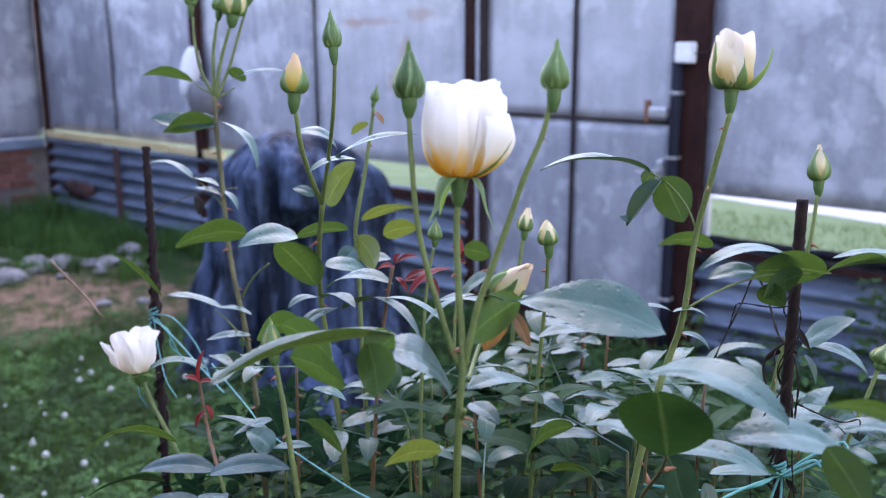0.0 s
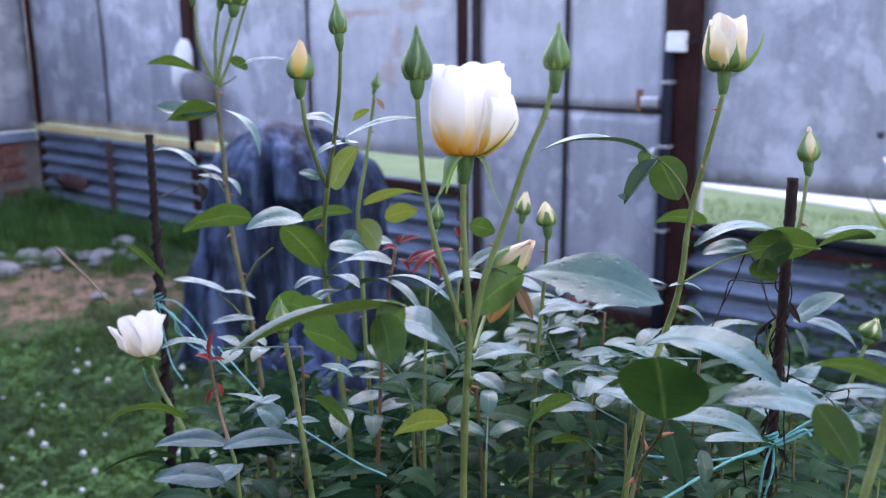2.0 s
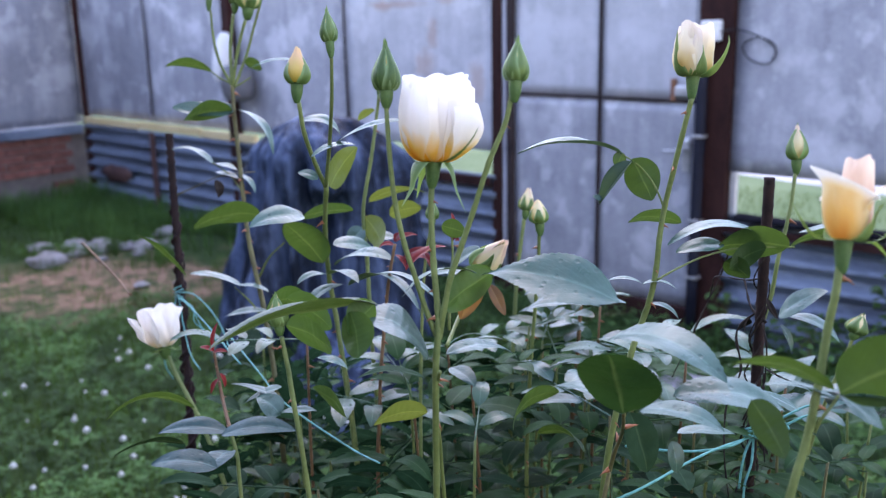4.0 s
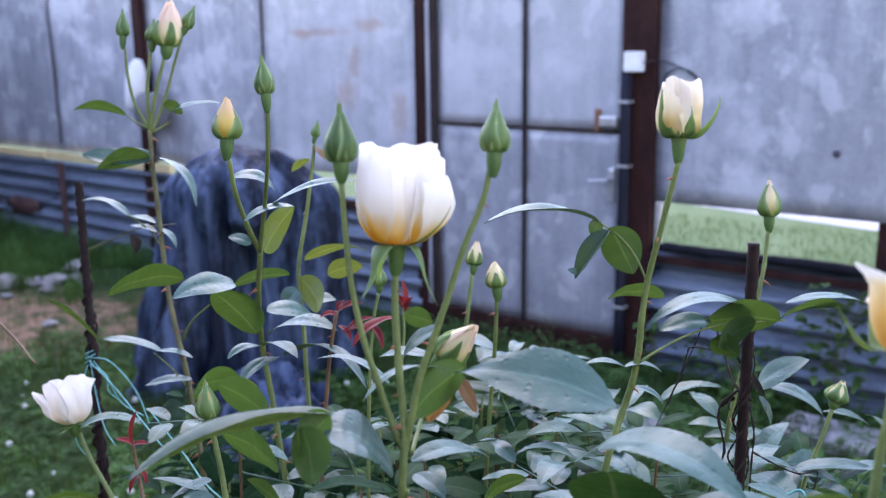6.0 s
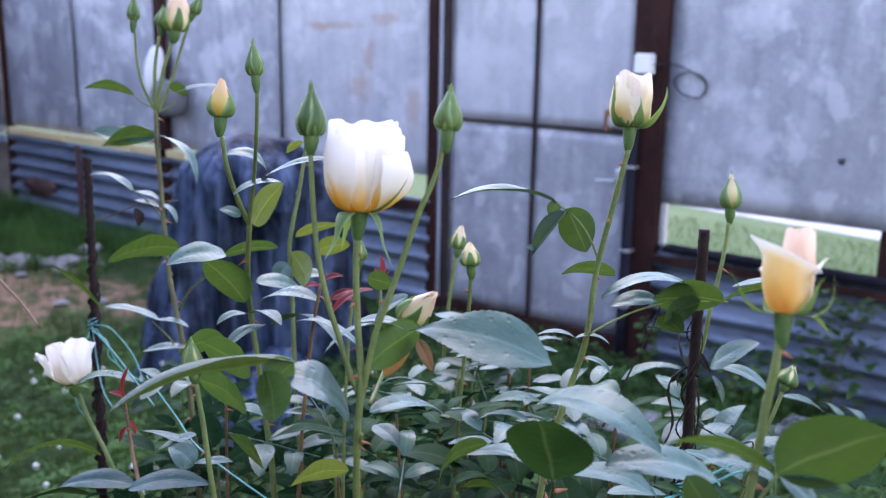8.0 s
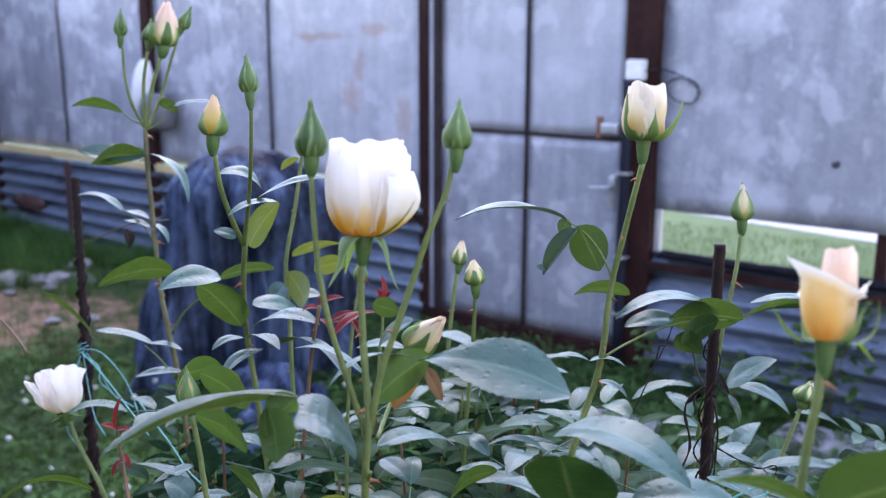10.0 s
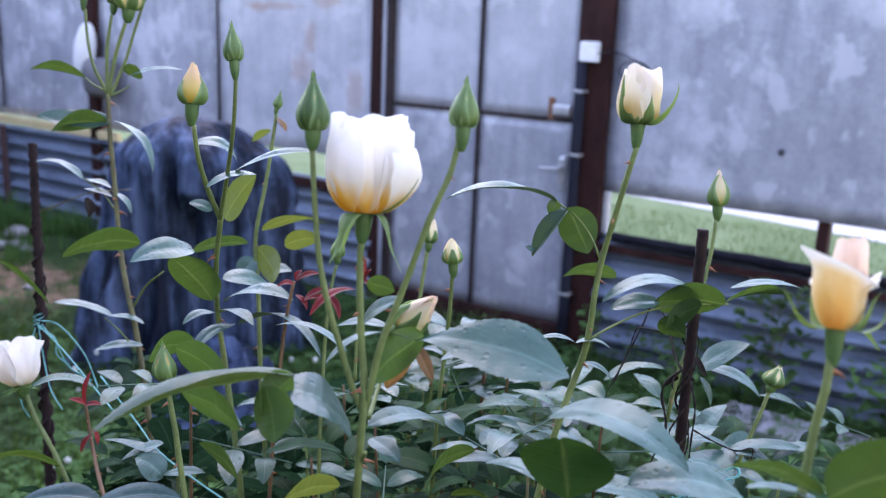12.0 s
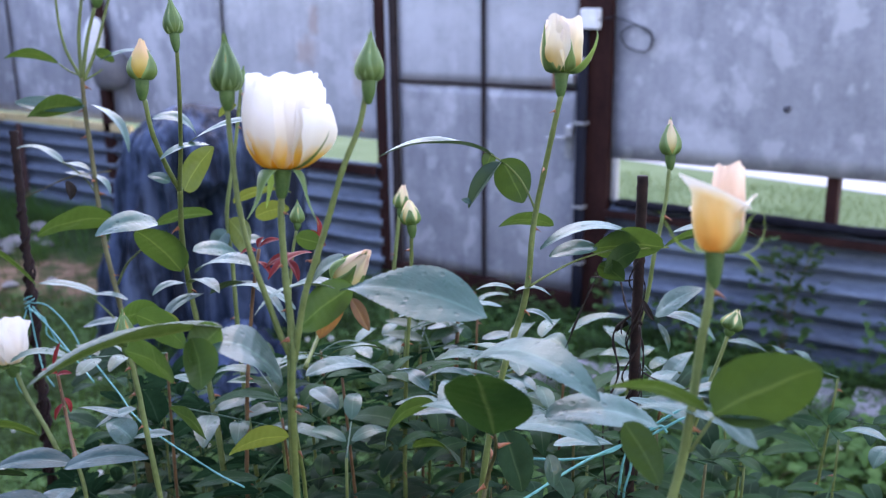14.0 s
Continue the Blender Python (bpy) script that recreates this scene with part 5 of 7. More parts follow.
leaf(rose_main, (-0.15, 0.603, 1.53), (-0.154, 0.544, 1.511), 0.0311, (-0.988, 0.095, -0.124), 0.05, 0.2, M_LEAF_FRESH)
leaf(rose_main, (-0.158, 0.596, 1.528), (-0.166, 0.58, 1.491), 0.0201, (-0.79, 0.607, -0.09), 0.0, 0.2, M_LEAF_DRY)
leaf(rose_main, (-0.175, 0.629, 1.508), (-0.161, 0.633, 1.482), 0.0119, (0.849, -0.317, 0.424), 0.0, 0.5, M_LEAF_DRY, label="withered brown leaf")
leaf(rose_main, (-0.158, 0.531, 1.474), (-0.194, 0.49, 1.513), 0.0557, (0.492, 0.343, 0.8), 0.16, 0.12, M_LEAF_TOP)
leaf(rose_main, (-0.182, 0.5, 1.521), (-0.251, 0.392, 1.501), 0.0494, (-0.301, 0.022, 0.953), 0.06, 0.6, M_LEAF_MID)
leaf(rose_main, (-0.183, 0.499, 1.521), (-0.183, 0.47, 1.504), 0.0287, (-0.995, 0.025, -0.095), 0.06, 0.2, M_LEAF_FRESH)
leaf(rose_main, (-0.184, 0.474, 1.521), (-0.167, 0.465, 1.49), 0.0323, (-0.046, 0.955, -0.293), 0.06, 0.2, M_LEAF_FRESH)
leaf(rose_main, (-0.29, 0.495, 1.482), (-0.212, 0.479, 1.482), 0.0294, (0.198, 0.966, 0.169), 0.05, 0.3, M_LEAF_FRESH)
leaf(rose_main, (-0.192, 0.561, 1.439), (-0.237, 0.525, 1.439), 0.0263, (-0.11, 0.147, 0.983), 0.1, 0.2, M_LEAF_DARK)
leaf(rose_main, (-0.224, 0.598, 1.385), (-0.241, 0.546, 1.387), 0.0270, (-0.842, 0.285, 0.459), 0.1, 0.3, M_LEAF_YOUNG)
leaf(rose_main, (-0.18, 0.577, 1.458), (-0.157, 0.645, 1.443), 0.0248, (0.107, 0.179, 0.978), 0.12, 0.3, M_LEAF_TOP)
leaf(rose_main, (-0.194, 0.599, 1.436), (-0.157, 0.587, 1.432), 0.0179, (0.067, -0.112, 0.991), 0.05, 0.3, M_LEAF_TOP)
leaf(rose_main, (-0.189, 0.584, 1.567), (-0.172, 0.595, 1.561), 0.0169, (-0.482, 0.853, 0.203), 0.02, 0.2, M_LEAF)
leaf(rose_main, (-0.248, 0.704, 1.515), (-0.297, 0.709, 1.478), 0.0190, (-0.477, -0.691, 0.544), 0.08, 0.2, M_LEAF_TOP)
leaf(rose_main, (-0.276, 0.724, 1.478), (-0.326, 0.711, 1.472), 0.0186, (-0.088, -0.152, 0.985), 0.08, 0.2, M_LEAF_TOP)
leaf(rose_main, (-0.278, 0.669, 1.468), (-0.345, 0.65, 1.485), 0.0168, (0.185, 0.223, 0.957), 0.12, 0.3, M_LEAF_TOP)

# the cane with two buds
rosebud(rose_main, (-0.5, 0.693, 1.666), (-0.504, 0.7, 1.707), 0.0268, 0.6, M_PETAL_BUD, -0.65, 0.5, label="half-open bud showing yellow petals", bare=0)
cane(rose_main, [(-0.495, 0.69, 1.646), (-0.498, 0.698, 1.611), (-0.503, 0.716, 1.573), (-0.507, 0.733, 1.545)], 0.0024, 0.0028, M_CANE, 0, 1)
rosebud(rose_main, (-0.417, 0.671, 1.713), (-0.424, 0.675, 1.746), 0.0182, 0.0, M_PETAL_BUD, 0.2, 0.5)
cane(rose_main, [(-0.414, 0.67, 1.699), (-0.431, 0.682, 1.651), (-0.473, 0.712, 1.595), (-0.507, 0.733, 1.545)], 0.0018, 0.0025, M_CANE, 0, 1)
cane(rose_main, [(-0.507, 0.734, 1.546), (-0.549, 0.764, 1.477), (-0.583, 0.796, 1.406), (-0.577, 0.799, 1.354), (-0.567, 0.796, 1.315), (-0.557, 0.793, 1.275), (-0.545, 0.789, 1.229), (-0.531, 0.785, 1.14), (-0.526, 0.795, 0.977), (-0.569, 0.85, 0.624), (-0.72, 1, 0)], 0.0030, 0.0042, M_CANE, 8, 5, size=1.1)
leaf(rose_main, (-0.478, 0.722, 1.596), (-0.389, 0.757, 1.627), 0.0223, (-0.202, -0.311, 0.929), 0.08, 0.3, M_LEAF_TOP)
leaf(rose_main, (-0.457, 0.737, 1.597), (-0.473, 0.685, 1.589), 0.0189, (0.04, -0.173, 0.984), 0.1, 0.3, M_LEAF_TOP)
leaf(rose_main, (-0.505, 0.738, 1.543), (-0.508, 0.785, 1.585), 0.0360, (-0.995, -0.097, 0.034), 0.05, 0.2, M_LEAF_YOUNG)
leaf(rose_main, (-0.502, 0.718, 1.556), (-0.522, 0.705, 1.564), 0.0150, (0.525, -0.31, 0.793), 0.1, 0.2, M_LEAF_TOP)
leaf(rose_main, (-0.566, 0.751, 1.616), (-0.54, 0.791, 1.598), 0.0246, (0.469, 0.092, 0.878), 0.22, 0.2, M_LEAF_TOP)
leaf(rose_main, (-0.551, 0.731, 1.502), (-0.539, 0.803, 1.501), 0.0324, (-0.639, 0.128, 0.759), 0.05, 0.3, M_LEAF)
leaf(rose_main, (-0.561, 0.769, 1.435), (-0.568, 0.717, 1.495), 0.0499, (-0.505, 0.678, 0.534), 0.06, 0.3, M_LEAF)
leaf(rose_main, (-0.549, 0.733, 1.503), (-0.57, 0.666, 1.5), 0.0370, (0.334, -0.156, 0.93), 0.12, 0.15, M_LEAF_TOP)
leaf(rose_main, (-0.551, 0.732, 1.505), (-0.579, 0.711, 1.505), 0.0158, (0.121, -0.13, 0.984), 0.1, 0.2, M_LEAF_TOP)
leaf(rose_main, (-0.716, 0.792, 1.473), (-0.748, 0.704, 1.469), 0.0534, (-0.673, 0.215, 0.708), 0.1, 0.2, M_LEAF)
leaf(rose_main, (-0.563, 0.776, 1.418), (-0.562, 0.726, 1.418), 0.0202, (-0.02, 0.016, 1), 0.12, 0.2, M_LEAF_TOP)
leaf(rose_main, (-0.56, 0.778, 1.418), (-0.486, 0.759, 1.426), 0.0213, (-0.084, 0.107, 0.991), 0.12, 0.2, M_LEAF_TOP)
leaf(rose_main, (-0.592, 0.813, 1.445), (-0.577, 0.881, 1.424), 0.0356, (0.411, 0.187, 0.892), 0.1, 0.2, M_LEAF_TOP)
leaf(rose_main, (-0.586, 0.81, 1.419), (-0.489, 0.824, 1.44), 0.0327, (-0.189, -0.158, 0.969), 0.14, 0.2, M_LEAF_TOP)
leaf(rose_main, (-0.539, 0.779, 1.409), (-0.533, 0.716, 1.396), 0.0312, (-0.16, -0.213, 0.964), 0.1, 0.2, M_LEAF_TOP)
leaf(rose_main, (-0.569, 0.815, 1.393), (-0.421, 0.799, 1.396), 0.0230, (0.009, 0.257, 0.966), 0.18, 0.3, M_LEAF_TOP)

# thin young shoots behind
rosebud(rose_main, (-0.641, 0.956, 1.638), (-0.64, 0.962, 1.658), 0.0124, 0.0, M_PETAL_BUD, 0.7, 0.45)
cane(rose_main, [(-0.64, 0.954, 1.629), (-0.639, 0.944, 1.588), (-0.638, 0.931, 1.538), (-0.639, 0.919, 1.495), (-0.637, 0.911, 1.46), (-0.625, 0.904, 1.403), (-0.613, 0.894, 1.331), (-0.602, 0.888, 1.24), (-0.6, 0.901, 1.068), (-0.633, 0.981, 0.688), (-0.75, 1.2, 0)], 0.0023, 0.0034, M_CANE, 6, 6)
leaf(rose_main, (-0.643, 0.947, 1.609), (-0.66, 0.93, 1.594), 0.0190, (-0.727, 0.096, 0.68), 0.1, 0.2, M_LEAF_YOUNG)
leaf(rose_main, (-0.64, 0.953, 1.625), (-0.627, 0.959, 1.608), 0.0146, (0.745, 0.145, 0.651), 0.1, 0.2, M_LEAF_DRY)
leaf(rose_main, (-0.633, 0.92, 1.481), (-0.537, 0.933, 1.506), 0.0286, (-0.284, 0.39, 0.876), 0.1, 0.2, M_LEAF_YOUNG)
leaf(rose_main, (-0.607, 0.934, 1.463), (-0.572, 0.963, 1.474), 0.0321, (-0.644, 0.62, 0.448), 0.1, 0.2, M_LEAF_YOUNG)
leaf(rose_main, (-0.635, 0.912, 1.46), (-0.575, 0.885, 1.431), 0.0357, (0.208, 0.884, -0.418), 0.1, 0.2, M_LEAF_YOUNG)
leaf(rose_main, (-0.634, 0.909, 1.445), (-0.648, 0.891, 1.417), 0.0336, (0.081, -0.859, 0.506), 0.1, 0.2, M_LEAF_TOP)
leaf(rose_main, (-0.626, 0.91, 1.428), (-0.594, 0.935, 1.431), 0.0292, (0.039, -0.187, 0.982), 0.1, 0.2, M_LEAF_TOP)
rosebud(rose_main, (-0.423, 0.825, 1.5), (-0.426, 0.83, 1.524), 0.0164, 0.2, M_PETAL_BUD, 0.4, 0.35)
cane(rose_main, [(-0.423, 0.823, 1.491), (-0.424, 0.816, 1.467), (-0.422, 0.806, 1.426), (-0.417, 0.796, 1.378), (-0.412, 0.787, 1.331), (-0.406, 0.778, 1.277), (-0.398, 0.768, 1.186), (-0.396, 0.772, 1.018), (-0.419, 0.829, 0.653), (-0.5, 1, 0)], 0.0017, 0.0024, M_CANE, 3, 7)
cane(rose_main, [(-0.491, 0.828, 1.459), (-0.491, 0.814, 1.409), (-0.488, 0.8, 1.347), (-0.484, 0.788, 1.297), (-0.48, 0.78, 1.253), (-0.476, 0.769, 1.163), (-0.48, 0.775, 0.997), (-0.516, 0.844, 0.638), (-0.62, 1.05, 0)], 0.0020, 0.0027, M_CANE_RED, 16, 9, size=0.8)
leaf(rose_main, (-0.457, 0.792, 1.47), (-0.471, 0.781, 1.467), 0.0097, (0.092, -0.353, 0.931), 0.15, 0.5, M_LEAF_RED)
leaf(rose_main, (-0.455, 0.794, 1.473), (-0.435, 0.811, 1.482), 0.0097, (-0.002, -0.464, 0.886), 0.15, 0.5, M_LEAF_RED)
leaf(rose_main, (-0.447, 0.794, 1.449), (-0.422, 0.817, 1.467), 0.0097, (-0.092, -0.543, 0.835), 0.15, 0.5, M_LEAF_RED)
leaf(rose_main, (-0.447, 0.794, 1.452), (-0.417, 0.817, 1.452), 0.0097, (0.18, -0.238, 0.954), 0.15, 0.5, M_LEAF_RED)
leaf(rose_main, (-0.454, 0.791, 1.458), (-0.441, 0.796, 1.442), 0.0097, (0.747, 0.163, 0.645), 0.15, 0.5, M_LEAF_RED)
leaf(rose_main, (-0.456, 0.794, 1.473), (-0.452, 0.8, 1.485), 0.0097, (-0.219, -0.821, 0.527), 0.15, 0.5, M_LEAF_RED)
leaf(rose_main, (-0.375, 0.796, 1.479), (-0.388, 0.741, 1.462), 0.0156, (-0.051, -0.274, 0.96), 0.12, 0.7, M_LEAF_RED)
leaf(rose_main, (-0.398, 0.777, 1.475), (-0.376, 0.774, 1.451), 0.0121, (0.74, 0.119, 0.662), 0.1, 0.6, M_LEAF_RED)
cane(rose_main, [(-0.37, 0.8, 1.496), (-0.365, 0.795, 1.465), (-0.363, 0.787, 1.431), (-0.358, 0.779, 1.386)], 0.0014, 0.0018, M_CANE, 0, 3)
leaf(rose_main, (-0.369, 0.798, 1.487), (-0.373, 0.804, 1.518), 0.0087, (0.99, 0.009, 0.139), 0.1, 0.5, M_LEAF_RED)
leaf(rose_main, (-0.368, 0.799, 1.486), (-0.362, 0.807, 1.501), 0.0087, (-0.191, -0.822, 0.537), 0.1, 0.5, M_LEAF_RED)
leaf(rose_main, (-0.37, 0.799, 1.49), (-0.376, 0.798, 1.504), 0.0087, (0.92, 0.045, 0.39), 0.1, 0.5, M_LEAF_RED)
leaf(rose_main, (-0.366, 0.801, 1.487), (-0.362, 0.804, 1.487), 0.0087, (0.241, -0.319, 0.917), 0.1, 0.5, M_LEAF_RED)
rosebud(rose_main, (-0.331, 0.916, 1.491), (-0.336, 0.92, 1.519), 0.0223, 0.75, M_PETAL_TIP, 1.2, 0.55, label="opening bud with pink-tipped cream petals")
cane(rose_main, [(-0.33, 0.914, 1.479), (-0.332, 0.915, 1.44), (-0.339, 0.918, 1.377), (-0.341, 0.913, 1.317), (-0.34, 0.906, 1.243), (-0.34, 0.903, 1.151), (-0.344, 0.915, 0.985), (-0.36, 0.979, 0.628), (-0.4, 1.15, 0)], 0.0022, 0.0030, M_CANE, 8, 11)
rosebud(rose_main, (-0.511, 1.128, 1.449), (-0.512, 1.137, 1.483), 0.0221, 0.75, M_PETAL_TIP, 0.3, 0.4)
cane(rose_main, [(-0.512, 1.125, 1.438), (-0.511, 1.115, 1.399), (-0.509, 1.103, 1.349), (-0.503, 1.088, 1.28), (-0.496, 1.073, 1.202), (-0.491, 1.063, 1.113), (-0.492, 1.073, 0.951), (-0.518, 1.158, 0.605), (-0.6, 1.4, 0)], 0.0028, 0.0034, M_CANE, 3, 12)
cane(rose_main, [(-0.38, 1.083, 1.346), (-0.376, 1.073, 1.305), (-0.372, 1.063, 1.261), (-0.369, 1.051, 1.216), (-0.363, 1.038, 1.157), (-0.355, 1.027, 1.069), (-0.346, 1.038, 0.91), (-0.341, 1.131, 0.578), (-0.35, 1.4, 0)], 0.0027, 0.0033, M_CANE_RED, 6, 13)
leaf(rose_main, (-0.38, 1.083, 1.346), (-0.362, 1.098, 1.354), 0.0131, (0.073, -0.407, 0.911), 0.1, 0.5, M_LEAF_RED)
leaf(rose_main, (-0.38, 1.083, 1.345), (-0.4, 1.068, 1.352), 0.0117, (0.318, -0.255, 0.913), 0.1, 0.5, M_LEAF_RED)
leaf(rose_main, (-0.245, 0.882, 1.412), (-0.283, 0.825, 1.415), 0.0277, (0.042, 0.016, 0.999), 0.1, 0.2, M_LEAF_TOP)
leaf(rose_main, (-0.247, 0.88, 1.414), (-0.207, 0.913, 1.416), 0.0243, (-0.075, 0.03, 0.997), 0.08, 0.2, M_LEAF_TOP)

# buds, shoots and leaves low on the near side
rosebud(rose_main, (-0.433, 0.596, 1.424), (-0.441, 0.6, 1.458), 0.0215, 0.25, M_PETAL_BUD, 0.6, 0.3)
cane(rose_main, [(-0.43, 0.596, 1.413), (-0.425, 0.595, 1.396), (-0.419, 0.594, 1.376), (-0.413, 0.592, 1.353), (-0.394, 0.589, 1.263), (-0.382, 0.594, 1.09), (-0.4, 0.627, 0.704), (-0.5, 0.72, 0)], 0.0024, 0.0030, M_CANE, 3, 14, size=0.7)
leaf(rose_main, (-0.492, 0.626, 1.425), (-0.495, 0.686, 1.419), 0.0394, (-0.868, 0.003, 0.496), 0.12, 0.2, M_LEAF_FRESH)
leaf(rose_main, (-0.444, 0.617, 1.447), (-0.386, 0.628, 1.423), 0.0362, (-0.17, 0.985, 0.03), 0.08, 0.2, M_LEAF_FRESH)
leaf(rose_main, (-0.479, 0.696, 1.409), (-0.51, 0.674, 1.414), 0.0266, (-0.379, 0.71, 0.594), 0.08, 0.2, M_LEAF_YOUNG)
cane(rose_main, [(-0.552, 0.592, 1.369), (-0.545, 0.59, 1.345), (-0.53, 0.583, 1.326), (-0.506, 0.571, 1.312), (-0.483, 0.56, 1.301)], 0.0016, 0.0022, M_CANE_RED, 5, 15, size=0.5)
leaf(rose_main, (-0.543, 0.586, 1.373), (-0.545, 0.595, 1.405), 0.0071, (0.04, -0.966, 0.256), 0.1, 0.5, M_LEAF_RED)
leaf(rose_main, (-0.544, 0.586, 1.373), (-0.557, 0.577, 1.378), 0.0071, (0.375, -0.041, 0.926), 0.1, 0.5, M_LEAF_RED)
leaf(rose_main, (-0.543, 0.586, 1.372), (-0.532, 0.596, 1.373), 0.0071, (0.174, -0.308, 0.936), 0.1, 0.5, M_LEAF_RED)
leaf(rose_main, (-0.535, 0.584, 1.343), (-0.539, 0.575, 1.326), 0.0071, (-0.02, -0.901, 0.433), 0.1, 0.5, M_LEAF_RED)
leaf(rose_main, (-0.534, 0.586, 1.349), (-0.528, 0.587, 1.334), 0.0071, (0.856, 0.304, 0.418), 0.1, 0.5, M_LEAF_RED)
cane(rose_main, [(-0.483, 0.56, 1.301), (-0.466, 0.554, 1.281), (-0.461, 0.551, 1.259), (-0.447, 0.543, 1.169), (-0.443, 0.538, 1.003), (-0.481, 0.548, 0.643), (-0.62, 0.6, 0)], 0.0020, 0.0024, M_CANE, 1, 16)
leaf(rose_main, (-0.462, 0.542, 1.314), (-0.52, 0.494, 1.314), 0.0307, (0.088, -0.107, 0.99), 0.1, 0.25, M_LEAF_TEAL)
leaf(rose_main, (-0.45, 0.526, 1.32), (-0.405, 0.589, 1.317), 0.0314, (0.138, -0.064, 0.988), 0.1, 0.3, M_LEAF_TEAL)
leaf(rose_main, (-0.352, 0.455, 1.344), (-0.399, 0.417, 1.348), 0.0305, (0.185, -0.131, 0.974), 0.1, 0.25, M_LEAF_TEAL)
leaf(rose_main, (-0.357, 0.45, 1.341), (-0.375, 0.488, 1.342), 0.0266, (-0.063, -0.038, 0.997), 0.1, 0.25, M_LEAF_TEAL)
leaf(rose_main, (-0.577, 0.576, 1.299), (-0.611, 0.485, 1.31), 0.0273, (-0.528, 0.289, 0.799), 0.18, 0.3, M_LEAF)
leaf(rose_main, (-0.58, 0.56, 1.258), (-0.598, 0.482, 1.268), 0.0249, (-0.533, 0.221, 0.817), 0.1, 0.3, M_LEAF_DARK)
leaf(rose_main, (-0.459, 0.609, 1.311), (-0.482, 0.597, 1.331), 0.0381, (0.586, 0.173, 0.792), 0.1, 0.2, M_LEAF_TOP)
leaf(rose_main, (-0.459, 0.61, 1.314), (-0.428, 0.636, 1.316), 0.0254, (-0.137, 0.068, 0.988), 0.05, 0.2, M_LEAF_TOP)
leaf(rose_main, (-0.5, 0.645, 1.322), (-0.531, 0.615, 1.305), 0.0243, (-0.281, -0.25, 0.926), 0.05, 0.2, M_LEAF_TOP)
leaf(rose_main, (-0.501, 0.641, 1.31), (-0.548, 0.608, 1.326), 0.0243, (0.075, 0.323, 0.944), 0.05, 0.2, M_LEAF_TOP)
leaf(rose_main, (-0.403, 0.655, 1.311), (-0.472, 0.668, 1.322), 0.0273, (0.221, 0.952, 0.213), 0.05, 0.2, M_LEAF)
leaf(rose_main, (-0.436, 0.647, 1.373), (-0.408, 0.667, 1.361), 0.0231, (0.216, 0.239, 0.947), 0.1, 0.2, M_LEAF_TOP)

# the right canes
opening_rose(rose_right, (-0.076, 0.794, 1.679), (-0.08, 0.804, 1.73))
cane(rose_right, [(-0.074, 0.79, 1.661), (-0.081, 0.789, 1.629), (-0.089, 0.79, 1.595), (-0.097, 0.791, 1.56), (-0.099, 0.787, 1.531), (-0.1, 0.785, 1.502), (-0.103, 0.781, 1.473), (-0.109, 0.775, 1.445), (-0.113, 0.766, 1.419), (-0.121, 0.76, 1.372), (-0.133, 0.755, 1.28), (-0.15, 0.765, 1.104), (-0.175, 0.827, 0.713), (-0.2, 1, 0)], 0.0023, 0.0034, M_CANE, 9, 21, size=0.8)
cane(rose_right, [(-0.098, 0.79, 1.561), (-0.104, 0.789, 1.574), (-0.114, 0.791, 1.586), (-0.127, 0.791, 1.597), (-0.143, 0.788, 1.606)], 0.0011, 0.0007, M_CANE, 0, 1)
leaf(rose_right, (-0.142, 0.788, 1.606), (-0.207, 0.711, 1.612), 0.031, (0.05, 0.17, 0.98), 0.1, 0.45, M_LEAF_TOP)
leaf(rose_right, (-0.132, 0.789, 1.602), (-0.109, 0.789, 1.565), 0.0341, (-0.163, 0.983, -0.086), 0.05, 0.15, M_LEAF)
leaf(rose_right, (-0.131, 0.788, 1.6), (-0.148, 0.76, 1.561), 0.0175, (-0.113, -0.772, 0.626), 0.04, 1.4, M_LEAF_MID)
leaf(rose_right, (-0.146, 0.762, 1.565), (-0.154, 0.757, 1.569), 0.0066, (0.568, -0.37, 0.735), 0.1, 0.3, M_LEAF_TOP)
leaf(rose_right, (-0.142, 0.789, 1.607), (-0.145, 0.783, 1.594), 0.0143, (-0.837, 0.544, -0.049), 0.0, 0.2, M_LEAF)
leaf(rose_right, (-0.092, 0.815, 1.541), (-0.122, 0.768, 1.547), 0.0218, (-0.548, 0.447, 0.707), 0.12, 0.2, M_LEAF)
cane(rose_right, [(-0.098, 0.783, 1.491), (-0.087, 0.8, 1.5), (-0.071, 0.821, 1.51), (-0.053, 0.849, 1.515), (-0.036, 0.874, 1.514), (-0.016, 0.901, 1.512)], 0.0011, 0.0008, M_CANE, 0, 1)
leaf(rose_right, (-0.04, 0.886, 1.522), (-0.095, 0.796, 1.526), 0.0282, (0.042, 0.023, 0.999), 0.14, 0.2, M_LEAF_TOP)
leaf(rose_right, (-0.016, 0.889, 1.515), (-0.067, 0.839, 1.517), 0.0416, (-0.596, 0.624, 0.506), 0.05, 0.2, M_LEAF)
leaf(rose_right, (-0.03, 0.868, 1.516), (-0.05, 0.832, 1.5), 0.0285, (-0.5, 0.72, 0.35), 0.05, 0.2, M_LEAF)
leaf(rose_right, (-0.062, 0.844, 1.519), (-0.092, 0.807, 1.514), 0.0232, (0.17, -0.278, 0.945), 0.06, 0.2, M_LEAF_TOP)
leaf(rose_right, (-0.019, 0.899, 1.513), (0.018, 0.954, 1.519), 0.0263, (-0.591, 0.323, 0.739), 0.08, 0.3, M_LEAF)
leaf(rose_right, (-0.026, 0.933, 1.518), (0.041, 0.982, 1.516), 0.0217, (-0.015, 0.068, 0.998), 0.1, 0.2, M_LEAF_TOP)
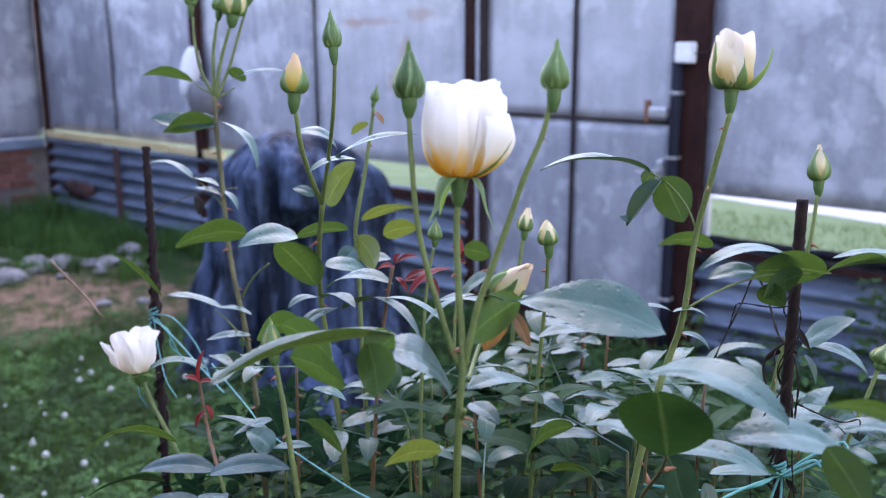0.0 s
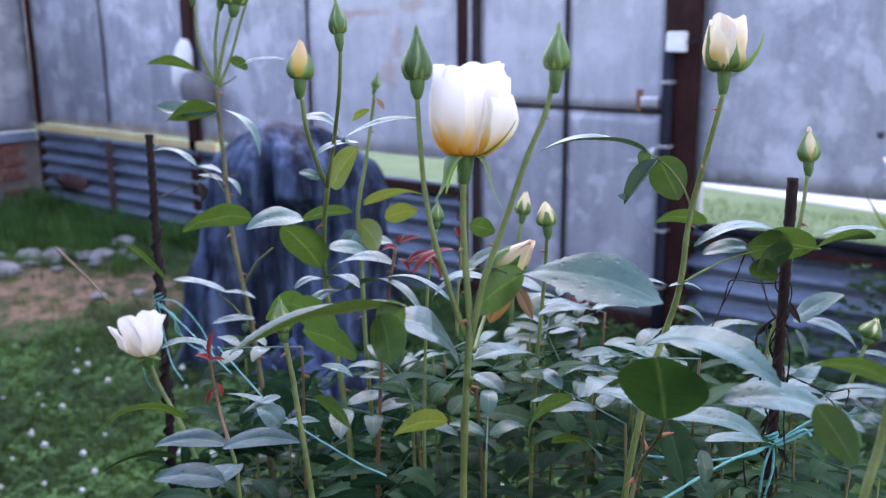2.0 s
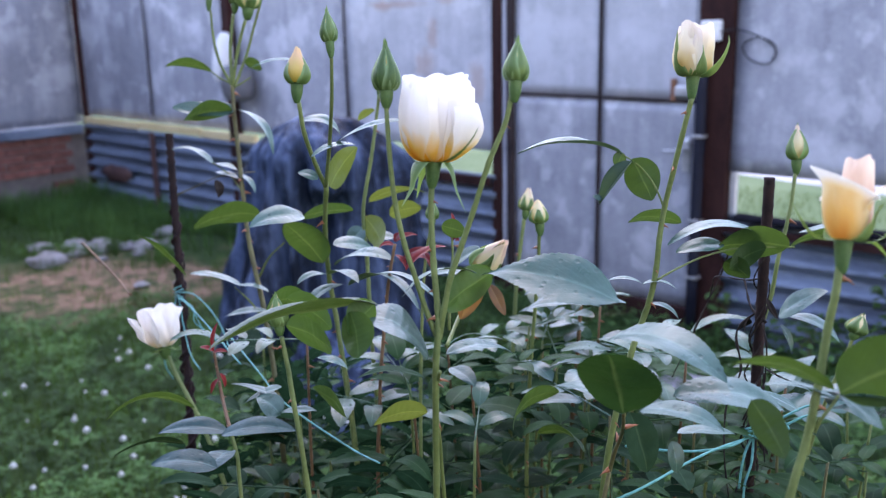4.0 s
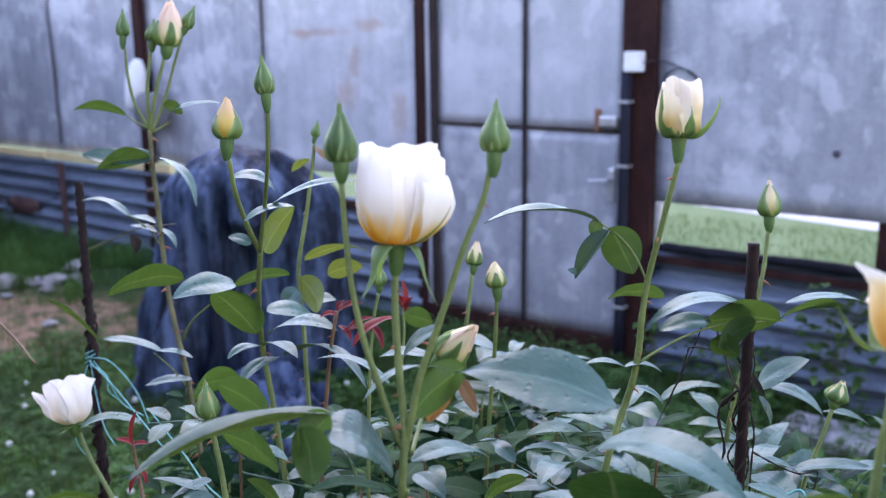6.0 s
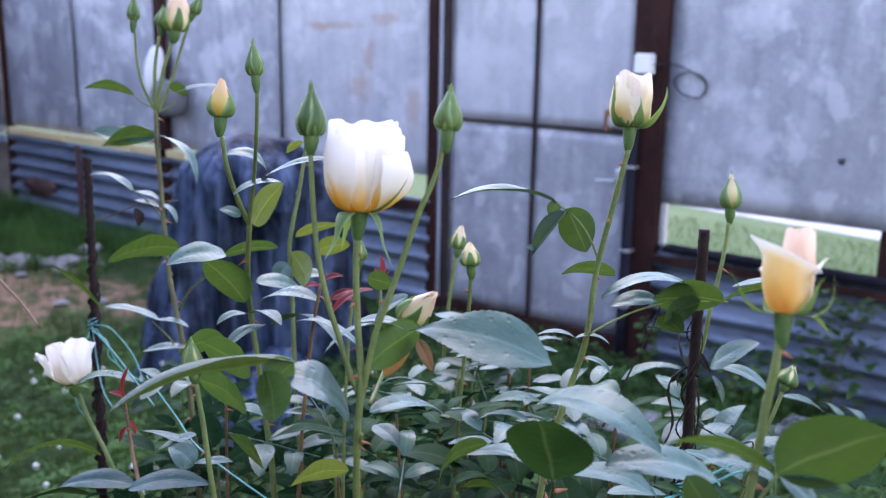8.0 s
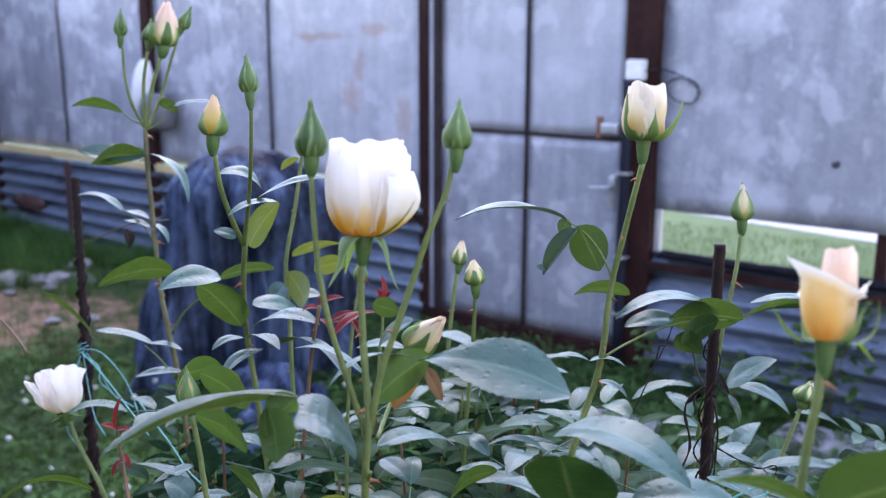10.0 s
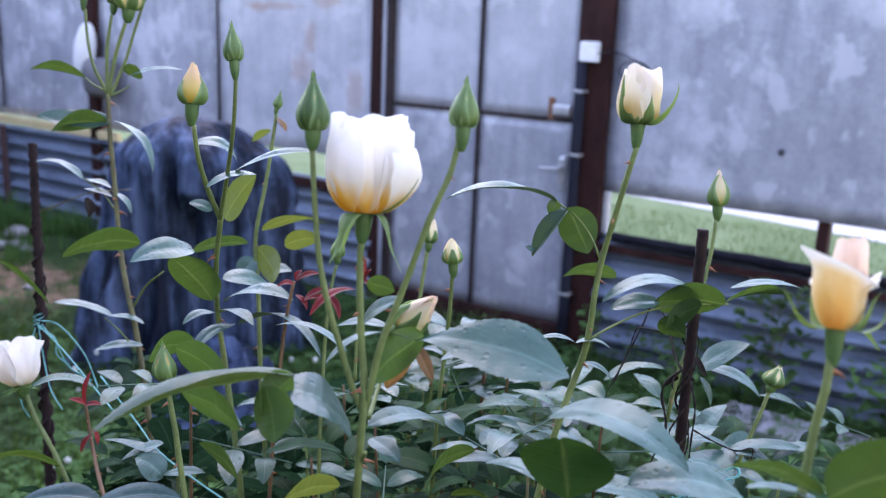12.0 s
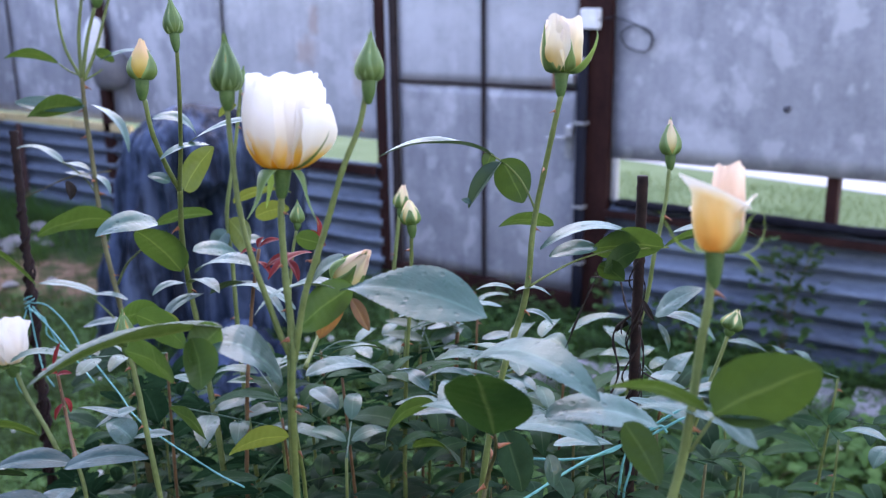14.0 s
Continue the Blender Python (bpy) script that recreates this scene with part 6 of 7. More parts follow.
leaf(rose_right, (-0.057, 0.838, 1.504), (-0.037, 0.85, 1.489), 0.0242, (-0.221, 0.892, 0.394), 0.05, 0.2, M_LEAF)
leaf(rose_right, (-0.108, 0.775, 1.487), (-0.137, 0.754, 1.489), 0.0142, (-0.01, 0.109, 0.994), 0.12, 0.3, M_LEAF_TOP)
leaf(rose_right, (-0.108, 0.775, 1.487), (-0.082, 0.793, 1.483), 0.0142, (0.077, 0.148, 0.986), 0.14, 0.3, M_LEAF_TOP)
leaf(rose_right, (-0.104, 0.785, 1.466), (-0.081, 0.798, 1.452), 0.0135, (0.437, 0.183, 0.88), 0.14, 0.3, M_LEAF_TOP)
rosebud(rose_right, (-0.1, 1.108, 1.564), (-0.105, 1.115, 1.606), 0.0235, 0.35, M_PETAL_TIP, -0.72, 0.42, label="slender bud with a strip of peach petal showing", bare=0)
cane(rose_right, [(-0.099, 1.104, 1.548), (-0.098, 1.096, 1.514), (-0.099, 1.087, 1.484), (-0.101, 1.075, 1.448), (-0.105, 1.074, 1.408), (-0.113, 1.068, 1.361), (-0.118, 1.063, 1.308), (-0.123, 1.059, 1.216), (-0.124, 1.07, 1.044), (-0.108, 1.132, 0.67), (-0.05, 1.3, 0)], 0.0022, 0.0030, M_CANE, 5, 22)
rosebud(rose_right, (-0.013, 1.095, 1.371), (-0.008, 1.105, 1.395), 0.0243, 0.45, M_PETAL_TIP, 0.2, 0.3)
cane(rose_right, [(-0.014, 1.093, 1.367), (-0.018, 1.083, 1.343), (-0.024, 1.071, 1.314), (-0.03, 1.058, 1.281), (-0.04, 1.033, 1.195), (-0.046, 1.017, 1.031), (-0.028, 1.047, 0.666), (0.05, 1.2, 0)], 0.0021, 0.0026, M_CANE, 1, 23)
leaf(rose_right, (-0.077, 1.028, 1.396), (-0.028, 1.036, 1.434), 0.0305, (-0.407, -0.622, 0.669), 0.08, 0.15, M_LEAF_TOP)
leaf(rose_right, (-0.072, 1.032, 1.397), (-0.009, 1.036, 1.379), 0.0247, (0.269, 0.003, 0.963), 0.14, 0.25, M_LEAF_TOP)
leaf(rose_right, (-0.074, 1.028, 1.387), (-0.059, 1.03, 1.355), 0.0119, (0.904, -0.091, 0.418), 0.1, 0.25, M_LEAF_TOP)
leaf(rose_right, (-0.101, 1.127, 1.263), (-0.078, 1.157, 1.311), 0.0375, (-0.529, -0.572, 0.627), 0.1, 0.2, M_LEAF_TOP)
leaf(rose_right, (-0.035, 1.172, 1.25), (-0.074, 1.147, 1.263), 0.0442, (0.498, -0.355, 0.791), 0.1, 0.2, M_LEAF_TOP)
leaf(rose_right, (-0.065, 0.981, 1.331), (-0.019, 1.012, 1.317), 0.0231, (0.119, 0.239, 0.964), 0.14, 0.25, M_LEAF_TOP)
leaf(rose_right, (-0.024, 1.009, 1.319), (0.018, 1.035, 1.304), 0.0197, (0.25, 0.164, 0.954), 0.14, 0.25, M_LEAF_TOP)
leaf(rose_right, (-0.057, 0.632, 1.482), (0.052, 0.615, 1.484), 0.0389, (-0.038, -0.146, 0.989), 0.16, 0.2, M_LEAF_TOP)
leaf(rose_right, (-0.029, 0.613, 1.434), (-0.02, 0.574, 1.497), 0.0637, (-0.269, 0.796, 0.542), 0.04, 0.25, M_LEAF_SHADE)
leaf(rose_right, (-0.106, 0.629, 1.431), (-0.03, 0.613, 1.435), 0.0252, (-0.03, 0.107, 0.994), 0.1, 0.3, M_LEAF_TOP)
leaf(rose_right, (0.016, 0.606, 1.463), (0.08, 0.655, 1.454), 0.0396, (0.192, -0.07, 0.979), 0.1, 0.2, M_LEAF_TOP)
leaf(rose_right, (-0.061, 0.695, 1.399), (0.009, 0.712, 1.396), 0.0295, (0.056, -0.08, 0.995), 0.12, 0.2, M_LEAF_TOP)
leaf(rose_right, (-0.008, 0.804, 1.396), (0.028, 0.828, 1.379), 0.0146, (0.38, 0.07, 0.922), 0.05, 0.2, M_LEAF_TOP)
leaf(rose_right, (-0.054, 0.665, 1.41), (-0.035, 0.665, 1.361), 0.0307, (0.837, -0.442, 0.324), 0.06, 0.5, M_LEAF_DARK)
leaf(rose_right, (-0.056, 0.754, 1.358), (-0.014, 0.787, 1.358), 0.0243, (-0.038, 0.058, 0.998), 0.06, 0.2, M_LEAF_TOP)
leaf(rose_right, (-0.058, 0.749, 1.351), (-0.05, 0.747, 1.322), 0.0195, (0.915, -0.295, 0.277), 0.05, 0.2, M_LEAF_TOP)
cane(rose_right, [(-0.029, 0.613, 1.434), (-0.047, 0.644, 1.408), (-0.076, 0.688, 1.37), (-0.097, 0.715, 1.342), (-0.108, 0.725, 1.316), (-0.108, 0.72, 1.301), (-0.112, 0.699, 1.213), (-0.117, 0.692, 1.045), (-0.129, 0.748, 0.674), (-0.15, 0.95, 0)], 0.0013, 0.0029, M_CANE_OLD, 5, 24, size=1.2)
leaf(rose_right, (-0.225, 0.808, 1.337), (-0.231, 0.731, 1.32), 0.0281, (-0.925, -0.008, 0.379), 0.16, 0.3, M_LEAF)
leaf(rose_right, (-0.236, 0.785, 1.292), (-0.169, 0.775, 1.298), 0.0259, (0.023, 0.662, 0.749), 0.16, 0.3, M_LEAF)

# the peach rose at the near end
peach_rose(rose_right, (0.131, 0.593, 1.599), (0.126, 0.606, 1.65))
cane(rose_right, [(0.131, 0.59, 1.589), (0.132, 0.584, 1.569), (0.13, 0.582, 1.548), (0.129, 0.579, 1.523), (0.129, 0.573, 1.502), (0.127, 0.568, 1.473), (0.123, 0.56, 1.44), (0.114, 0.547, 1.348), (0.105, 0.542, 1.169), (0.1, 0.577, 0.761), (0.12, 0.75, 0)], 0.0024, 0.0028, M_CANE, 3, 31)
leaf(rose_right, (0.143, 0.573, 1.51), (0.198, 0.574, 1.551), 0.0453, (-0.192, 0.954, 0.23), 0.05, 0.15, M_LEAF)
leaf(rose_right, (0.14, 0.571, 1.512), (0.095, 0.52, 1.534), 0.0201, (-0.307, 0.588, 0.748), 0.1, 0.25, M_LEAF)
leaf(rose_right, (0.087, 0.577, 1.489), (0.117, 0.564, 1.462), 0.0237, (0.197, 0.95, -0.243), 0.04, 0.15, M_LEAF)
leaf(rose_right, (0.144, 0.573, 1.509), (0.177, 0.595, 1.505), 0.0136, (0.034, 0.123, 0.992), 0.08, 0.2, M_LEAF_TOP)
leaf(rose_right, (0.139, 0.591, 1.5), (0.162, 0.602, 1.482), 0.0176, (0.637, -0.085, 0.767), 0.05, 0.2, M_LEAF_TOP)
leaf(rose_right, (0.138, 0.579, 1.504), (0.103, 0.557, 1.511), 0.0139, (0.072, 0.204, 0.976), 0.08, 0.2, M_LEAF_TOP)
leaf(rose_right, (0.137, 0.982, 1.33), (0.18, 0.954, 1.346), 0.0160, (-0.306, 0.065, 0.95), 0.1, 0.2, M_LEAF_TOP)
leaf(rose_right, (0.188, 0.902, 1.363), (0.181, 0.891, 1.345), 0.0195, (-0.562, -0.593, 0.577), 0.1, 0.2, M_LEAF_TOP)
cane(rose_right, [(0.143, 0.572, 1.509), (0.138, 0.567, 1.498), (0.132, 0.569, 1.486)], 0.0008, 0.0011, M_CANE, 0, 1)

# the left cane with its cluster of buds
rosebud(rose_left, (-1, 0.929, 1.77), (-1.005, 0.936, 1.808), 0.0199, 0.0, M_PETAL_BUD, 0.2, 0.5)
cane(rose_left, [(-0.996, 0.928, 1.753), (-0.987, 0.923, 1.712), (-0.974, 0.922, 1.672), (-0.953, 0.928, 1.634)], 0.0019, 0.0026, M_CANE, 0, 1)
rosebud(rose_left, (-0.964, 0.954, 1.762), (-0.966, 0.961, 1.793), 0.0232, 0.1, M_PETAL_BUD, 0.9, 0.5)
cane(rose_left, [(-0.964, 0.949, 1.746), (-0.962, 0.937, 1.696), (-0.953, 0.928, 1.634)], 0.0023, 0.0029, M_CANE, 0, 1)
rosebud(rose_left, (-0.938, 0.959, 1.754), (-0.942, 0.973, 1.818), 0.0361, 1.0, M_PETAL_TIP, 0.9, 0.28, label="opening white bud with blush petals")
cane(rose_left, [(-0.939, 0.953, 1.736), (-0.947, 0.941, 1.692), (-0.952, 0.928, 1.634)], 0.0026, 0.0029, M_CANE, 0, 1)
rosebud(rose_left, (-0.936, 0.993, 1.781), (-0.929, 1.007, 1.812), 0.0200, 0.0, M_PETAL_BUD, 0.5, 0.4)
cane(rose_left, [(-0.939, 0.986, 1.764), (-0.943, 0.973, 1.728), (-0.944, 0.953, 1.679), (-0.949, 0.929, 1.631)], 0.0020, 0.0026, M_CANE, 0, 1)
cane(rose_left, [(-0.952, 0.928, 1.634), (-0.943, 0.921, 1.583), (-0.926, 0.912, 1.527), (-0.91, 0.903, 1.472), (-0.887, 0.89, 1.41), (-0.863, 0.881, 1.357), (-0.837, 0.873, 1.305), (-0.812, 0.863, 1.246), (-0.789, 0.852, 1.188), (-0.777, 0.846, 1.134), (-0.764, 0.84, 1.046), (-0.766, 0.844, 0.889), (-0.821, 0.884, 0.563), (-1, 1, 0)], 0.0033, 0.0046, M_CANE_OLD, 22, 41, size=1.2)
cane(rose_left, [(-0.955, 0.927, 1.638), (-0.97, 0.918, 1.646), (-0.982, 0.912, 1.656)], 0.0016, 0.0010, M_CANE, 0, 1)
leaf(rose_left, (-0.982, 0.912, 1.656), (-1.02, 0.849, 1.668), 0.0278, (-0.376, 0.386, 0.842), 0.14, 0.2, M_LEAF)
cane(rose_left, [(-0.949, 0.929, 1.631), (-0.938, 0.94, 1.639), (-0.929, 0.949, 1.647)], 0.0016, 0.0010, M_CANE, 0, 1)
leaf(rose_left, (-0.934, 0.948, 1.659), (-0.857, 0.984, 1.674), 0.0214, (-0.057, -0.274, 0.96), 0.06, 0.4, M_LEAF_TOP)
leaf(rose_left, (-0.94, 0.947, 1.671), (-0.916, 0.962, 1.659), 0.0265, (-0.199, 0.81, 0.551), 0.06, 0.3, M_LEAF)
leaf(rose_left, (-0.944, 0.924, 1.597), (-1, 0.845, 1.603), 0.0426, (0.34, -0.42, 0.84), -0.04, 0.3, M_LEAF_TOP)
leaf(rose_left, (-0.947, 0.92, 1.591), (-0.958, 0.834, 1.587), 0.0502, (-0.627, 0.042, 0.778), 0.1, 0.2, M_LEAF)
leaf(rose_left, (-0.941, 0.926, 1.596), (-0.859, 0.932, 1.532), 0.0245, (0.56, 0.317, 0.765), 0.16, 0.3, M_LEAF_TOP)
cane(rose_left, [(-0.912, 0.901, 1.472), (-0.939, 0.9, 1.494), (-0.973, 0.892, 1.512)], 0.0013, 0.0010, M_CANE, 0, 1)
leaf(rose_left, (-0.971, 0.893, 1.51), (-1.021, 0.851, 1.536), 0.0282, (0.314, 0.202, 0.928), 0.14, 0.3, M_LEAF_TOP)
leaf(rose_left, (-0.968, 0.895, 1.51), (-0.921, 0.903, 1.502), 0.0182, (0.156, 0.041, 0.987), 0.05, 0.3, M_LEAF_TOP)
leaf(rose_left, (-0.968, 0.892, 1.496), (-0.917, 0.902, 1.489), 0.0182, (0.132, 0.01, 0.991), 0.05, 0.3, M_LEAF_TOP)
leaf(rose_left, (-0.927, 0.909, 1.495), (-0.892, 0.915, 1.467), 0.0181, (0.561, 0.36, 0.745), 0.12, 0.3, M_LEAF_TOP)
leaf(rose_left, (-0.965, 0.891, 1.484), (-0.957, 0.889, 1.455), 0.0183, (0.961, 0.12, 0.248), 0.1, 0.6, M_VINE, label="shrivelled brown leaf")
cane(rose_left, [(-0.854, 0.883, 1.341), (-0.821, 0.88, 1.378), (-0.781, 0.879, 1.407)], 0.0019, 0.0012, M_CANE, 0, 1)
leaf(rose_left, (-0.869, 0.857, 1.33), (-0.919, 0.8, 1.354), 0.0319, (0.212, 0.211, 0.954), 0.05, 0.3, M_LEAF_TOP)
leaf(rose_left, (-0.873, 0.853, 1.33), (-0.815, 0.87, 1.327), 0.0239, (0.007, 0.155, 0.988), 0.05, 0.3, M_LEAF_TOP)
cane(rose_left, [(-0.827, 0.863, 1.285), (-0.846, 0.855, 1.309), (-0.876, 0.85, 1.327)], 0.0016, 0.0009, M_CANE, 0, 1)
leaf(rose_left, (-0.969, 0.822, 1.335), (-0.997, 0.759, 1.413), 0.0290, (0.008, 0.776, 0.631), 0.05, 0.3, M_LEAF)
leaf(rose_left, (-0.812, 0.864, 1.296), (-0.865, 0.823, 1.289), 0.0285, (-0.072, -0.084, 0.994), 0.05, 0.3, M_LEAF_TOP)
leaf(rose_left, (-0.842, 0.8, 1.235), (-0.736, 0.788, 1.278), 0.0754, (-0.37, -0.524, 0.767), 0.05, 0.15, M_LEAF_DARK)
wide_rose(rose_left, (-0.894, 0.729, 1.257), (-0.915, 0.734, 1.333))
cane(rose_left, [(-0.891, 0.73, 1.252), (-0.866, 0.727, 1.221), (-0.841, 0.726, 1.197), (-0.813, 0.726, 1.166), (-0.768, 0.726, 1.093), (-0.737, 0.731, 0.951), (-0.787, 0.75, 0.62), (-1.05, 0.8, 0)], 0.0030, 0.0035, M_CANE, 0, 42)
cane(rose_left, [(-1.019, 0.75, 1.31), (-1.092, 0.763, 1.33), (-1.189, 0.763, 1.37)], 0.0012, 0.0022, M_CANE_RED, 4, 43, size=0.5)

# ---- leaf sprays that fill the bushes below the blooms ----
def fill(bush, count, cx, cy, rx, ry, z0, z1, size, seed, mats):
    rnd = random.Random(seed)
    for k in range(count):
        a, q = rnd.uniform(0, 6.283), math.sqrt(rnd.random())
        x, y = cx + rx * q * math.cos(a), cy + ry * q * math.sin(a)
        z = z1 - (z1 - z0) * rnd.random() - 0.08 * q * q
        w = rnd.uniform(0, 6.283)
        spray(bush, (x, y, z), (math.cos(w), math.sin(w), rnd.uniform(-0.1, 0.25)), size * rnd.uniform(0.75, 1.2), (0, 0, 1), rnd.choice(mats), seed * 1000 + k, rnd.choice((1, 2, 2)))


def shoot(bush, foot, top, nodes, size, seed, mats, stem=None):
    """A leafy upright shoot: a thorny cane with level leaves set in turn round its upper part."""
    rnd = random.Random(seed)
    foot, top = Vector(foot), Vector(top)
    bend = Vector((rnd.uniform(-0.03, 0.03), rnd.uniform(-0.03, 0.03), 0))
    pts = [top, top.lerp(foot, 0.18) + 0.5 * bend, top.lerp(foot, 0.5) + bend, foot]
    cane(bush, pts, 0.0014, 0.0038, stem or M_CANE, 7, seed, size=0.9)
    turn = rnd.uniform(0, 6.283)
    for k in range(nodes):
        at = top.lerp(foot, 0.048 * k * rnd.uniform(0.8, 1.2)) + bend * (0.1 * k)
        turn += 2.4
        way = (math.cos(turn), math.sin(turn), rnd.uniform(0.05, 0.35) if k == 0 else rnd.uniform(-0.05, 0.2))
        # lower leaves take the copies with shade in their colour
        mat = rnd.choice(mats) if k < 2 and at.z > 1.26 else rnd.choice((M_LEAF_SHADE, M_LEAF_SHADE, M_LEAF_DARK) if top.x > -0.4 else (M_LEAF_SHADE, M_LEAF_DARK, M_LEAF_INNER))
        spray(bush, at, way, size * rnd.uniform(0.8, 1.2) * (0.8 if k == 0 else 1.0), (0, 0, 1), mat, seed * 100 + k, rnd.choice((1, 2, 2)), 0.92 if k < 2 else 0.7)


rnd = random.Random(31)
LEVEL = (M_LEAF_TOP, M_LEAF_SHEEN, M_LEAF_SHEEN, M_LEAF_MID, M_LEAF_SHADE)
for k in range(24):
    a, q = rnd.uniform(0, 6.283), math.sqrt(rnd.random())
    across, deep = 0.36 * q * math.cos(a), 0.2 * q * math.sin(a)
    x, y = -0.38 + 0.77 * across - 0.64 * deep, 0.9 + 0.64 * across + 0.77 * deep
    z = 1.345 + rnd.uniform(-0.07, 0.035) - 0.1 * deep - 0.1 * q**4
    shoot(rose_main, (0.8 * x - 0.08, 0.8 * y + 0.2, 0.0), (x, y, z), (4 if across < -0.05 else 3) + k % 2, 0.072, 200 + k, LEVEL, rnd.choice((M_CANE, M_CANE, M_CANE_RED, M_CANE_OLD)))
for k in range(8):
    x, y = rnd.uniform(-0.22, 0.1), rnd.uniform(0.95, 1.3)
    shoot(rose_right, (0.8 * x - 0.02, y + 0.05, 0.0), (x, y, rnd.uniform(1.18, 1.3)), rnd.choice((5, 6)), 0.06, 300 + k, LEVEL)
for k in range(6):
    x, y = rnd.uniform(-0.98, -0.7), rnd.uniform(0.75, 1.1)
    shoot(rose_left, (0.85 * x - 0.1, y + 0.05, 0.0), (x, y, rnd.uniform(1.08, 1.2)), rnd.choice((4, 5)), 0.058, 400 + k, LEVEL)
for x, y, z in ((-0.12, 0.92, 1.3), (-0.05, 0.98, 1.29), (-0.18, 0.84, 1.31), (0.02, 0.94, 1.28)):
    shoot(rose_right, (0.8 * x - 0.04, y + 0.12, 0.0), (x, y, z), 5, 0.06, 500 + int(100 * y), LEVEL, M_CANE_OLD)
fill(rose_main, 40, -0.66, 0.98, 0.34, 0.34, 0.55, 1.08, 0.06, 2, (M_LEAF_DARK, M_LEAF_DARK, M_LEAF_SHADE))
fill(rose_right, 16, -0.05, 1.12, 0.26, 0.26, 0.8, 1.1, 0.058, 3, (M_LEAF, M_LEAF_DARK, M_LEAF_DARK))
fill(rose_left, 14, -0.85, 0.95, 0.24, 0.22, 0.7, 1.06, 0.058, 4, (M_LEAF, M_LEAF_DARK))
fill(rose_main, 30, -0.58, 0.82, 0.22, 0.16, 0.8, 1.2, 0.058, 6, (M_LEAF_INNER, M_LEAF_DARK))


def thicket(bush, count, cx, cy, rx, ry, z0, z1, size, seed):
    """The inner leaves, too many to tell apart, as one mesh darkened for shade."""
    rnd = random.Random(seed)
    verts, faces, uvs = [], [], []
    for k in range(count):
        a, q = rnd.uniform(0, 6.283), math.sqrt(rnd.random())
        w = rnd.uniform(0, 6.283)
        base = (cx + rx * q * math.cos(a), cy + ry * q * math.sin(a), rnd.uniform(z0, z1))
        v, f, u = spray_arrays(base, (math.cos(w), math.sin(w), rnd.uniform(-0.2, 0.2)), size * rnd.uniform(0.8, 1.2), (0, 0, 1), seed * 999 + k, 2)
        i0 = len(verts)
        verts.extend(v), uvs.extend(u), faces.extend(tuple(i + i0 for i in g) for g in f)
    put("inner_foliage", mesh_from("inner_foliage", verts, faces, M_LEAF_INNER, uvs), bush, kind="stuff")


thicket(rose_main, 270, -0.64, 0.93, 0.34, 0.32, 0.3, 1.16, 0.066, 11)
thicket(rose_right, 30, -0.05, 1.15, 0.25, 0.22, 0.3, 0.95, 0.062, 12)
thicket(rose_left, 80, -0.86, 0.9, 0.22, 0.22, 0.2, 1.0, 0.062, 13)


# ---- stakes, twine and dead vines ----
def rebar(name, top, foot, r, label, twisted=0.0):
    """A ribbed iron bar: a round core with slanting ribs wound round it."""
    top, foot = Vector(top), Vector(foot)
    way = top - foot
    length = way.length
    ref = way.normalized()
    a = ref.cross(Vector((0.3, 0.9, 0.1))).normalized()
    c = ref.cross(a)
    n, sides = int(length / 0.004), 10
    verts, faces = [], []
    for i in range(n + 1):
        z = i / n * length
        for k in range(sides):
            g = 6.283 * k / sides
            rib = max(0.0, math.cos(2 * math.pi * z / 0.011 + 2 * math.sin(g))) ** 3
            q = r * (1 + twisted * math.cos(2 * (g - 2 * math.pi * z / 0.03)) + 0.16 * rib + (0.08 if k % 5 == 0 else 0) + 0.05 * noise.noise((z * 40, g, 0)))
            verts.append(foot + ref * z + a * (q * math.cos(g)) + c * (q * math.sin(g)))
    for i in range(n):
        for k in range(sides):
            k2 = (k + 1) % sides
            faces.append((i * sides + k, i * sides + k2, (i + 1) * sides + k2, (i + 1) * sides + k))
    faces.append(tuple(n * sides + k for k in range(sides)))
    ob = put(name, mesh_from(name, verts, faces, M_REBAR))
    return tagged(ob, label, "stake", "stakes")


rebar("garden_stake", (-1.074, 0.88, 1.553), (-0.785, 0.672, -0.02), 0.0062, "rusty twisted iron stake leaning beside a white rose", 0.12)
rebar("garden_stake", (-0.054, 0.923, 1.573), (-0.054, 0.915, -0.02), 0.0052, "upright rusty ribbed iron stake wound with dead vines")


def twine(label, lines, r=0.001):
    t = root("twine", *lines[0][0], label, "twine")
    for k, pts in enumerate(lines):
        tube("strand", pts, r, r, M_TWINE, t, sides=6, per=8, wobble=0.12)
    return t


def ring(x, y, z, r, turns=2.0, rise=0.01, slant=0.4, n=14):
    return [(x + r * math.cos(6.283 * turns * k / n), y + r * math.sin(6.283 * turns * k / n), z + rise * k / n + slant * r * math.cos(6.283 * turns * k / n)) for k in range(n + 1)]


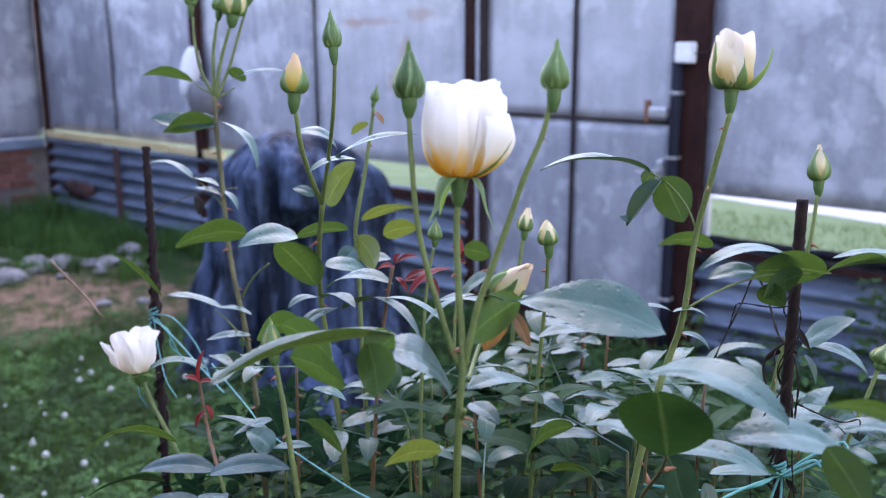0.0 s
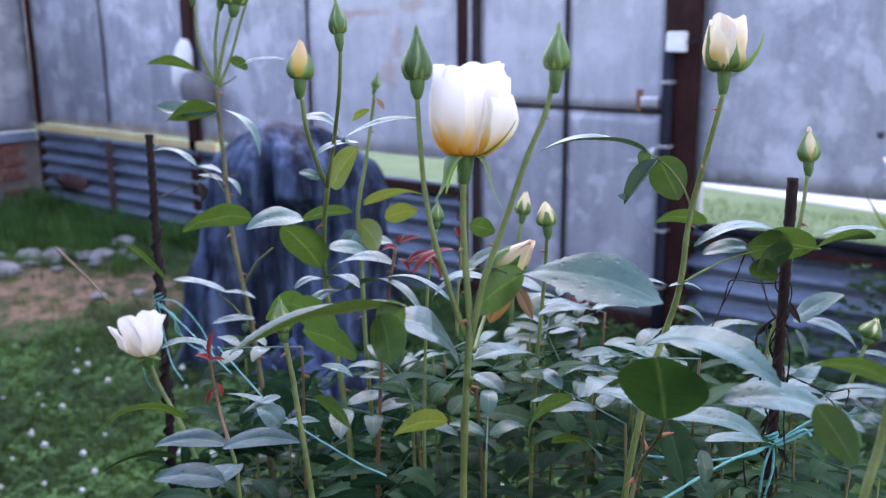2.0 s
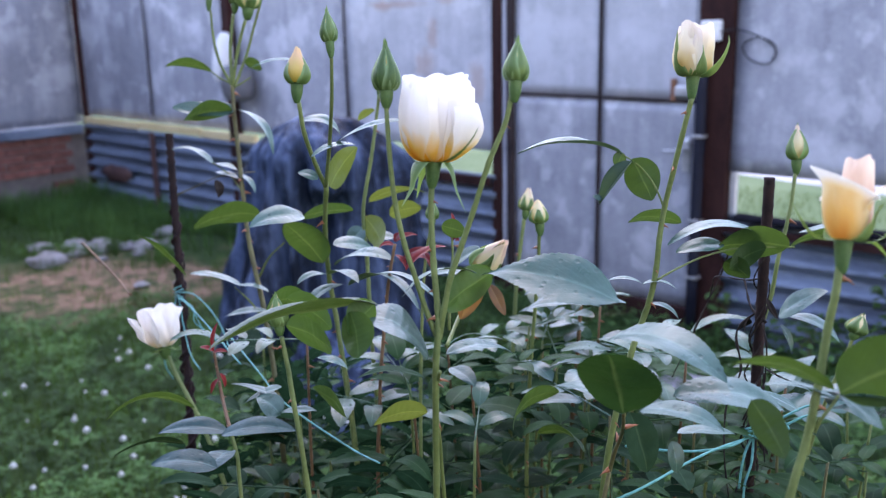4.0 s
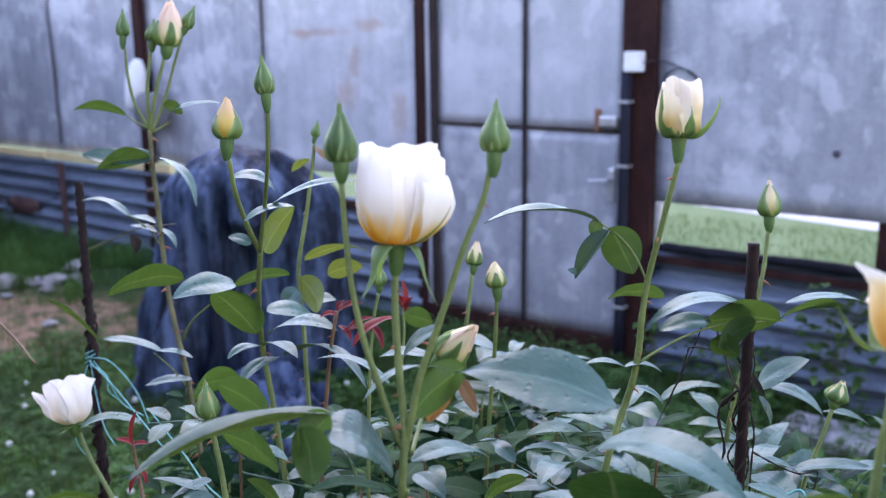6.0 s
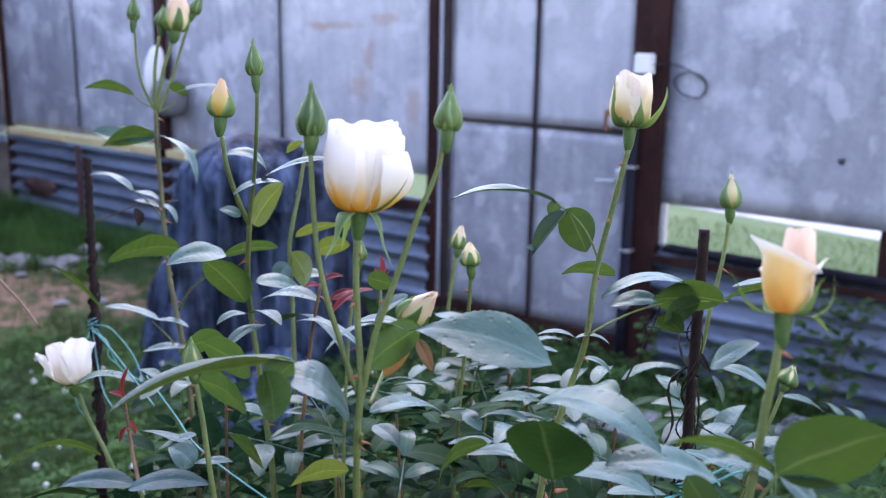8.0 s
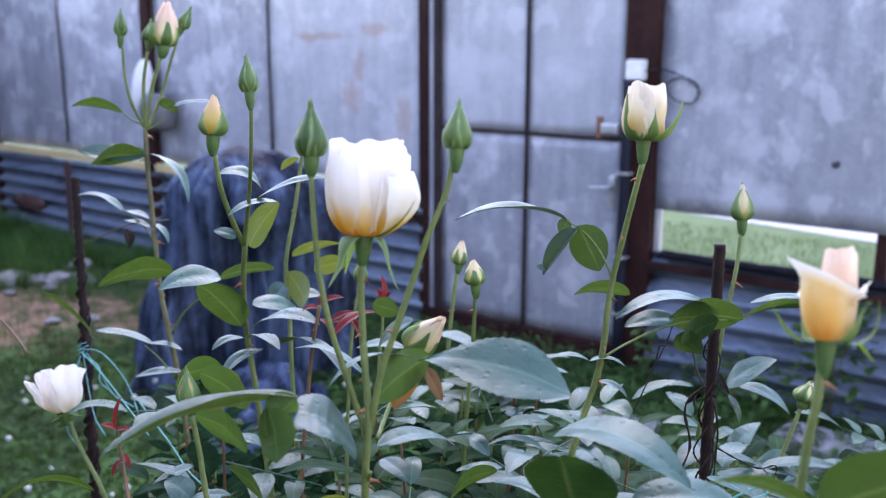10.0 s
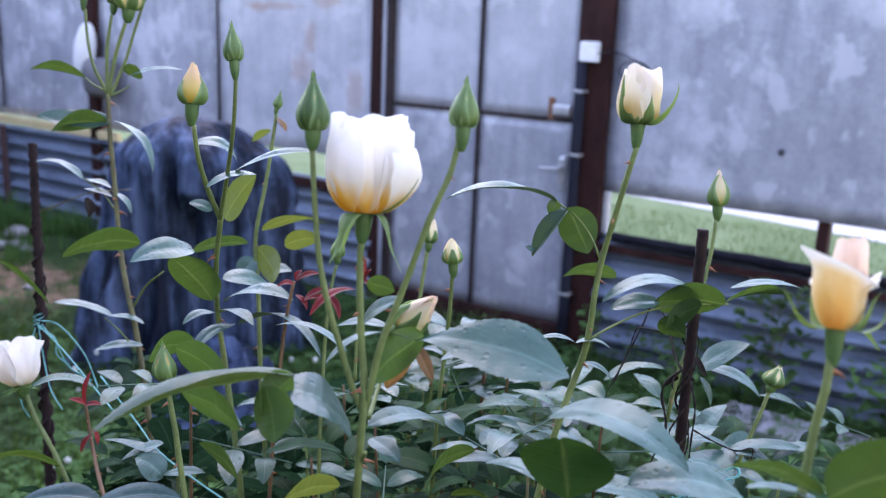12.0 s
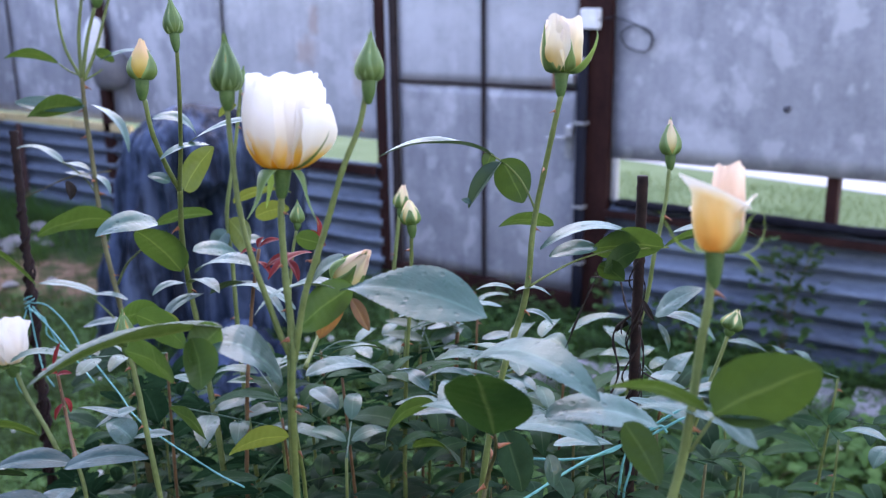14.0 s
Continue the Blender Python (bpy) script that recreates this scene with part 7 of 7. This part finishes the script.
twine("turquoise twine tied round the leaning stake", [
    ring(-1.026, 0.842, 1.282, 0.0085, 3, 0.02),
    [(-1.02, 0.835, 1.29), (-0.901, 0.796, 1.289), (-0.784, 0.754, 1.286), (-0.673, 0.71, 1.289)],
    [(-1.02, 0.84, 1.29), (-0.995, 0.846, 1.265), (-0.974, 0.853, 1.228), (-0.903, 0.842, 1.227)],
    [(-1.02, 0.835, 1.285), (-0.962, 0.826, 1.282), (-0.957, 0.823, 1.26), (-0.94, 0.831, 1.245)],
    [(-1.02, 0.836, 1.292), (-0.985, 0.82, 1.245), (-0.94, 0.8, 1.215), (-0.9, 0.79, 1.2)],
    [(-1.02, 0.834, 1.296), (-0.965, 0.835, 1.3), (-0.9, 0.83, 1.272), (-0.84, 0.81, 1.236)],
    [(-1.02, 0.832, 1.285), (-1.0, 0.79, 1.227), (-0.99, 0.783, 1.187), (-0.991, 0.795, 1.16)],
    [(-0.8, 0.785, 1.277), (-0.679, 0.746, 1.261), (-0.571, 0.702, 1.263), (-0.429, 0.682, 1.254), (-0.366, 0.669, 1.26)]])
twine("turquoise twine knotted round the upright stake", [
    ring(-0.054, 0.917, 1.296, 0.0072, 3, 0.012),
    [(-0.046, 0.906, 1.301), (-0.03, 0.915, 1.318), (-0.014, 0.922, 1.332), (0.0, 0.93, 1.341), (0.006, 0.926, 1.336), (-0.004, 0.92, 1.33), (-0.02, 0.912, 1.318), (-0.043, 0.904, 1.301)],
    [(-0.046, 0.906, 1.301), (-0.034, 0.908, 1.312), (-0.02, 0.914, 1.322), (-0.012, 0.912, 1.318)],
    [(-0.046, 0.906, 1.302), (-0.066, 0.872, 1.296), (-0.085, 0.838, 1.286), (-0.112, 0.78, 1.268), (-0.163, 0.72, 1.24), (-0.22, 0.68, 1.2)],
    [(-0.046, 0.906, 1.3), (-0.042, 0.895, 1.277), (-0.046, 0.89, 1.249), (-0.045, 0.89, 1.21)],
    [(-0.048, 0.905, 1.3), (-0.05, 0.893, 1.28), (-0.053, 0.893, 1.245)],
    [(-0.05, 0.906, 1.302), (-0.06, 0.88, 1.296), (-0.1, 0.86, 1.285), (-0.16, 0.84, 1.28)]], 0.0014)

vine = root("dead_vine", -0.05, 0.92, 1.2, "black dried vine twisted round the upright stake", "dead vine")
for pts, r0, r1 in (
    ([(-0.045, 0.916, 1.425), (-0.067, 0.928, 1.434), (-0.088, 0.956, 1.453), (-0.105, 0.974, 1.471), (-0.117, 0.98, 1.477), (-0.129, 0.986, 1.446), (-0.138, 0.968, 1.41), (-0.144, 0.955, 1.384)], 0.0018, 0.0012),
    ([(-0.052, 0.924, 1.47), (-0.079, 0.939, 1.459), (-0.12, 0.956, 1.452), (-0.135, 0.978, 1.434), (-0.146, 0.987, 1.404), (-0.177, 0.972, 1.314)], 0.0014, 0.0009),
    ([(-0.037, 0.905, 1.379), (-0.012, 0.886, 1.382), (0.014, 0.872, 1.385), (0.026, 0.882, 1.387), (0.026, 0.878, 1.372)], 0.0013, 0.001),
    (ring(-0.054, 0.919, 1.30, 0.0075, 3.0, 0.2, 0.5, 24), 0.0016, 0.0012),
    (ring(-0.054, 0.919, 1.25, 0.0085, 2.2, 0.22, 0.3, 20), 0.0018, 0.001),
    (ring(-0.057, 0.919, 1.1, 0.008, 4.0, 0.3, 0.4, 28), 0.002, 0.0014),
    ([(-0.046, 0.91, 1.426), (-0.036, 0.9, 1.402), (-0.038, 0.905, 1.368), (-0.036, 0.9, 1.326), (-0.03, 0.9, 1.28)], 0.0016, 0.0012),
    ([(-0.05, 0.925, 1.44), (-0.075, 0.915, 1.41), (-0.066, 0.91, 1.37), (-0.075, 0.9, 1.33), (-0.07, 0.89, 1.28), (-0.06, 0.89, 1.22)], 0.0022, 0.0012),
):
    tube("vine_stem", pts, 0.7 * r0, 0.6 * r1, M_VINE, vine, sides=6, per=5, wobble=0.35)
rnd = random.Random(9)
for k in range(30):
    a, z = rnd.uniform(0, 6.283), rnd.uniform(1.1, 1.45)
    b0 = Vector((-0.054 + 0.008 * math.cos(a), 0.919 + 0.008 * math.sin(a), z))
    t0 = b0 + Vector((0.012 * math.cos(a), 0.012 * math.sin(a), rnd.uniform(-0.022, 0.0)))
    leaf(vine, b0, t0, 0.006, (math.sin(a), -math.cos(a), 0.4), 0.15, 0.8, M_VINE, 1.0, "dry_leaf")


def on_stake(z):
    """A place on the leaning stake's axis at a height."""
    k = (1.553 - z) / 1.573
    return -1.074 + 0.289 * k, 0.88 - 0.208 * k, z


vine2 = root("dead_vine", *on_stake(1.2), "dark dried stem wound round the leaning stake", "dead vine")
for z0, z1, turns, r, thick in ((1.2, 1.44, 5, 0.008, 0.0032), (1.12, 1.36, 3.5, 0.009, 0.0026), (1.0, 1.2, 4, 0.009, 0.003)):
    pts = []
    for k in range(31):
        x, y, z = on_stake(z0 + (z1 - z0) * k / 30)
        g = 6.283 * turns * k / 30
        pts.append((x + r * math.cos(g), y + r * math.sin(g), z))
    tube("vine_stem", pts, thick, thick * 0.6, M_REBAR, vine2, sides=6, per=3, wobble=0.15)
x, y, z = on_stake(1.45)
tube("vine_stem", [(x, y, z), (x + 0.03, y + 0.02, z + 0.015), (x + 0.07, y + 0.05, z + 0.035), (x + 0.11, y + 0.09, z + 0.04)], 0.0012, 0.0008, M_CANE_OLD, vine2, sides=5, per=4)


# ---- weeds before the right-hand fence ----
def weed(x, y, height, spread, count, seed, size, label, mat=None):
    rnd = random.Random(seed)
    w = root("weed", x, y, 0.0, label, "weed", "weeds by the fence")
    verts, faces, uvs = [], [], []
    for k in range(count):
        a, q = rnd.uniform(0, 6.283), rnd.random() ** 0.6
        z = height * rnd.random() ** 0.8
        b0 = Vector((x + spread * q * math.cos(a), y + 0.7 * spread * q * math.sin(a), z + 0.01))
        a2 = rnd.uniform(0, 6.283)
        d = Vector((math.cos(a2), math.sin(a2), rnd.uniform(-0.5, 0.4))) * size * rnd.uniform(0.6, 1.3)
        v, f, u = leaflet_arrays(b0, b0 + d, size * rnd.uniform(0.5, 0.8), (rnd.uniform(-0.4, 0.4), rnd.uniform(-0.4, 0.4), 1), 0.12, 0.3, 0.2, True, 5, 4, 0.6, k)
        i0 = len(verts)
        verts.extend(v), uvs.extend(u), faces.extend(tuple(i + i0 for i in g) for g in f)
    put("foliage", mesh_from("foliage", verts, faces, mat or M_CLOVER, uvs), w)
    for k in range(5):
        a = rnd.uniform(0, 6.283)
        tube("stalk", [(x, y, 0), (x + 0.2 * spread * math.cos(a), y + 0.2 * spread * math.sin(a), height * 0.5), (x + 0.6 * spread * math.cos(a), y + 0.5 * spread * math.sin(a), height * 0.95)], 0.003, 0.0015, M_CANE_OLD, w, sides=5, per=3)


weed(-0.8, 4.45, 0.62, 0.18, 150, 1, 0.062, "dark leafy weed growing up against the corrugated fence")
weed(-0.1, 4.4, 0.42, 0.34, 260, 2, 0.062, "dark leafy weed at the foot of the fence")
weed(-1.25, 4.45, 0.24, 0.32, 260, 3, 0.045, "low leafy weed at the foot of the fence")
weed(-0.5, 3.25, 0.22, 0.42, 230, 4, 0.065, "bright green low leafy weeds in the yard", M_WEED)
weed(-0.12, 3.5, 0.24, 0.42, 230, 5, 0.065, "bright green low leafy weeds in the yard", M_WEED)
weed(-0.75, 2.7, 0.14, 0.4, 220, 6, 0.045, "bright green low leafy weeds in the yard", M_WEED)
weed(-1.75, 4.5, 0.3, 0.08, 40, 7, 0.05, "young yellow-green weed beside the gate post")
weed(-2.5, 4.35, 0.14, 0.5, 120, 8, 0.035, "low weeds before the gate threshold")

# ---- bricks of the low wall, course by course ----
def brick_mesh(length):
    bm = box_arrays(-0.03, 0.012, -length / 2, length / 2, 0.0, 0.064, 0.006)
    me = bpy.data.meshes.new("brick")
    bm.to_mesh(me)
    bm.free()
    me.materials.append(M_BRICK)
    return me


FULL, HALF = brick_mesh(0.235), brick_mesh(0.112)
rnd = random.Random(12)
for course in range(9):
    z = -0.02 + 0.075 * course
    y = 4.5 - (0.06 if course % 2 else 0.0)
    first = True
    while y > 2.0:
        me, step = (HALF, 0.124) if first and course % 2 else (FULL, 0.247)
        first = False
        if not (course < 4 and noise.noise((y * 1.1, z * 3, 4)) > 0.12):
            put("brick", me, west, Matrix.Translation((LX - 0.012 + rnd.uniform(-0.006, 0.004), y - step / 2, z)) @ Matrix.Rotation(rnd.uniform(-0.02, 0.02), 4, "Z"))
        y -= step
